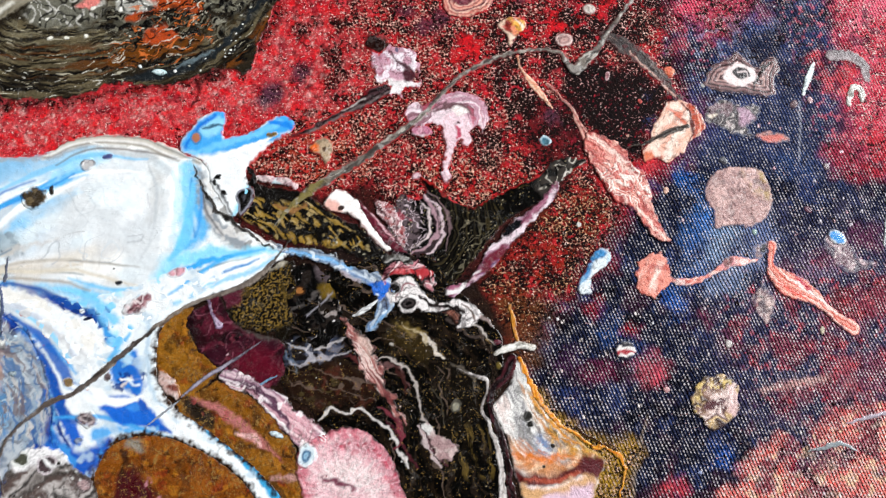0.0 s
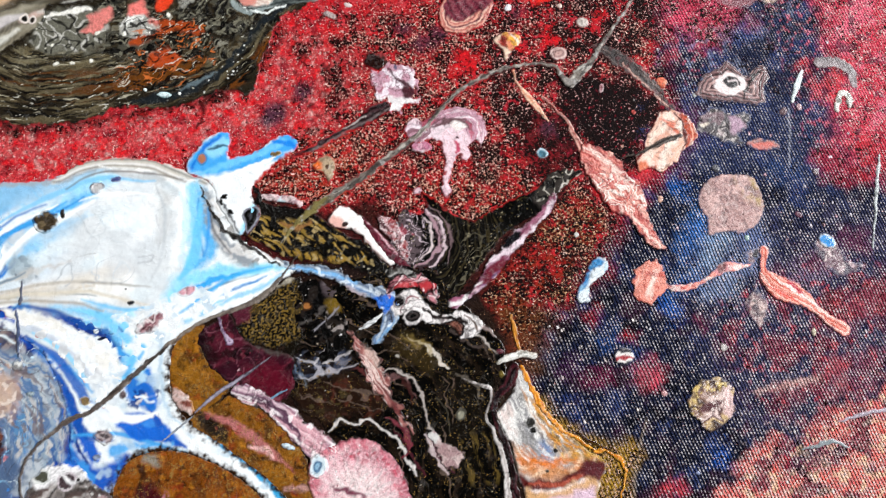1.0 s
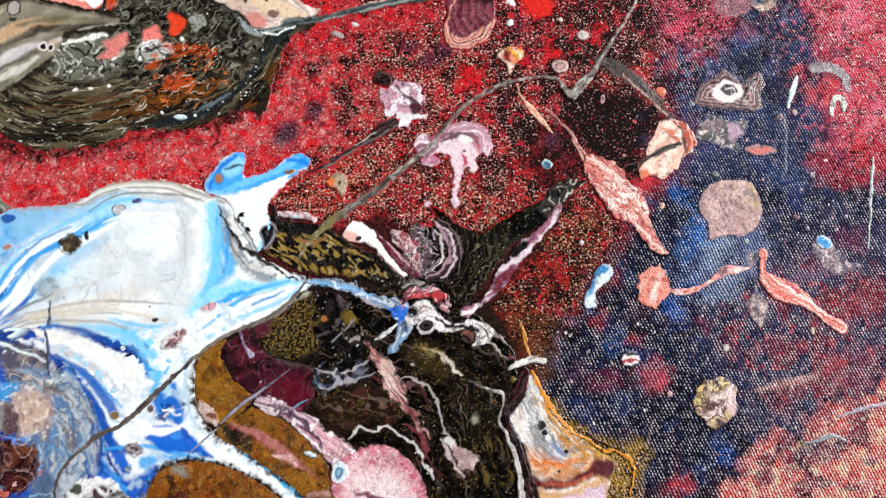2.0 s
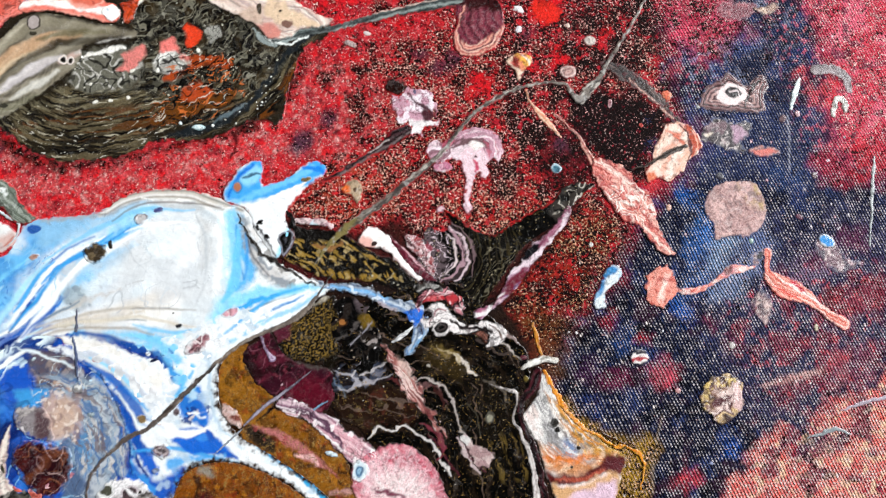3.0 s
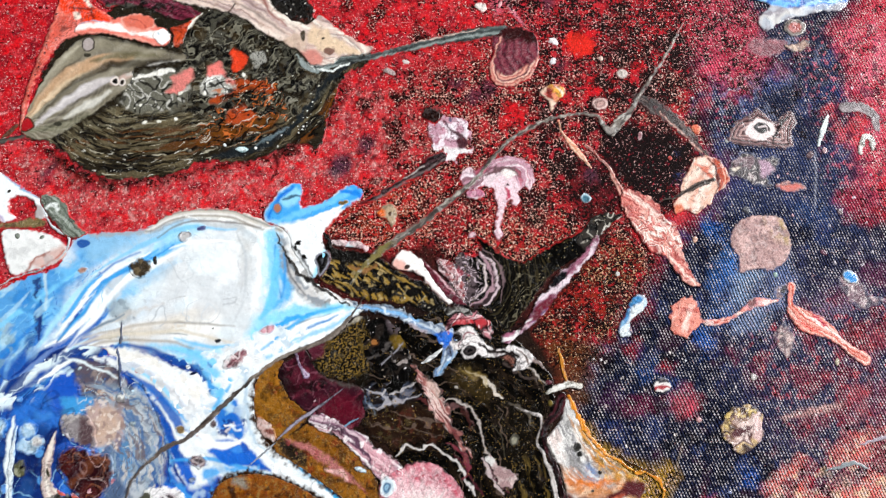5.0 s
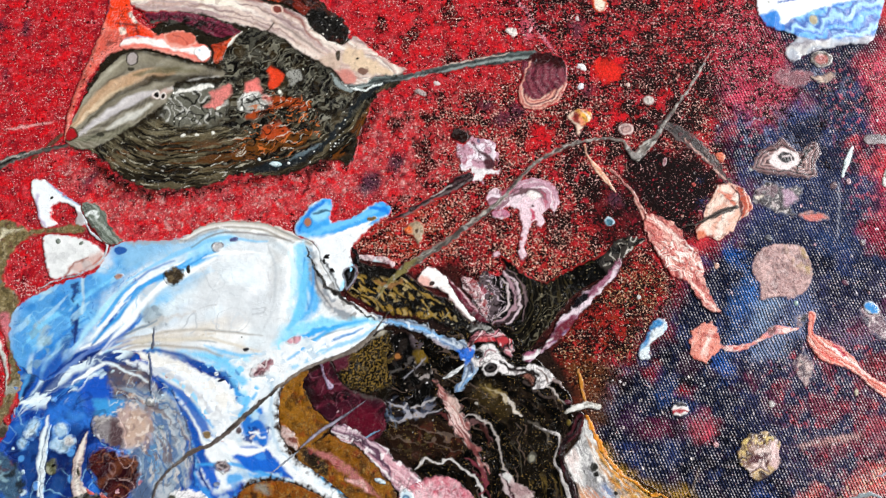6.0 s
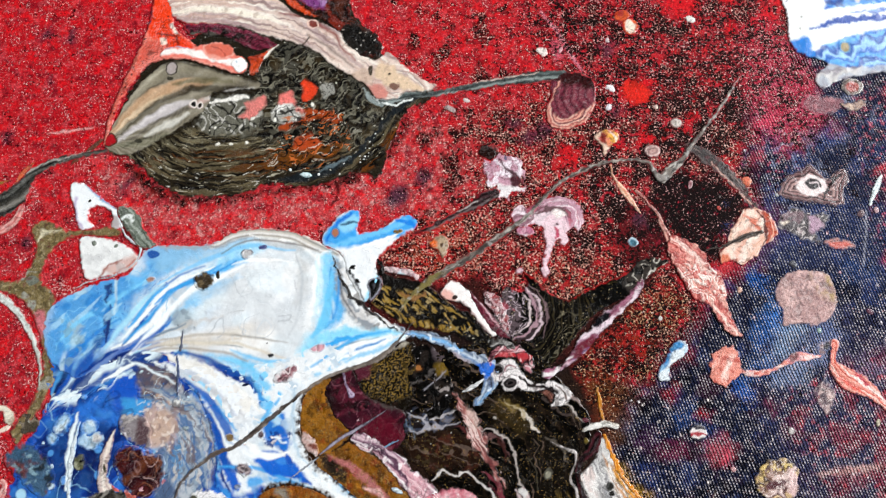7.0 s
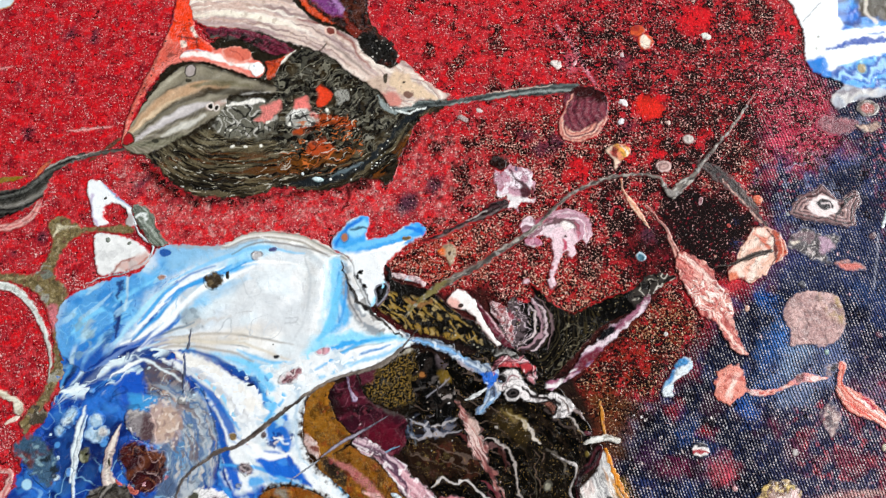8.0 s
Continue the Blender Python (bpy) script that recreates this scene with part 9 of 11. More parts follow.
p.fill("#b08c98").along(["#d4b8c0", "#8c6478", "#ecdce0", "#6c4054", "#c494a0", "#f0e4e4", "#a07484"], VEIL, 0.55, 1.2, 0.14, sharp=1.2, h=0.02).blob([(-19.0, -1.0), (-14.4, -3.8), (-10.4, -6.6), (-11.8, -10.5), (-15.8, -7.7)], "#dca0a8", 1.2, 0.8, amt=0.7).line([(-27.7, 2.7), (-22.3, 0.1), (-18.4, -3.6), (-16.4, -7.6)], [0.3, 0.8, 1.0, 0.4], "#5c3c50", 0.3, 0.5).mottle("#f4e8e8", 0.4, 0.15, 0.38, 0.8).edge("#4c3840", 0.22, 0.15, 0.7)
p.done()
drop((-19.0, -8.3), 1.62, "#dceaf0", "#8cb4cc", 0.62, -15, "small white-blue drop", base=0.45)
p = Patch("ring_drop", oval((-12.7, -12.5), 2.25, 2.62, -15), "blue-grey ring-shaped drop", GLOSS, 0.4, 0.5, 0.2, 0.25)
p.fill("#4c6c8c").rings(["#2c3c54", "#e0e8ec", "#c8d8e0", "#4c7090", "#88acc4"], 0.5, 0.2).done()
stroke([(-38.7, -0.6), (-34.6, 3.0), (-29.0, 6.7), (-22.3, 11.5)], [0.5, 1.1, 0.8, 0.3], "#9c94a4", "thin pale scratch across ochre and maroon", base=0.5, wob=0.15, thick=0.12, edge="#4c4450")
stroke([(-25.2, 0.6), (-21.8, 2.6), (-19.5, 3.8)], [0.3, 0.6, 0.3], "#6c8ca8", "thin blue scratch", base=0.4, thick=0.12)
stroke([(-45.0, -6.2), (-42.1, -3.9), (-38.9, -1.2)], [0.3, 0.6, 0.4], "#8c9098", "thin grey scratch on white", base=0.5, thick=0.1)

p = Patch("salmon_stripe", [(-7.3, 18.1), (-5.4, 16.3), (-4.1, 14.5), (-1.3, 13.1), (0.8, 10.7), (1.8, 7.6), (3.4, 4.7), (4.6, 1.1), (6.4, -1.7), (8.2, -5.8), (6.7, -6.2), (4.4, -3.3), (2.1, -0.2), (0.2, 1.8), (-2.2, 4.8), (-3.4, 8.4), (-5.0, 11.4), (-6.0, 14.2)], "salmon stripe of streaky paint", SATIN, 0.3, 0.2, 0.16, 0.9)
p.bleed = 1.7
SLANT = [(-9.8, 15.4), (-3.2, 7.0), (3.4, -2.6), (8.6, -8.2)]
p.fill("#a2645e").filaments("#e4c8c0", SLANT, 0.06, 1.5, 0.0, 0.3, 0.9, None, 0.5, 0.8).filaments("#6c2a2c", SLANT, 0.07, 1.3, 0.05, 0.3, 0.9, None, 0.5, 0.8).filaments("#f4e4dc", SLANT, 0.1, 1.8, 0.3, 0.45, 0.9, None, 0.5, 0.8, 0.03).blob([(-3.0, 13.8), (-0.3, 11.7), (1.7, 8.2), (-0.4, 8.3), (-2.4, 10.8)], "#d8bcb0", 0.8, 0.7, amt=0.7).edge("#3c1a1c", 0.4, 0.4, 0.6).done()
p = Patch("grey_rose_patch", [(10.7, -6.2), (13.5, -6.4), (15.9, -8.8), (18.7, -10.3), (19.1, -12.6), (15.9, -14.3), (13.9, -12.6), (12.3, -9.7)], "grey-rose patch on the black mass", SATIN, 0.3, 0.3, 0.2, 0.9)
p.fill("#a48484").mottle("#c4aca8", 0.3, 0, 0.3).edge("#5c4444", 0.4).blob([(9.8, -5.9), (13.5, -6.4), (12.9, -7.9), (11.1, -7.6)], "#d0ccc8", 0.4, 0.4).done()

p = Patch("blue_grey_strip", [(-22.4, 33.1), (-19.6, 31.8), (-14.1, 31.6), (-7.9, 30.2), (-6.0, 28.4), (-1.0, 26.8), (3.7, 25.1), (5.3, 22.6), (5.1, 18.5), (2.9, 16.0), (-0.1, 12.9), (-1.0, 14.4), (1.4, 18.5), (-0.3, 22.5), (-3.4, 24.0), (-8.4, 26.7), (-14.0, 28.8), (-18.9, 29.8), (-21.0, 30.6)], "blue-grey strip of paint ending in bright blue", GLOSS, 0.3, 0.25, 0.2, 0.6)
p.fill("#7c8ca4").along(["#8c98a8", "#5c6c84", "#b8c4d0", "#6c88b0"], [(-22.1, 32.2), (-14.1, 30.6), (-7.3, 29.0), (0.2, 25.3), (4.0, 21.6), (1.1, 14.1)], 0.5, 0.5, 0.2).line([(-18.3, 30.5), (-11.0, 29.2), (-4.7, 27.3)], [0.6, 1.2, 0.8], "#78b0e0", 0.4, 0.4).blob([(-1.2, 23.4), (1.7, 24.7), (4.0, 23.5), (3.8, 21.0), (0.6, 20.3)], "#1f68d0", 0.6, 0.5).blob([(-7.2, 26.2), (-4.1, 25.2), (-2.2, 23.4), (-4.6, 23.4), (-6.9, 24.6)], "#c0acb0", 0.6, 0.5).line([(4.0, 20.4), (2.9, 17.2), (-0.1, 13.5)], [0.5, 1, 0.4], "#6c9cc8", 0.4, 0.4).mottle("#dce4ec", 0.5, 0.25, 0.4, 0.8, octaves=2)
p.done()
stroke([(-3.9, 16.6), (-2.0, 17.6), (0.4, 19.1), (1.8, 20.6)], [0.5, 1.0, 0.8, 0.4], "#dcdcdc", "white sliver beside the blue", base=0.3)

p = Patch("white_arm", [(-11.0, 41.4), (-10.3, 43.6), (-8.6, 44.9), (-6.2, 44.9), (-4.8, 43.5), (-3.2, 42.5), (-2.0, 39.9), (0.1, 36.7), (2.6, 33.5), (4.6, 31.5), (2.9, 31.0), (0.1, 33.5), (-2.3, 36.1), (-4.0, 38.4), (-6.1, 39.4), (-8.6, 39.6), (-10.2, 40.1)], "white and rose arm of thick paint", GLOSS, 0.5, 0.2, 0.16, 0.25)
p.quiet = True
p.fill("#f0e8e4").blob([(-11.3, 41.1), (-9.8, 42.7), (-8.1, 41.8), (-7.2, 39.8), (-9.5, 39.6)], "#e4b0a4", 0.6, 0.4).spot((-7.2, 40.8), 0.7, "#3c2c28").line([(-4.7, 39.4), (-1.5, 35.7), (2.5, 31.6)], [0.4, 0.7, 0.3], "#b89c98", 0.3, 0.3).edge("#8c6c68", 0.2, 0.15, 0.5).done()
p = Patch("maroon_strip", [(-3.2, 42.2), (-0.4, 38.4), (2.8, 34.6), (5.4, 32.0), (7.6, 30.8)], "maroon strip beside the white arm", GLOSS, 0.35, 0.25, 0.16, 0.25, width=[0.8, 2.4, 3.0, 2.4, 0.8])
p.fill("#5c1c2a").filaments("#8c4050", [(-4.7, 40.8), (1.9, 32.9), (7.9, 29.1)], 0.05, 1.2, 0.1, 0.3, 0.8).line([(-1.9, 41.4), (1.3, 37.5), (4.4, 34.0)], [0.3, 0.5, 0.3], "#d4a4ac", 0.25, 0.3).edge("#2c0c14", 0.2, 0.2, 0.8).done()
p = Patch("rose_marble", [(0.9, 43.1), (3.7, 41.9), (6.0, 38.9), (7.4, 35.4), (7.1, 32.3), (5.1, 33.1), (3.6, 36.3), (1.5, 38.8), (-0.1, 41.0)], "rose and white marbled lace", GLOSS, 0.3, 0.3, 0.2, 0.6)
p.fill("#7c444c").marble(["#8c5058", "#e0c4c4", "#4c1c24", "#c49a9c"], -50, 0.8, 1.8, 0.22).lacing("#ecdcdc", 0.3, 4, 0.12).mottle("#8c1c20", 0.4, 0.2, 0.4, 0.8).done()
p = Patch("purple_stick", [(15.9, 21.8), (17.1, 23.7), (20.6, 24.6), (24.2, 28.9), (24.8, 30.9), (26.6, 33.3), (28.8, 34.2), (29.5, 36.9), (32.8, 39.6), (37.5, 43.1), (40.9, 47.3), (42.3, 48.7), (42.9, 46.2), (39.4, 41.5), (36.0, 38.4), (33.3, 35.0), (31.3, 33.0), (28.7, 29.7), (24.8, 25.7), (20.9, 22.9), (17.8, 20.8)], "purple and white stick-like streak", GLOSS, 0.4, 0.3, 0.2, 0.35)
p.fill("#8c5468").along(["#a06078", "#7c3c54", "#c09aae", "#e0ccd6", "#94566e"], [(16.5, 21.8), (24.2, 27.3), (30.7, 33.6), (41.6, 47.3)], 0.8, 0.6, 0.15).line([(15.9, 21.8), (19.7, 22.9), (21.0, 25.0), (24.2, 27.3)], [1.5, 1.4, 0.6, 0.4], "#e8e0e0", 0.3, 0.4).line([(24.2, 30.6), (25.8, 32.0), (28.8, 33.8), (32.0, 35.2), (38.8, 41.1), (41.9, 46.6)], [1, 1.8, 1.4, 1.6, 1.6, 0.6], "#dcc8d0", 0.4, 0.5).blob([(29.2, 36.5), (32.8, 39.0), (33.7, 37.7), (31.4, 35.6), (29.7, 34.9)], "#15141c", 0.3, 0.3).line([(31.3, 32.3), (28.0, 29.0), (24.1, 25.7)], [0.8, 1.2, 0.5], "#7c6490", 0.5, 0.4).line([(21.6, 24.4), (26.7, 27.1), (28.0, 28.4)], [0.3, 0.9, 0.4], "#d0a8b4", 0.3, 0.4).blob([(24.2, 28.3), (28.1, 32.3), (30.7, 32.3), (28.0, 29.4), (24.8, 26.8)], "#6c2030", 0.6, 0.5)
p.done()
p = Patch("skull_white", [(1.7, 19.3), (3.1, 21.9), (4.5, 24.5), (7.1, 25.8), (9.4, 25.0), (11.2, 22.7), (12.7, 20.8), (16.1, 19.9), (18.3, 21.0), (20.6, 20.2), (23.3, 18.9), (24.3, 16.9), (22.0, 14.4), (18.6, 14.3), (17.5, 16.4), (13.9, 17.4), (10.4, 17.6), (7.8, 20.0), (5.2, 19.4), (3.2, 17.6)], "white wavy paint with black cells", GLOSS, 0.4, 0.3, 0.16, 0.35)
p.fill("#e6dedc").mottle("#b8a8a8", 0.3, 0.1, 0.4, 0.6).line([(10.2, 21.4), (13.2, 19.1), (16.8, 18.7), (20.5, 17.6)], [0.4, 0.9, 0.8, 0.4], "#2a2020", 0.25, 0.4).blob([(13.2, 16.3), (15.4, 17.7), (18.6, 17.6), (19.5, 15.9), (17.6, 14.4), (15.1, 14.6)], "#7c4a3c", 0.3, 0.4, rim="#1c1412").line([(5.5, 20.0), (7.1, 23.5), (9.5, 23.5)], [0.2, 0.6, 0.3], "#8c5058", 0.3, 0.3).line([(19.8, 19.3), (22.1, 17.7), (22.7, 15.7)], [0.3, 0.8, 0.3], "#6c5850", 0.3, 0.3).blob([(1.7, 19.3), (3.1, 21.2), (4.3, 19.4), (3.2, 17.6)], "#5c6c88", 0.5, 0.4).lacing("#2c2020", 0.12, 3, 0.1, None, 0.7, 2, 0.1).spot((5.0, 22.7), 1.2, "#1c1616", "#8c8484", h=-0.1).edge("#3c2c2c", 0.2, 0.15, 0.7)
p.done()
p = Patch("black_ring", oval((8.1, 19.3), 2.6, 2.1, 20), "black cell in a white ring", GLOSS, 0.4, 0.55, 0.16, 0.25)
p.quiet = True
p.fill("#141112").rings(["#141112", "#dcd4d2", "#1c1818", "#3c3434", "#100e0e"], 0.45, 0.2).mottle("#5c5050", 0.5, 0.2, 0.4, 0.6).done()
p = Patch("red_marble", [(1.8, 24.7), (3.2, 27.9), (6.4, 29.5), (10.1, 29.1), (13.1, 27.1), (14.5, 23.7), (13.0, 21.9), (10.6, 24.2), (8.3, 26.1), (4.8, 25.4), (3.1, 23.3)], "rose, white and red marbled patch", GLOSS, 0.35, 0.3, 0.16, 0.5)
p.quiet = True
p.fill("#7c343c").marble(["#a82c34", "#d8a8ac", "#54202a", "#c48088", "#2c1418", "#b83a40"], 20, 0.8, 1.8, 0.16).lacing("#ecd4d4", 0.12, 3, 0.12, None, 0.8, 2).lacing("#240c10", 0.13, 3, 0.16, None, 0.8, 2).blob([(3.9, 25.9), (6.5, 27.5), (9.7, 26.7), (8.0, 25.2), (5.1, 24.8)], "#c03038", 0.5, 0.5, amt=0.8).done()
p = Patch("grey_scrap", [(1.7, 29.8), (3.9, 30.7), (7.7, 30.3), (9.6, 28.3), (7.1, 28.0), (5.2, 29.0), (3.3, 27.3)], "grey and white scrap", GLOSS, 0.4, 0.35)
p.fill("#4c4844").marble(["#1c1a18", "#a8a4a0", "#3c3834"], 30, 0.6, 1.5, 0.3).done()

# ---- the pale cone ----
stroke([(18.7, 5.5), (22.1, 4.1), (25.2, 3.1), (25.4, 0.7), (24.1, -2.7), (25.8, -6.8), (27.7, -12.1), (28.3, -17.9), (28.4, -25.8)], [0.4, 0.9, 1.2, 0.9, 0.9, 1.2, 1.6, 1.8, 2.0], "#b4a8a4", "pale line of paint round the cone", base=0.3, streak="#dcd4d0", edge="#4c4440")
stroke([(30.9, 7.6), (29.5, 4.0), (26.6, 0.9), (26.1, -3.3), (28.1, -8.6), (29.6, -14.4), (30.0, -19.0), (31.4, -25.9)], [2.4, 3.2, 1.8, 1.6, 1.6, 1.6, 1.8, 2.2], "#1c0f12", "black-maroon line of paint beside the cone", base=0.25, streak="#4a1c24")
p = Patch("pale_cone", [(31.2, 7.0), (33.4, 6.8), (34.9, 3.4), (36.3, -0.9), (39.3, -5.1), (43.6, -8.1), (47.3, -11.1), (50.9, -13.7), (49.7, -18.1), (48.1, -21.6), (45.4, -27.2), (35.0, -27.0), (32.1, -20.2), (30.4, -14.4), (29.7, -9.8), (27.3, -5.6), (26.3, -2.1), (28.2, -0.3), (30.8, 3.1)], "grey, white and orange cone of thin paint", SATIN, 0.3, 0.1, 0.25, 0.35)
p.quiet = True
p.fill("#a09c9c").mottle("#d4d0cc", 0.3, 0.0, 0.35, 0.8, stretch=(-70, 4)).mottle("#6c7484", 0.3, 0.1, 0.4, 0.7, stretch=(-70, 4))
p.blob([(26.1, -1.5), (28.8, -0.3), (30.6, -5.1), (29.9, -9.2), (27.5, -5.6)], "#dccac4", 0.8, 0.6).blob([(34.5, 0.9), (37.5, -3.3), (43.6, -8.1), (50.9, -13.7), (43.4, -13.4), (38.6, -8.6), (35.6, -3.9)], "#b8801c", 2, 1.2, 0.2, 0.9).mottle("#e0a83c", 0.4, 0, 0.3, 0.7, [(35.1, -0.3), (50.9, -13.4), (39.7, -12.2)])
p.blob([(29.3, -9.2), (32.3, -11.0), (36.0, -13.9), (42.2, -14.0), (49.7, -12.8), (47.0, -16.3), (39.6, -17.4), (32.8, -16.2), (30.4, -13.9)], "#c8824a", 1.6, 1.0, 0.2, 0.9).mottle("#e8c4a4", 0.4, 0.0, 0.3, 0.7, [(29.9, -9.8), (48.5, -12.2), (42.1, -16.9), (31.0, -15.0)])
p.blob([(30.8, -15.8), (34.7, -17.0), (40.2, -16.8), (45.9, -14.0), (50.6, -14.0), (49.5, -18.1), (44.5, -16.9), (38.3, -19.4), (32.8, -18.8)], "#5a1a18", 0.7, 0.6).line([(33.4, -17.7), (39.5, -18.0), (45.8, -16.0)], [0.6, 1.0, 0.6], "#a84c38", 0.4, 0.4).blob([(45.3, -13.6), (49.4, -13.7), (48.9, -17.5), (45.8, -16.9)], "#5c2228", 0.6, 0.5).line([(33.4, -19.1), (38.9, -19.8), (45.1, -17.8), (48.8, -18.1)], [0.5, 0.8, 0.8, 0.4], "#ecd8d4", 0.3, 0.4).line([(30.5, -12.1), (36.0, -13.6), (43.4, -12.9)], [0.6, 1.6, 0.6], "#e07828", 0.8, 0.8)
p.blob([(32.4, -19.3), (38.3, -19.8), (43.9, -17.8), (48.8, -18.1), (45.4, -27.2), (35.0, -27.0)], "#d0a070", 1.0, 0.8).blob([(35.7, -22.5), (41.9, -20.3), (48.2, -18.7), (45.4, -27.2), (35.6, -27.1)], "#d8b8c8", 1.2, 0.8).blob([(35.5, -9.2), (37.4, -7.5), (38.5, -11.0), (36.6, -12.2)], "#5c84b8", 1.4, 1, 0.2, 0.7)
p.mottle("#f0ece8", 0.9, 0.15, 0.4, 0.7, [(30.8, 7.0), (35.2, 5.8), (37.5, -3.9), (42.3, -11.0), (29.9, -10.4), (26.1, -2.1)], 0.8, stretch=(-68, 4)).mottle("#5c5a58", 0.9, 0.2, 0.45, 0.6, [(30.8, 7.0), (35.2, 5.8), (37.5, -3.9), (42.3, -11.0), (29.9, -10.4), (26.1, -2.1)], 0.8, stretch=(-68, 4)).mottle("#5c4418", 1.0, 0.1, 0.35, 0.7, [(35.7, 0.9), (43.6, -7.5), (50.9, -13.7), (42.2, -12.2), (37.4, -7.5)], 0.8, stretch=(-68, 3))
LEAN = [(33.6, 12.5), (38.5, -0.1), (46.5, -8.6), (57.5, -14.5)]
FACE = [(31.4, 11.2), (34.7, 6.9), (41.0, -5.7), (44.7, -12.5), (26.5, -11.7), (26.4, -1.0), (29.6, 5.7)]
p.filaments("#f2eeea", LEAN, 0.1, 1.3, 0.1, 0.35, 0.75, FACE, 0.8, 0.8, 0.02).filaments("#6c6a6c", LEAN, 0.1, 1.5, 0.15, 0.35, 0.7, FACE, 0.8, 0.8).filaments("#d08428", LEAN, 0.12, 1.2, 0.1, 0.3, 0.75, [(34.0, 6.9), (41.1, -4.3), (47.9, -9.3), (44.6, -13.9), (38.0, -8.2), (32.9, 1.5)], 0.8, 0.8).filaments("#c8743c", LEAN, 0.2, 1.4, 0.1, 0.3, 0.7, [(26.6, -9.0), (40.6, -11.0), (44.5, -15.2), (26.3, -14.3)], 0.8, 1.0)
cone = p.done()
for c, rx, ry, col, rim in (((34.0, -4.7), 1.5, 1.5, "#2c2a26", "#4c4a46"), ((34.7, -6.3), 0.88, 0.88, "#24221f", ""), ((39.5, -10.8), 0.62, 0.75, "#2a2420", ""), ((37.4, -15.1), 0.62, 0.62, "#2c2420", "#d8b898")):
    drop(c, rx, col, rim, ry, 0, "dark cell in the pale cone", "paint_cell", 0.38, 0.12, under=cone)
stroke([(32.5, 8.0), (33.9, 4.6), (36.3, -0.3), (39.3, -4.5), (43.0, -7.5), (47.3, -10.5), (51.6, -11.7), (54.7, -13.7), (55.0, -17.0), (53.8, -21.6)], [0.7, 1.2, 1.4, 1.2, 1.0, 0.9, 0.8, 0.9, 0.8, 0.5], "#d0701c", "orange-gold line along the cone", base=0.25, wob=0.6, streak="#f0a83c")
stroke([(44.9, -6.9), (48.0, -9.3), (52.3, -11.3)], [0.4, 0.7, 0.3], "#3c1410", "dark red line by the orange edge", base=0.3, thick=0.15)
stroke([(30.8, 19.2), (31.4, 16.3), (31.9, 13.2), (32.6, 10.5)], [0.8, 1.3, 1.1, 0.8], "#b8661c", "orange-gold streak", base=0.05, streak="#e0a040", edge="#6c3410")
p = Patch("white_bar", [(27.0, 8.5), (29.0, 9.5), (32.8, 10.5), (35.6, 10.0)], "thick white bar of paint", GLOSS, 0.9, 0.35, 0.2, 0.2, width=[0.8, 1.7, 2.0, 1.6], round_=0.8)
p.fill("#e6e2da").mottle("#c8c0b4", 0.4, 0.1, 0.4).done()
drop((27.9, 6.0), 0.88, "#6c5a24", "#3c3218", None, 0, "olive-gold drop", base=0.4)
drop((27.8, 11.3), 1, "#5c2430", "", 0.75, 0, "maroon drop", base=0.35)

# ---- rose splashes on the crimson ----
p = Patch("rose_splash", [(-1.4, 77.0), (1.1, 79.6), (3.8, 80.6), (7.1, 80.5), (9.2, 78.2), (10.1, 75.4), (9.2, 72.5), (11.2, 71.5), (9.2, 69.7), (6.2, 69.8), (5.7, 68.1), (3.3, 68.7), (2.6, 70.8), (0.6, 71.4), (-0.5, 73.8)], "rose and white splash", SATIN, 0.3, 0.05, 0.2, 1.1)
p.fill("#c090a0").mottle("#f0e0e8", 0.3, -0.05, 0.2).lacing("#5c2434", 0.2, 4, 0.12, None, 0.8, 3, 0.1).mottle("#a03850", 0.4, 0.1, 0.35, 0.7, [(-2.1, 78.4), (3.8, 79.4), (3.3, 72.2), (-0.7, 72.7)]).blob([(0.9, 71.8), (4.6, 72.0), (10.5, 71.4), (8.6, 69.9), (6.2, 69.8), (5.3, 68.1), (3.0, 68.8)], "#ece4e4", 0.5, 0.5).line([(3.1, 79.1), (6.1, 75.9), (8.5, 73.2)], [0.4, 0.8, 1.8], "#4c2430", 0.3, 0.3).blob([(6.5, 74.5), (9.9, 74.0), (9.6, 72.2), (7.0, 71.8)], "#4c1c28", 0.5, 0.4).spot((5.0, 79.5), 0.5, "#5c5470").done()
p = Patch("brown_stain", oval((0.2, 81.4), 3, 2, -10), "dark brown stain", SATIN, 0.15, 0.02, 0.3, 0.5)
p.fill("#331a12").mottle("#5c1c18", 0.3, 0.05, 0.3).done()
p = Patch("dark_tail", [(2.2, 69.4), (-0.6, 67.8), (-3.2, 65.6), (-7.0, 63.4), (-10.8, 61.1), (-15.1, 58.7), (-19.5, 57.0)], "black-brown tail of paint", GLOSS, 0.4, 0.1, 0.22, 0.3, width=[3.4, 4.0, 2.8, 2.0, 1.8, 1.6, 0.6])
p.fill("#2c1c1c").along(["#241618", "#4c3438", "#2a1a1c", "#6c5c5c"], [(3.3, 70.8), (-3.2, 67.4), (-10.8, 62.5), (-19.5, 57.7)], 0.6, 0.5).line([(-2.5, 67.0), (-5.7, 64.8), (-8.5, 63.6)], 0.4, "#b0a4a0", 0.2, 0.2).done()
ARCH = [(8.7, 60.5), (11.3, 64.6), (15.4, 67.4), (21.0, 68.8), (24.9, 66.8), (26.0, 60.8)]
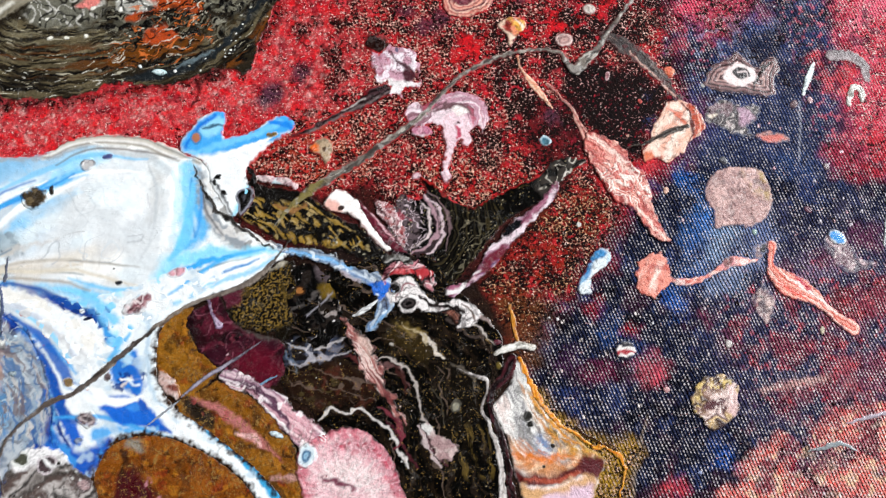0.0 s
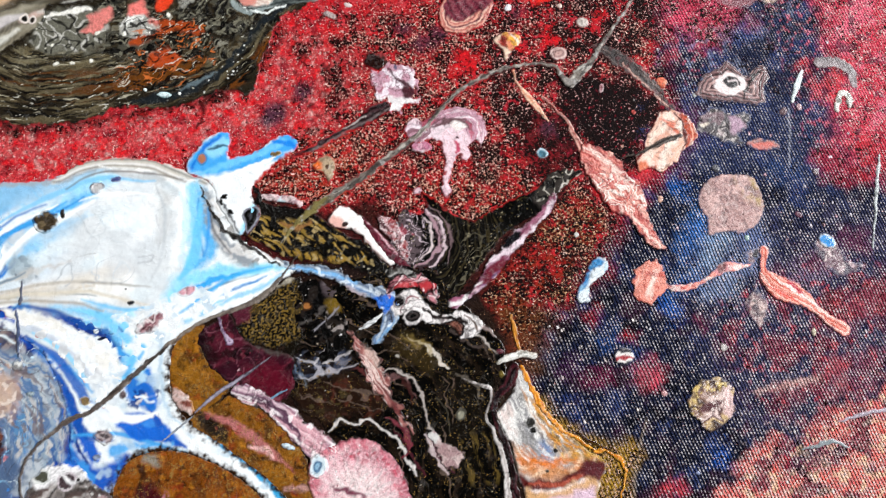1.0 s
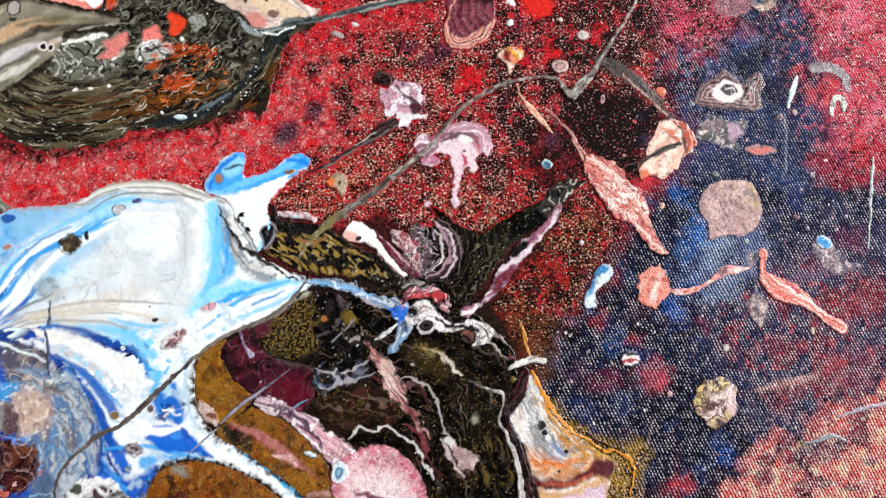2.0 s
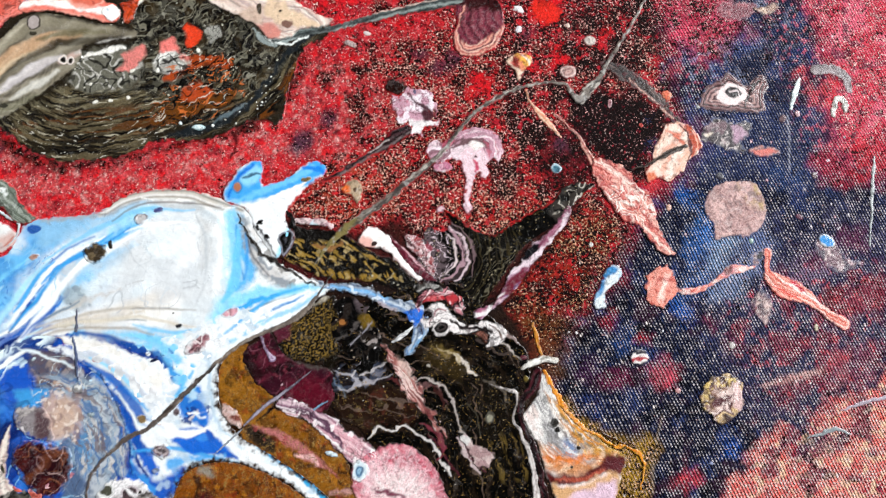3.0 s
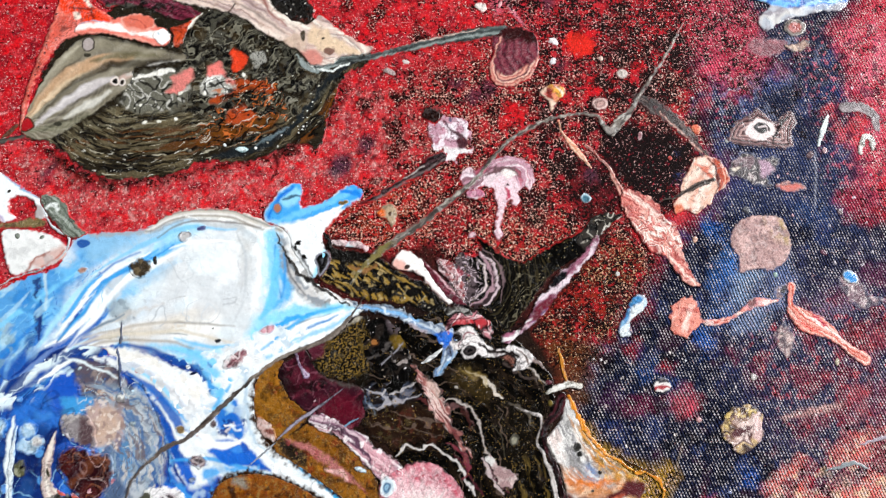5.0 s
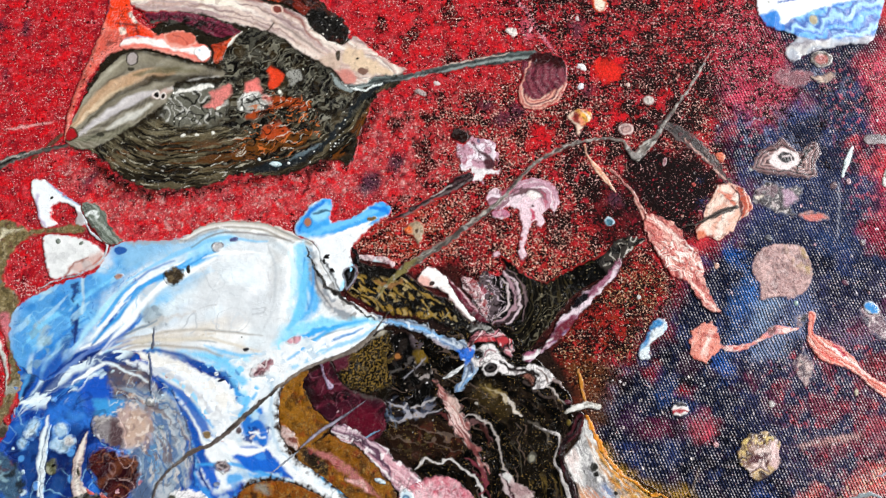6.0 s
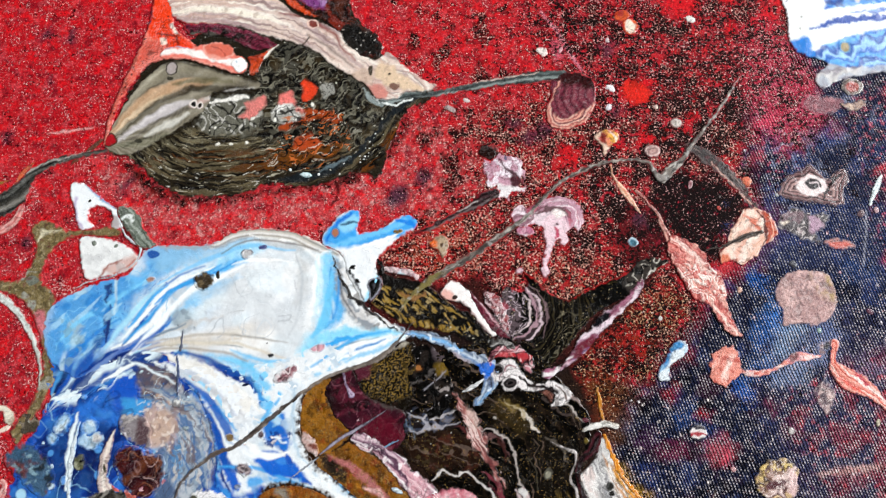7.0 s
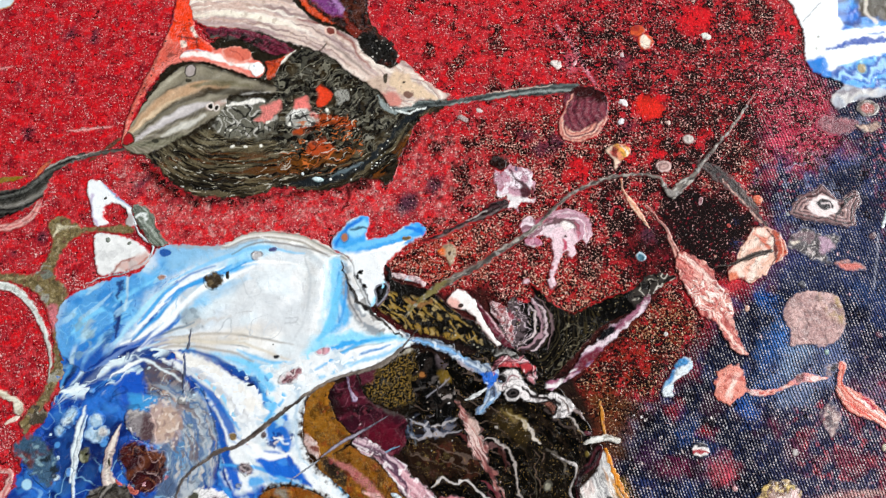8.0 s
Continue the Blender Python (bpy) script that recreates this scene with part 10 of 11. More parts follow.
p = Patch("mauve_splash", [(6.6, 64.7), (8.6, 66.7), (11.0, 66.1), (13.7, 67.8), (17.6, 69.8), (21.4, 70.0), (24.8, 68.4), (26.3, 65.7), (26.4, 62.1), (25.0, 59.7), (23.7, 61.3), (22.2, 60.1), (22.8, 57.1), (20.7, 56.0), (19.7, 57.8), (18.3, 54.4), (17.3, 51.5), (17.9, 48.3), (16.4, 47.2), (15.1, 48.9), (15.6, 52.3), (16.1, 56.2), (15.5, 60.0), (13.3, 61.6), (11.0, 60.7), (8.4, 61.4), (6.8, 62.6)], "mauve and white splash with a long drip", SATIN, 0.35, 0.05, 0.16, 0.5)
p.fill("#c090a0").filaments("#ead4da", ARCH, 0.06, 0.9, -0.05, 0.25, 0.9, None, 0.5, 1.0).filaments("#7c4a58", ARCH, 0.08, 1.0, 0.1, 0.3, 0.85, None, 0.5, 1.2).filaments("#b03a54", ARCH, 0.1, 0.8, 0.25, 0.4, 0.7, None, 0.5, 1.2)
p.blob([(15.1, 62.4), (19.3, 64.4), (22.3, 61.6), (22.6, 58.0), (20.2, 56.6), (19.1, 57.6), (17.6, 52.9), (17.4, 48.9), (16.2, 48.0), (15.9, 52.2), (16.5, 57.0)], "#e8c8d0", 0.6, 0.5).line([(12.8, 64.5), (16.5, 65.9), (20.2, 65.8), (22.4, 64.3)], [0.4, 1.2, 1.4, 0.5], "#6c4a50", 0.4, 0.5).blob([(17.6, 65.3), (20.2, 66.1), (21.6, 64.6), (18.9, 63.8)], "#f6e8e4", 0.4, 0.4).line([(18.7, 61.0), (19.8, 59.3), (19.1, 57.8)], [0.4, 0.9, 0.4], "#b83a58", 0.3, 0.3).line([(7.7, 63.8), (10.0, 64.6), (12.0, 63.4)], [0.4, 1.0, 0.4], "#e8d4dc", 0.3, 0.4).spot((19.5, 61.7), 0.35, "#4c2430").edge("#8c5060", 0.2, 0.15, 0.5).done()
p = Patch("rose_drop", oval((10.6, 59.5), 2.62, 1.5, 0), "rose drop with a white lip", GLOSS, 0.4, 0.15, 0.22, 0.25)
p.fill("#b8708a").mottle("#d4a0b0", 0.3, 0, 0.3).line([(8.0, 58.7), (10.6, 58.1), (13.3, 58.9)], [0.6, 0.9, 0.6], "#ece0e4", 0.3, 0.2).done()
drop((9.7, 48.7), 1.25, "#d0b0b8", "#9c5c68", 1, 20, "rose drop")
drop((7.5, 42.3), 0.88, "#d8c4c4", "", 0.62, 0, "pale drop", mottled="#b08c8c")
p = Patch("tan_drop", [(-15.0, 54.6), (-13.2, 56.6), (-10.9, 57.5), (-9.3, 55.4), (-9.7, 53.0), (-10.7, 50.3), (-12.0, 52.3), (-13.5, 53.3)], "tan drop with an orange side", GLOSS, 0.35, 0.05, 0.22, 0.25)
p.fill("#b49c80").mottle("#8c7860", 0.4, 0.0, 0.3).blob([(-15.2, 54.6), (-13.1, 56.0), (-12.4, 53.9), (-14.1, 53.6)], "#e0641c", 0.6, 0.4).spot((-11.2, 54.2), 0.5, "#5c4434").done()
p = Patch("grey_fibre", [(70.9, 109.6), (66.5, 101.5), (61.0, 93.4), (56.3, 87.1), (53.8, 82.7), (50.2, 79.2), (48.0, 76.5), (46.1, 77.9), (44.7, 80.6), (40.0, 81.4), (33.0, 80.4), (26.2, 77.6), (20.1, 73.8), (15.0, 68.5), (10.8, 63.3), (4.3, 58.0), (-2.9, 52.2), (-8.6, 48.3), (-14.3, 44.4), (-18.4, 40.6), (-21.6, 35.8)],
          "long grey fibre of dried paint", SATIN, 0.4, 0.25, 0.22, 0.3, width=[0.6, 1.0, 1.2, 1.4, 2.0, 2.8, 3.0, 2.4, 1.6, 1.2, 1.2, 1.3, 1.4, 1.5, 1.6, 1.8, 2.0, 2.2, 2.4, 2.2, 1.4, 0.6])
p.fill("#786e66").mottle("#b8b0a6", 0.9, 0, 0.3, 0.8, stretch=(35, 3)).mottle("#2c2624", 1.0, 0.1, 0.3, 0.8, stretch=(35, 3)).mottle("#3c3430", 0.35, 0.1, 0.3, 0.8, stretch=(35, 5)).blob([(-11.5, 47.3), (-18.6, 42.8), (-22.3, 35.0), (-15.3, 39.4)], "#7c7040", 1.2, 1).mottle("#a8a4a0", 0.5, 0.2, 0.4, 0.7)
p.blob(oval((47.2, 76.9), 1.75, 1.12), "#948c86", 0.6, 0.5)
p.done()
p = Patch("brown_fibre", [(-17.4, 33.7), (-22.2, 27.3), (-25.5, 24.1), (-29.7, 21.9), (-36.7, 19.3), (-42.1, 16.0), (-47.3, 11.7), (-51.1, 8.1), (-55.6, 3.9), (-60.0, 0.1), (-64.0, -1.4), (-69.1, -5.5), (-72.0, -9.2), (-72.9, -14.6), (-71.2, -19.8)], "long brown-grey fibre across the white paint", SATIN, 0.3, 0.5, 0.22, 0.25,
          width=[0.4, 1.0, 1.5, 1.3, 0.9, 1.0, 1.0, 1.4, 1.4, 1.2, 1.4, 0.9, 0.8, 0.7, 0.6])
p.fill("#5a4e48").mottle("#84786e", 0.3, 0, 0.3, stretch=(35, 4)).mottle("#2c2420", 0.35, 0.1, 0.3, 0.8, stretch=(35, 5)).done()
stroke([(-76.7, 21.5), (-76.1, 17.8), (-75.5, 11.9)], [0.5, 0.9, 0.5], "#4c5878", "thin grey thread on white", base=0.5, thick=0.15)
stroke([(-76.2, 27.8), (-76.1, 23.1)], [0.6, 0.9], "#5c6070", "thin grey thread on white", base=0.5, thick=0.15)

# ---- shapes on the navy and black ----
SPINE = [(48.0, 60.1), (51.5, 56.3), (55.7, 51.7), (60.6, 46.3), (63.9, 40.3), (68.2, 34.9)]
p = Patch("coral_figure", [(49.6, 60.4), (52.6, 60.7), (56.3, 59.2), (59.5, 56.6), (60.7, 53.1), (63.4, 52.0), (64.6, 48.9), (65.2, 44.7), (66.5, 39.5), (69.1, 34.8), (66.3, 34.3), (63.3, 37.3), (60.2, 41.9), (56.6, 43.7), (54.1, 46.7), (52.3, 50.2), (50.1, 54.0), (48.9, 57.1)], "coral-pink ragged figure with crusty relief", SATIN, 0.7, 0.05, 0.16, 0.5)
# coral bands; highlights of the curls are painted in pale pink and white
p.fill("#c8665a").along(["#d87c70", "#a83c3a", "#eeb4a6", "#c4605a", "#f4d0c4", "#8c2c30"], SPINE, 0.8, 3.2, 0.24, amt=0.75, h=0.05).mottle("#e8a898", 0.3, 0.0, 0.35, 0.6).lacing("#f6e0d6", 0.16, 3, 0.16, [(54.4, 53.9), (63.4, 52.3), (65.2, 46.2), (58.1, 43.4), (53.2, 48.0)], 0.9, 2.5, h=0.08).mottle("#f8e8de", 0.4, 0.22, 0.4, 0.85, [(58.1, 52.4), (64.0, 50.8), (64.3, 45.5), (59.6, 44.1)], 1, h=0.08).mottle("#7c2024", 0.3, 0.2, 0.4, 0.7, [(49.5, 59.3), (56.2, 56.9), (57.1, 49.4), (51.9, 51.0)])
p.line([(50.0, 59.8), (53.2, 58.2), (56.8, 55.4), (58.8, 52.1)], [0.4, 1.0, 0.8, 0.3], "#eec8bc", 0.3, 0.4).line([(61.1, 43.3), (64.5, 38.8), (67.9, 34.9)], [0.4, 0.9, 0.4], "#f4c8ba", 0.3, 0.4).edge("#6c2428", 0.3, 0.25, 0.6)
p.done()
stroke([(40.8, 72.6), (42.4, 71.5), (44.4, 69.1), (46.6, 66.8), (47.9, 63.5), (49.7, 59.8)], [1.2, 0.8, 0.8, 1.2, 1.4, 2.2], "#a85c54", "coral stem on black", base=0.05, streak="#dca898")
stroke([(33.6, 79.5), (34.3, 76.9), (36.2, 73.8), (38.2, 71.3), (41.9, 66.6)], [0.8, 0.8, 1.4, 2.0, 0.5], "#d89070", "peach-coloured streak", base=0.05, streak="#eccbb0")
p = Patch("cream_cup", [(28.9, 86.9), (30.3, 88.8), (32.4, 90.1), (35.4, 89.4), (35.9, 86.7), (33.7, 84.7), (31.9, 81.6), (31.0, 85.0)], "cream and yellow cup-shaped drop", GLOSS, 0.4, 0.05, 0.2, 0.25)
p.fill("#e0c0a8").blob([(31.7, 89.8), (35.6, 89.4), (35.9, 86.4), (32.8, 84.8)], "#e8a844", 0.6, 0.4).blob([(31.0, 89.0), (32.8, 88.4), (32.4, 85.3), (31.0, 86.0)], "#8c2c24", 0.5, 0.4).line([(32.4, 89.8), (34.5, 88.4), (35.2, 86.2)], [0.4, 0.7, 0.4], "#f4e4d0", 0.3, 0.2).mottle("#d8746c", 0.4, 0.15, 0.35, 0.7).done()
p = Patch("pink_ring", oval((45.3, 84.3), 2.62, 2.12, 10), "pinkish curled ring", GLOSS, 0.35, 0.05, 0.2, 0.3)
p.fill("#b49088").rings(["#8c6464", "#d8b8b0", "#a07c78", "#c09890"], 0.6, 0.6).done()
drop((52.0, 93.1), 1.75, "#d4c8c0", "#a09088", 1.75, 0, "round off-white drop", mottled="#b0a49c")
DRIFT = [(55.8, 86.5), (59.9, 84.0), (64.7, 80.5), (68.7, 76.3), (71.7, 72.2), (75.0, 68.8)]
p = Patch("brown_drift", DRIFT, "brown-grey drift of thin streaky paint", SATIN, 0.15, 0.03, 0.18, 0.8, 0.5, width=[3.0, 4.6, 4.2, 3.6, 2.6, 1.6])
p.fill("#3c2e2c").filaments("#7c6660", DRIFT, 0.08, 2.2, 0.0, 0.25, 0.8, None, 0.5, 1.0).filaments("#1c1314", DRIFT, 0.1, 2.0, 0.1, 0.3, 0.85, None, 0.5, 1.0).line([(61.3, 82.1), (66.4, 77.3), (70.7, 72.6), (74.2, 68.8)], [0.3, 0.5, 0.6, 0.4], "#c89a8c", 0.2, 0.4).mottle("#5c1c24", 0.5, 0.15, 0.35, 0.6).done()
drop((71.5, 77.3), 1.5, "#d86a4c", "", 1.62, 30, "orange-coral drop", mottled="#e8a080")
p = Patch("peach_shell", [(63.1, 55.9), (63.6, 57.6), (65.9, 59.6), (65.1, 61.4), (67.3, 64.5), (69.1, 67.6), (71.2, 69.6), (74.4, 70.0), (77.7, 68.7), (79.5, 64.7), (78.7, 61.9), (76.2, 59.7), (74.8, 58.2), (73.0, 55.8), (69.7, 53.8), (66.7, 55.0), (64.1, 53.5)], "peach and coral shell of paint", GLOSS, 0.45, 0.08, 0.16, 0.45)
p.fill("#eec8b4").marble(["#f4dccc", "#e0a890", "#f6e6da", "#d89078"], 60, 1.2, 1.0, 0.12, amt=0.7).blob([(75.2, 68.8), (77.7, 68.4), (79.5, 64.7), (78.5, 61.6), (75.9, 60.0), (76.5, 63.4)], "#b84c34", 0.5, 0.5).line([(74.0, 69.4), (75.8, 65.9), (76.1, 62.2), (74.6, 59.4)], [0.4, 0.7, 0.6, 0.3], "#5c2420", 0.25, 0.4).line([(70.1, 67.9), (73.3, 65.7), (74.9, 62.8)], [0.3, 1.2, 0.5], "#d8745c", 0.5, 0.4).blob([(63.1, 55.9), (65.7, 56.8), (66.0, 54.4), (64.1, 53.5)], "#d87858", 0.6, 0.4).line([(77.3, 67.8), (78.5, 64.4), (77.6, 61.6)], 0.4, "#e8a890", 0.2, 0.3).edge("#a85c4c", 0.22, 0.15, 0.7).done()
stroke([(59.5, 57.3), (64.0, 58.5), (67.6, 60.3), (71.2, 62.0), (75.0, 63.3)], [0.5, 1.0, 1.4, 1.8, 1.2], "#2a2020", "dark slit across the peach shell", base=0.5, streak="#5c5048")
p = Patch("ringed_shell", [(79.8, 74.1), (81.5, 78.5), (84.7, 81.1), (86.9, 81.4), (89.1, 83.6), (91.2, 82.0), (94.2, 79.7), (96.7, 82.3), (99.3, 82.6), (100.3, 80.0), (98.6, 76.5), (98.5, 72.4), (95.2, 71.6), (90.4, 72.4), (86.0, 72.4), (82.2, 73.1)], "mauve-grey ringed shell with a white heart", GLOSS, 0.35, 0.05, 0.16, 0.3)
p.quiet = True
p.fill("#644a4c").rings(["#b8948f", "#4a3436", "#805f60", "#3c2a2c", "#a07c7a", "#5c4446"], 0.5, 0.5, 0.15, sharp=1.2, h=0.02).blob([(84.8, 76.3), (86.6, 78.5), (88.4, 80.4), (91.3, 79.8), (93.6, 77.5), (92.4, 75.3), (89.1, 74.6), (86.3, 75.0)], "#e4d4d2", 0.4, 0.5).blob([(87.9, 78.0), (89.6, 79.3), (91.8, 78.6), (92.2, 76.9), (90.2, 76.2), (88.4, 76.9)], "#2c2426", 0.3, 0.3).line([(89.1, 77.8), (90.8, 78.2), (91.6, 76.9)], 0.4, "#c8b8b8", 0.2, 0.2).line([(92.5, 73.4), (94.1, 76.9), (96.4, 80.1), (98.5, 81.0)], [0.3, 0.7, 0.7, 0.4], "#2a2022", 0.25, 0.4).edge("#c8aca8", 0.22, 0.12, 0.9).done()
p = Patch("grey_smear", [(80.2, 68.5), (85.5, 71.4), (89.0, 69.6), (93.4, 70.3), (93.8, 66.9), (90.7, 63.8), (91.8, 61.0), (86.9, 61.5), (82.7, 63.5), (79.2, 64.8)], "grey, mauve and white smear", SATIN, 0.25, 0.03, 0.25, 0.6)
p.bleed = 1.8
p.fill("#4c4246").lacing("#c8bcb8", 0.12, 3, 0.13, None, 0.85, 2.5).lacing("#1c1618", 0.13, 3, 0.16, None, 0.8, 2.5).mottle("#8c6c74", 0.3, 0.1, 0.35, 0.6).blob([(88.2, 69.1), (90.6, 68.2), (92.3, 65.3), (88.8, 63.7), (88.4, 66.2)], "#b08ca0", 0.6, 0.5).blob([(80.1, 66.3), (82.7, 66.8), (81.7, 65.4)], "#d8c8b8", 0.4, 0.3).done()
p = Patch("coral_oval", oval((96.4, 61.3), 4.75, 1.75, -3), "coral oval with grey bands", SATIN, 0.3, 0.03, 0.22, 0.35)
p.bleed = 1.8
p.fill("#8c5c58").rings(["#6c4a48", "#b07870", "#7c5450", "#c4786a"], 0.6, 0.8).blob([(92.6, 61.0), (97.0, 61.9), (99.8, 60.8), (96.1, 59.8)], "#c86054", 0.5, 0.4).done()
stroke([(109.4, 81.2), (107.4, 77.2), (105.5, 72.9)], [1.2, 1.8, 0.9], "#c4d0d0", "white stick-shaped streak", base=0.05, streak="#e4ecec")
drop((107.4, 71.5), 0.88, "#b49094", "", 1.12, 0, "rose-grey drop")
p = Patch("taupe_arch", [(114.2, 83.9), (118.8, 83.9), (122.4, 82.2), (123.2, 77.9)], "taupe arch of paint", SATIN, 0.25, 0.03, 0.22, 0.3, width=[3.2, 3.4, 3.2, 2.4])
p.fill("#75686a").along(["#6c6062", "#948688", "#7c6e70"], [(114.0, 82.1), (118.6, 82.0), (121.3, 79.7), (121.6, 77.1)], 1.0, 0.4).done()
p = Patch("white_curl", [(117.7, 74.6), (118.6, 76.2), (120.9, 76.6), (122.5, 74.5), (121.9, 72.1), (120.6, 71.7), (120.6, 74.0), (119.5, 74.4), (119.0, 72.9), (117.9, 70.1), (116.6, 70.8)], "white curl of paint", GLOSS, 0.35, 0.05, 0.22, 0.3)
p.fill("#c8c4bc").mottle("#807c74", 0.4, 0.1, 0.3).done()
p = Patch("taupe_rose_disc", [(78.4, 48.4), (80.3, 51.6), (84.0, 53.4), (88.3, 53.7), (92.6, 53.1), (94.2, 50.6), (95.1, 45.8), (93.6, 41.9), (89.8, 38.7), (84.9, 38.9), (80.0, 38.2), (79.9, 42.2), (77.9, 45.6)], "dusty rose-taupe disc with gold at one side", SATIN, 0.3, 0.05, 0.22, 0.25)
p.fill("#b08884").mottle("#cca49e", 0.25, -0.1, 0.3).mottle("#7c5a5c", 0.8, 0.15, 0.4, 0.7).mottle("#6c5454", 0.35, 0.1, 0.4, 0.6).mottle("#b0935c", 0.25, -0.15, 0.25, 0.85, [(88.4, 54.1), (93.3, 53.4), (95.2, 46.1), (91.2, 46.7), (88.8, 50.8)], 1.5).edge("#b89088", 0.4, 0.3, 0.7).mottle("#c4a8a4", 0.6, 0.2, 0.4, 0.6, octaves=2).done()
p = Patch("blue_leaf", [(52.3, 33.0), (54.7, 32.0), (54.3, 29.9), (52.6, 27.8), (50.4, 26.4), (49.5, 24.2), (49.7, 22.3), (47.6, 21.7), (46.2, 22.9), (46.7, 25.5), (48.4, 28.1), (49.7, 31.1)], "white and sky-blue leaf-shaped drop", GLOSS, 0.6, 0.05, 0.2, 0.25)
p.fill("#dce4e8").blob([(52.0, 33.2), (53.0, 32.0), (51.9, 30.1), (50.2, 28.8), (48.8, 26.1), (46.9, 24.8), (46.3, 23.3), (45.9, 24.8), (47.6, 28.7), (49.7, 31.7)], "#3f86be", 0.5, 0.4).mottle("#a0c8e0", 0.3, 0.1, 0.35, 0.6).done()
p = Patch("coral_ball", [(64.5, 32.4), (67.5, 31.1), (68.7, 28.1), (68.2, 24.4), (65.6, 22.0), (63.2, 21.4), (60.6, 22.9), (59.7, 25.7), (60.7, 29.2)], "coral ball with pale fibres", SATIN, 0.4, 0.05, 0.2, 0.7)
p.fill("#e48a78").mottle("#f8dccf", 0.4, -0.1, 0.25, 0.85, [(62.1, 30.1), (67.4, 29.1), (66.8, 24.5), (63.3, 23.1), (61.2, 25.0)], 1.2, stretch=(70, 4)).mottle("#b03a30", 0.4, 0.1, 0.35, 0.7).done()
p = Patch("coral_bone", [(69.1, 25.6), (72.1, 25.2), (76.3, 26.3), (79.9, 28.3), (83.5, 30.3), (87.0, 30.5), (90.0, 30.6)], "coral-pink bone-shaped streak", SATIN, 0.4, 0.05, 0.22, 0.3, width=[1.6, 2.2, 1.2, 1.6, 3.0, 1.8, 0.6])
p.fill("#e48c7e").mottle("#f4c8bc", 0.3, 0.0, 0.3).blob([(80.0, 30.0), (83.6, 31.4), (85.5, 29.4), (81.9, 28.3)], "#d88c90", 0.6, 0.5).blob([(81.5, 31.0), (83.7, 31.4), (83.6, 29.9), (81.9, 29.4)], "#7c4a4c", 0.4, 0.4).line([(69.5, 25.6), (72.8, 24.8)], 1, "#b83c30", 0.5, 0.3).mottle("#f6dcd6", 0.35, 0.0, 0.3, 0.75).mottle("#a8403c", 0.4, 0.2, 0.4, 0.6).done()
CLUB = [(93.7, 34.5), (93.0, 31.4), (93.0, 28.9), (94.9, 26.5), (98.1, 24.6), (101.9, 22.8), (105.3, 20.0), (108.3, 17.3), (111.8, 15.0)]
p = Patch("coral_club", CLUB, "coral-pink club-shaped streak", SATIN, 0.5, 0.05, 0.16, 0.35, width=[2.4, 2.4, 2.8, 5.0, 6.4, 4.8, 2.8, 2.8, 3.8])
p.fill("#e08070").along(["#ec9886", "#d05c4a", "#f4c4b6", "#e07c6a", "#f0a896", "#c44c40"], CLUB, 0.55, 0.9, 0.14, sharp=1.1, h=0.03).line([(98.5, 26.8), (101.4, 24.8), (102.7, 22.7)], [0.4, 1.0, 0.4], "#b81c38", 0.3, 0.3).line([(95.5, 27.4), (99.1, 25.3), (103.4, 22.3), (107.6, 18.5)], [0.3, 0.6, 0.6, 0.3], "#f8e0d8", 0.25, 0.4).line([(94.5, 25.5), (98.0, 22.9), (101.0, 21.6)], [0.3, 0.7, 0.3], "#d83a24", 0.3, 0.4).edge("#b04438", 0.25, 0.2, 0.6).done()
p = Patch("grey_halo", [(88.6, 33.5), (91.6, 35.0), (95.0, 34.8), (94.4, 33.0), (91.6, 32.2), (90.3, 29.5), (90.9, 25.5), (93.3, 21.6), (91.8, 16.3), (89.2, 16.9), (87.5, 21.5), (89.9, 24.8), (89.4, 29.5)], "grey-brown halo of thin paint", SATIN, 0.2, 0.02, 0.25, 0.7)
p.bleed = 2.2
p.fill("#8c7072").mottle("#c8aca6", 0.3, 0, 0.3).lacing("#d8c8c4", 0.2, 4, 0.1, None, 0.8, 2).mottle("#3c3434", 0.3, 0.1, 0.3).blob(oval((90.2, 20.2), 1, 1.5), "#3c3440", 0.8, 1.2, 0.4, 0.7).done()
p = Patch("grey_smear", [(106.4, 35.3), (108.9, 37.8), (113.0, 36.1), (114.7, 32.7), (119.5, 30.8), (117.1, 28.7), (112.0, 27.9), (108.7, 30.5)], "grey-mauve smear of thin paint", SATIN, 0.2, 0.02, 0.25, 0.6)
p.bleed = 2.2
p.fill("#80626c").mottle("#b89ca0", 0.3, 0, 0.3).lacing("#dcccc8", 0.14, 3, 0.14, None, 0.8, 2).lacing("#3c2c34", 0.14, 3, 0.14, None, 0.7, 2).mottle("#4a3c4c", 0.3, 0.1, 0.3).done()
p = Patch("blue_drop", oval((110.2, 36.7), 2.62, 1.88, -25), "sky-blue drop in a white ring", GLOSS, 0.45, 0.1, 0.2, 0.2)
p.fill("#2c88cc").edge("#cfd8dc", 0.6, 0.3).done()
p = Patch("gilded_rose", [(71.1, -2.1), (72.2, 1.6), (74.6, 3.7), (78.6, 4.5), (81.8, 3.2), (82.6, -0.3), (82.0, -4.0), (79.0, -6.7), (75.6, -7.9), (73.2, -5.8)], "gold and rose crumpled ball of paint", SATIN, 0.5, 0.05, 0.22, 0.5)
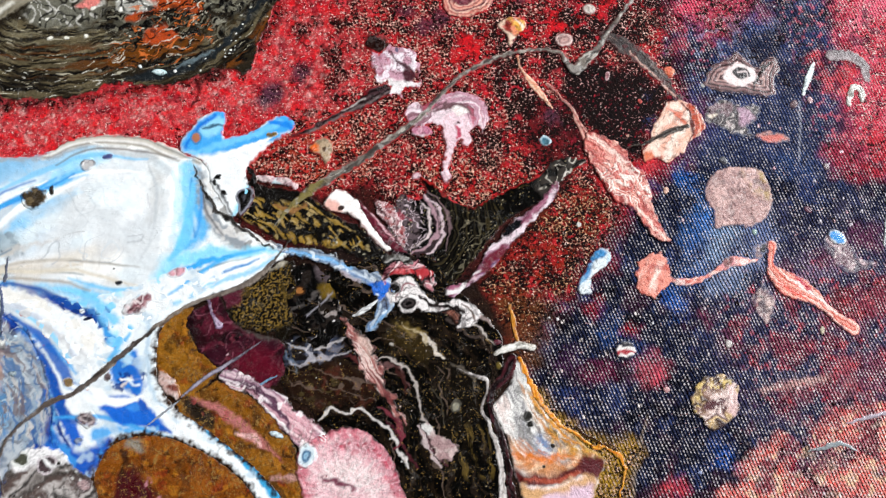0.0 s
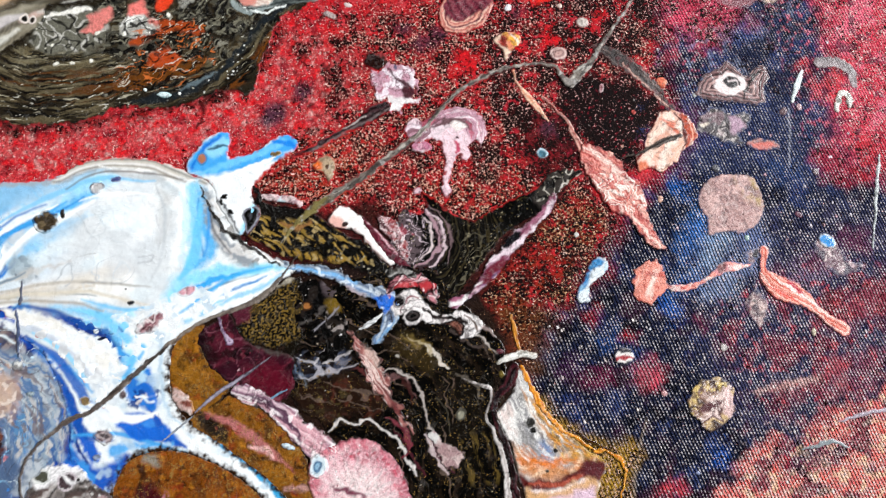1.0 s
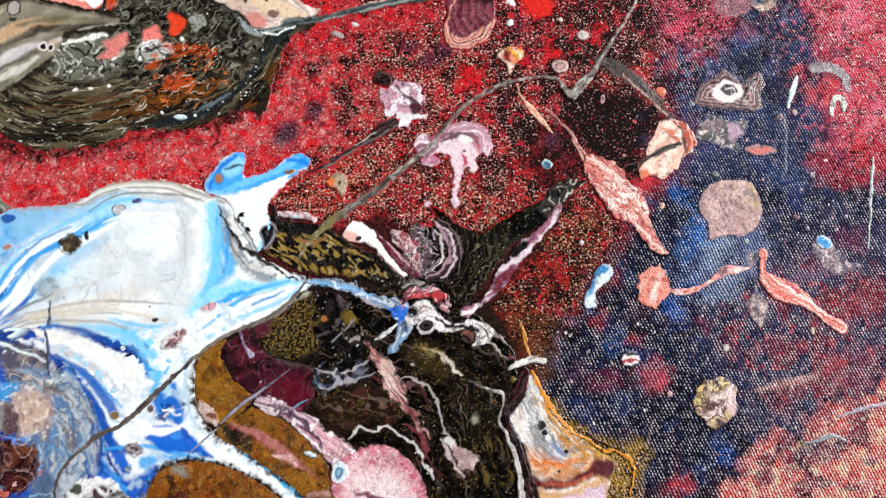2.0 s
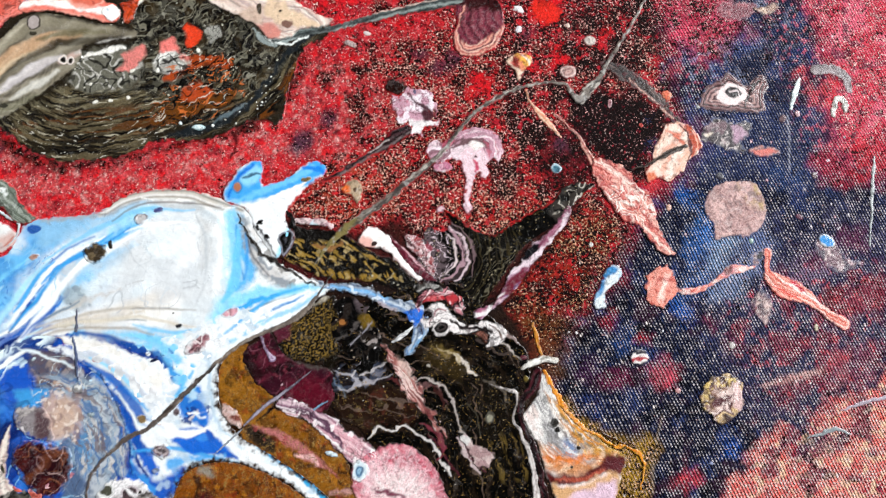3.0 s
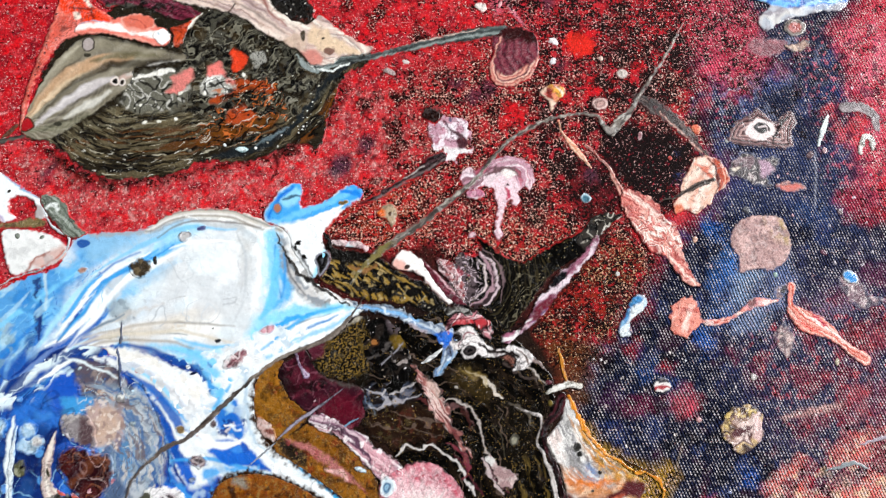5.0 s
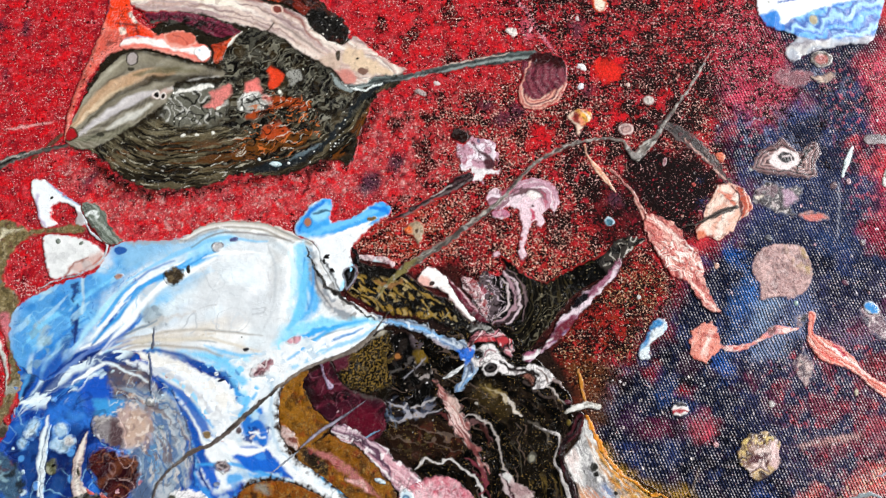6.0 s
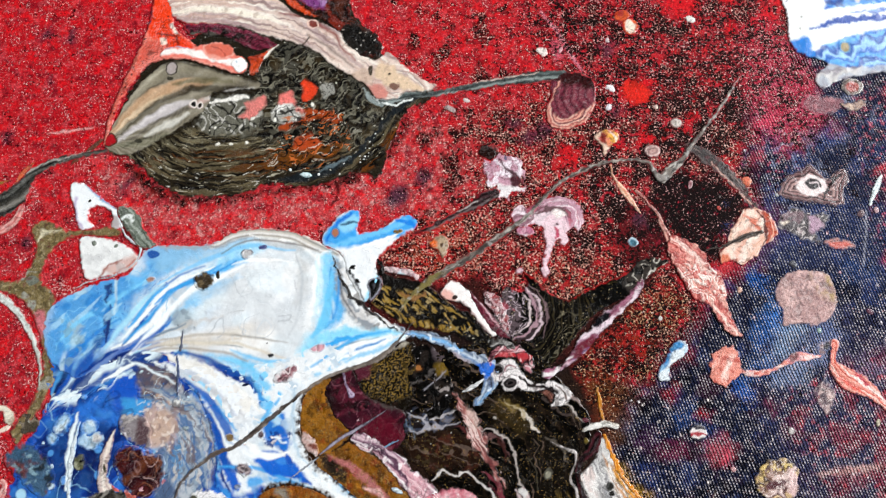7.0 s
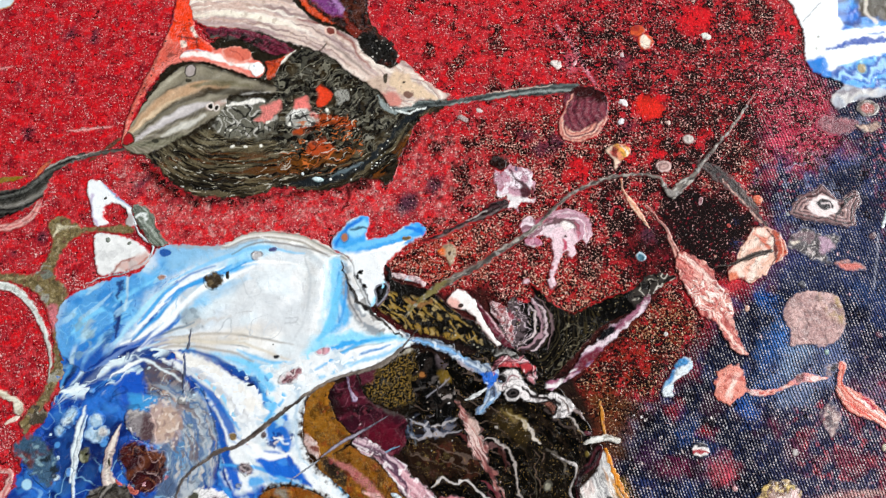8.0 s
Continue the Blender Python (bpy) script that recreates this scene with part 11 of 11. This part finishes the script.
p.fill("#9c7c6c").marble(["#d0b080", "#5c3838", "#ecd0c8", "#8c6a5c", "#3c2624"], 50, 1.2, 2.2, 0.16, h=0.05).mottle("#c8a860", 0.35, 0.0, 0.3, 0.85, [(71.0, -0.3), (72.8, 2.8), (78.6, 4.7), (81.8, 2.8), (76.3, 1.0), (72.9, -0.3)]).blob([(80.4, 1.6), (82.1, -0.3), (81.2, -4.6), (79.6, -4.0)], "#e0bcb8", 0.6, 0.5).blob([(73.4, -2.5), (79.5, -0.5), (78.0, -2.7), (74.0, -3.7)], "#5c3438", 0.5, 0.4).mottle("#d8bc78", 0.9, 0.1, 0.3, 0.8, [(70.8, -2.1), (72.5, 2.2), (76.6, 4.5), (81.8, 3.2), (79.0, 1.0), (73.6, -0.3), (73.8, -6.4)]).lacing("#f0e0d8", 0.2, 4, 0.1, None, 0.8, 3, 0.1).done()
p = Patch("striped_chip", oval((56.9, 9.6), 2.5, 2.25, 10), "white chip with red stripes", GLOSS, 0.4, 0.05, 0.2, 0.3)
p.fill("#d0c4c0").marble(["#e4dcd8", "#a83840", "#e8e0dc", "#3c3840"], -10, 0.6, 0.8, 0.2, sharp=1.5).done()
stroke([(97.7, -12.6), (102.5, -11.4), (105.9, -10.8), (109.8, -12.7)], [0.5, 1.2, 1.4, 0.4], "#8c9498", "pale grey streak on rose", base=0.03)
stroke([(107.8, -6.5), (113.5, -5.0), (119.1, -4.1), (124.8, -3.1)], [0.6, 1.0, 1.2, 1.0], "#a498a4", "lilac-grey streak on rose", base=0.03)
stroke([(127.5, 58.9), (125.6, 50.7), (122.2, 34.8)], [0.8, 1.2, 0.5], "#b0b4b4", "pale streak near the edge", base=0.03)
for c, rx, ry, col, rim in (((39.9, 58.3), 1.5, 1.5, "#48788c", "#b0ccd8"), ((47.3, 38.3), 0.75, 0.75, "#dcd8d4", ""), ((17.8, 28.4), 0.5, 0.88, "#e4e0dc", ""), ((68.6, 47.0), 0.88, 0.88, "#d0a490", ""), ((63.5, 69.2), 0.75, 0.75, "#c04c44", ""),
                            ((81.2, 11.3), 1, 1.12, "#b4aca8", ""), ((104.1, 14.5), 0.75, 1.12, "#c8bca4", ""), ((79.9, 74.1), 0.75, 0.62, "#b8b8b8", ""), ((89.7, 37.4), 0.75, 0.88, "#8ca49c", ""), ((103.7, 43.3), 1.12, 0.88, "#6c4454", ""),
                            ((63.5, 15.8), 0.38, 0.38, "#e8e8ec", ""), ((41.3, 16.4), 0.5, 0.5, "#dcd4d4", ""), ((39.6, 16.8), 0.38, 0.38, "#dcd4d4", ""), ((72.3, -16.9), 0.62, 0.5, "#8890b0", ""), ((65.8, 1.0), 0.75, 0.75, "#c08c8c", ""),
                            ((55.8, 75.5), 0.75, 1.38, "#a86c74", "#dcb8b8"), ((103.0, 70.2), 1.12, 1.38, "#6c5458", ""), ((109.6, 54.4), 1, 1, "#7c6468", ""), ((83.4, 54.9), 1.25, 1.12, "#4c4a52", "")):
    drop(c, rx, col, rim, ry, -20)
for c, rx, ry, col, rim in (((56.5, 124.7), 1.62, 1.25, "#e0dcd4", ""), ((39.0, 121.2), 2.5, 2.5, "#ead8c4", "#d8582c"), ((32.4, 116.4), 0.75, 0.75, "#dcc8c8", ""), ((33.6, 102.1), 1.5, 1.25, "#e4dcdc", ""), ((33.0, 96.4), 1, 1, "#e4e0e4", ""),
                            ((14.0, 111.7), 1.75, 1.5, "#e8dcd4", ""), ((19.3, 112.6), 0.62, 1.12, "#dca8ac", ""), ((-6.7, 95.6), 1.12, 0.62, "#d0c0bc", ""), ((-10.9, 92.8), 1.75, 1.12, "#b8a4a0", "#7c4440"), ((46.2, 97.4), 0.88, 0.75, "#d8c0b4", ""), ((-0.5, 81.0), 2.75, 2.25, "#2c120e", "")):
    drop(c, rx, col, rim, ry, -20, wob=0.35)
drop((36.6, 124.4), 2.5, "#cc4c1c", "", 2, 30, "orange daub beside a white drop", thick=0.15, mat=SATIN, mottled="#a8281c")

# ---- white and blue pour at the far right ----
p = Patch("far_white_pour", [(79.9, 148.1), (81.8, 135.4), (84.4, 128.5), (84.6, 121.5), (86.2, 117.8), (89.4, 115.6), (95.5, 113.8), (91.6, 109.6), (94.1, 105.8), (99.0, 108.7), (104.3, 110.3), (110.0, 111.9), (119.9, 116.3), (125.0, 152.9)], "white and blue pour with grey lip", SMOOTH, 0.5, 0.05, 0.28, 0.3)
p.fill("#ebedf0").blob([(96.4, 149.8), (97.7, 137.1), (95.6, 129.7), (102.6, 134.0), (114.1, 131.6), (124.0, 132.6), (125.0, 152.9)], "#1f58c0", 1, 1, 0.2).marble(["#1c4cb0", "#4c90e0", "#14307c", "#2c6cd0"], 15, 1.8, 1.4, 0.1, [(96.4, 149.8), (97.3, 131.7), (124.1, 134.5), (125.0, 152.9)], 0.8).blob([(99.7, 150.2), (114.9, 151.8), (114.3, 137.0), (107.6, 135.4), (101.0, 137.5)], "#4c4438", 1.2, 1).line([(103.7, 143.2), (103.0, 137.7), (105.9, 134.4)], 1, "#c8c0b4", 0.4, 0.4)
p.line([(89.3, 126.4), (95.9, 129.7), (104.2, 131.5), (114.1, 133.4)], [1, 1.8, 1.6, 1.6], "#e8ecf0", 0.4, 0.5).line([(91.7, 124.3), (99.1, 127.4), (107.4, 128.8), (115.6, 130.0)], [0.6, 2, 2, 2], "#2446a0", 0.5, 0.6).blob([(91.2, 123.0), (102.4, 125.9), (110.6, 126.3), (107.2, 122.9), (97.3, 120.1), (93.2, 118.0)], "#eef0f2", 0.5, 0.5)
p.blob([(84.2, 118.3), (90.8, 122.1), (92.4, 117.0), (100.6, 121.3), (113.8, 126.2), (123.7, 127.3), (123.1, 114.9), (106.8, 113.3), (97.1, 113.1), (89.1, 114.9)], "#2c74d0", 0.8, 0.7).marble(["#1c3c98", "#5ca4e8", "#2458b8", "#a0c8ec"], 20, 1.0, 1.6, 0.14, [(94.0, 118.9), (123.7, 127.3), (123.1, 114.9), (97.1, 113.1)], 0.8).spot((101.3, 119.3), 1.25, "#94845c", "#5c88b0")
p.blob([(87.5, 115.1), (95.5, 113.5), (110.1, 112.7), (119.9, 116.3), (119.7, 111.1), (106.7, 109.8), (98.6, 108.1), (93.7, 105.4), (91.2, 109.6)], "#9c98a0", 0.8, 0.6).marble(["#a8acb8", "#c8c4c0", "#807880"], 20, 0.9, 1.4, 0.14, [(87.4, 114.8), (95.5, 113.0), (119.9, 114.6), (106.7, 109.5), (93.7, 105.4), (91.2, 109.6)], 0.8).spot((88.8, 127.6), 0.38, "#a8a8a0").spot((88.4, 124.0), 0.38, "#a8a8a0").line([(84.4, 132.1), (89.5, 139.0)], 0.3, "#a0a0a4", 0.2, 0.2)
p.done()
p = Patch("curl_ring", oval((102.6, 107.3), 3.38, 2.75, 10), "curled ring of cream and rust paint", GLOSS, 0.4, 0.1, 0.22, 0.35)
p.fill("#8c4038").rings(["#c8c0b8", "#6c5c54", "#a85048", "#8c2c2c"], 0.9, 0.3).done()
p = Patch("tan_lip", [(98.8, 101.8), (102.5, 102.9), (106.5, 104.3), (105.6, 101.2), (101.6, 99.8)], "tan lip of paint below the curl", SATIN, 0.3, 0.05, 0.22, 0.3)
p.bleed = 2.2
p.fill("#a08070").mottle("#c8ac98", 0.3, 0, 0.3).done()
p = Patch("rose_haze", [(88.9, 103.7), (96.9, 104.5), (101.6, 101.6), (95.2, 98.5), (88.8, 98.7)], "rose haze of thin dry paint", SATIN, 0.1, 0.0, 0.3, 0.8)
p.bleed = 2.2
p.fill("#7a3c48").mottle("#a05c64", 0.4, 0, 0.3).done()
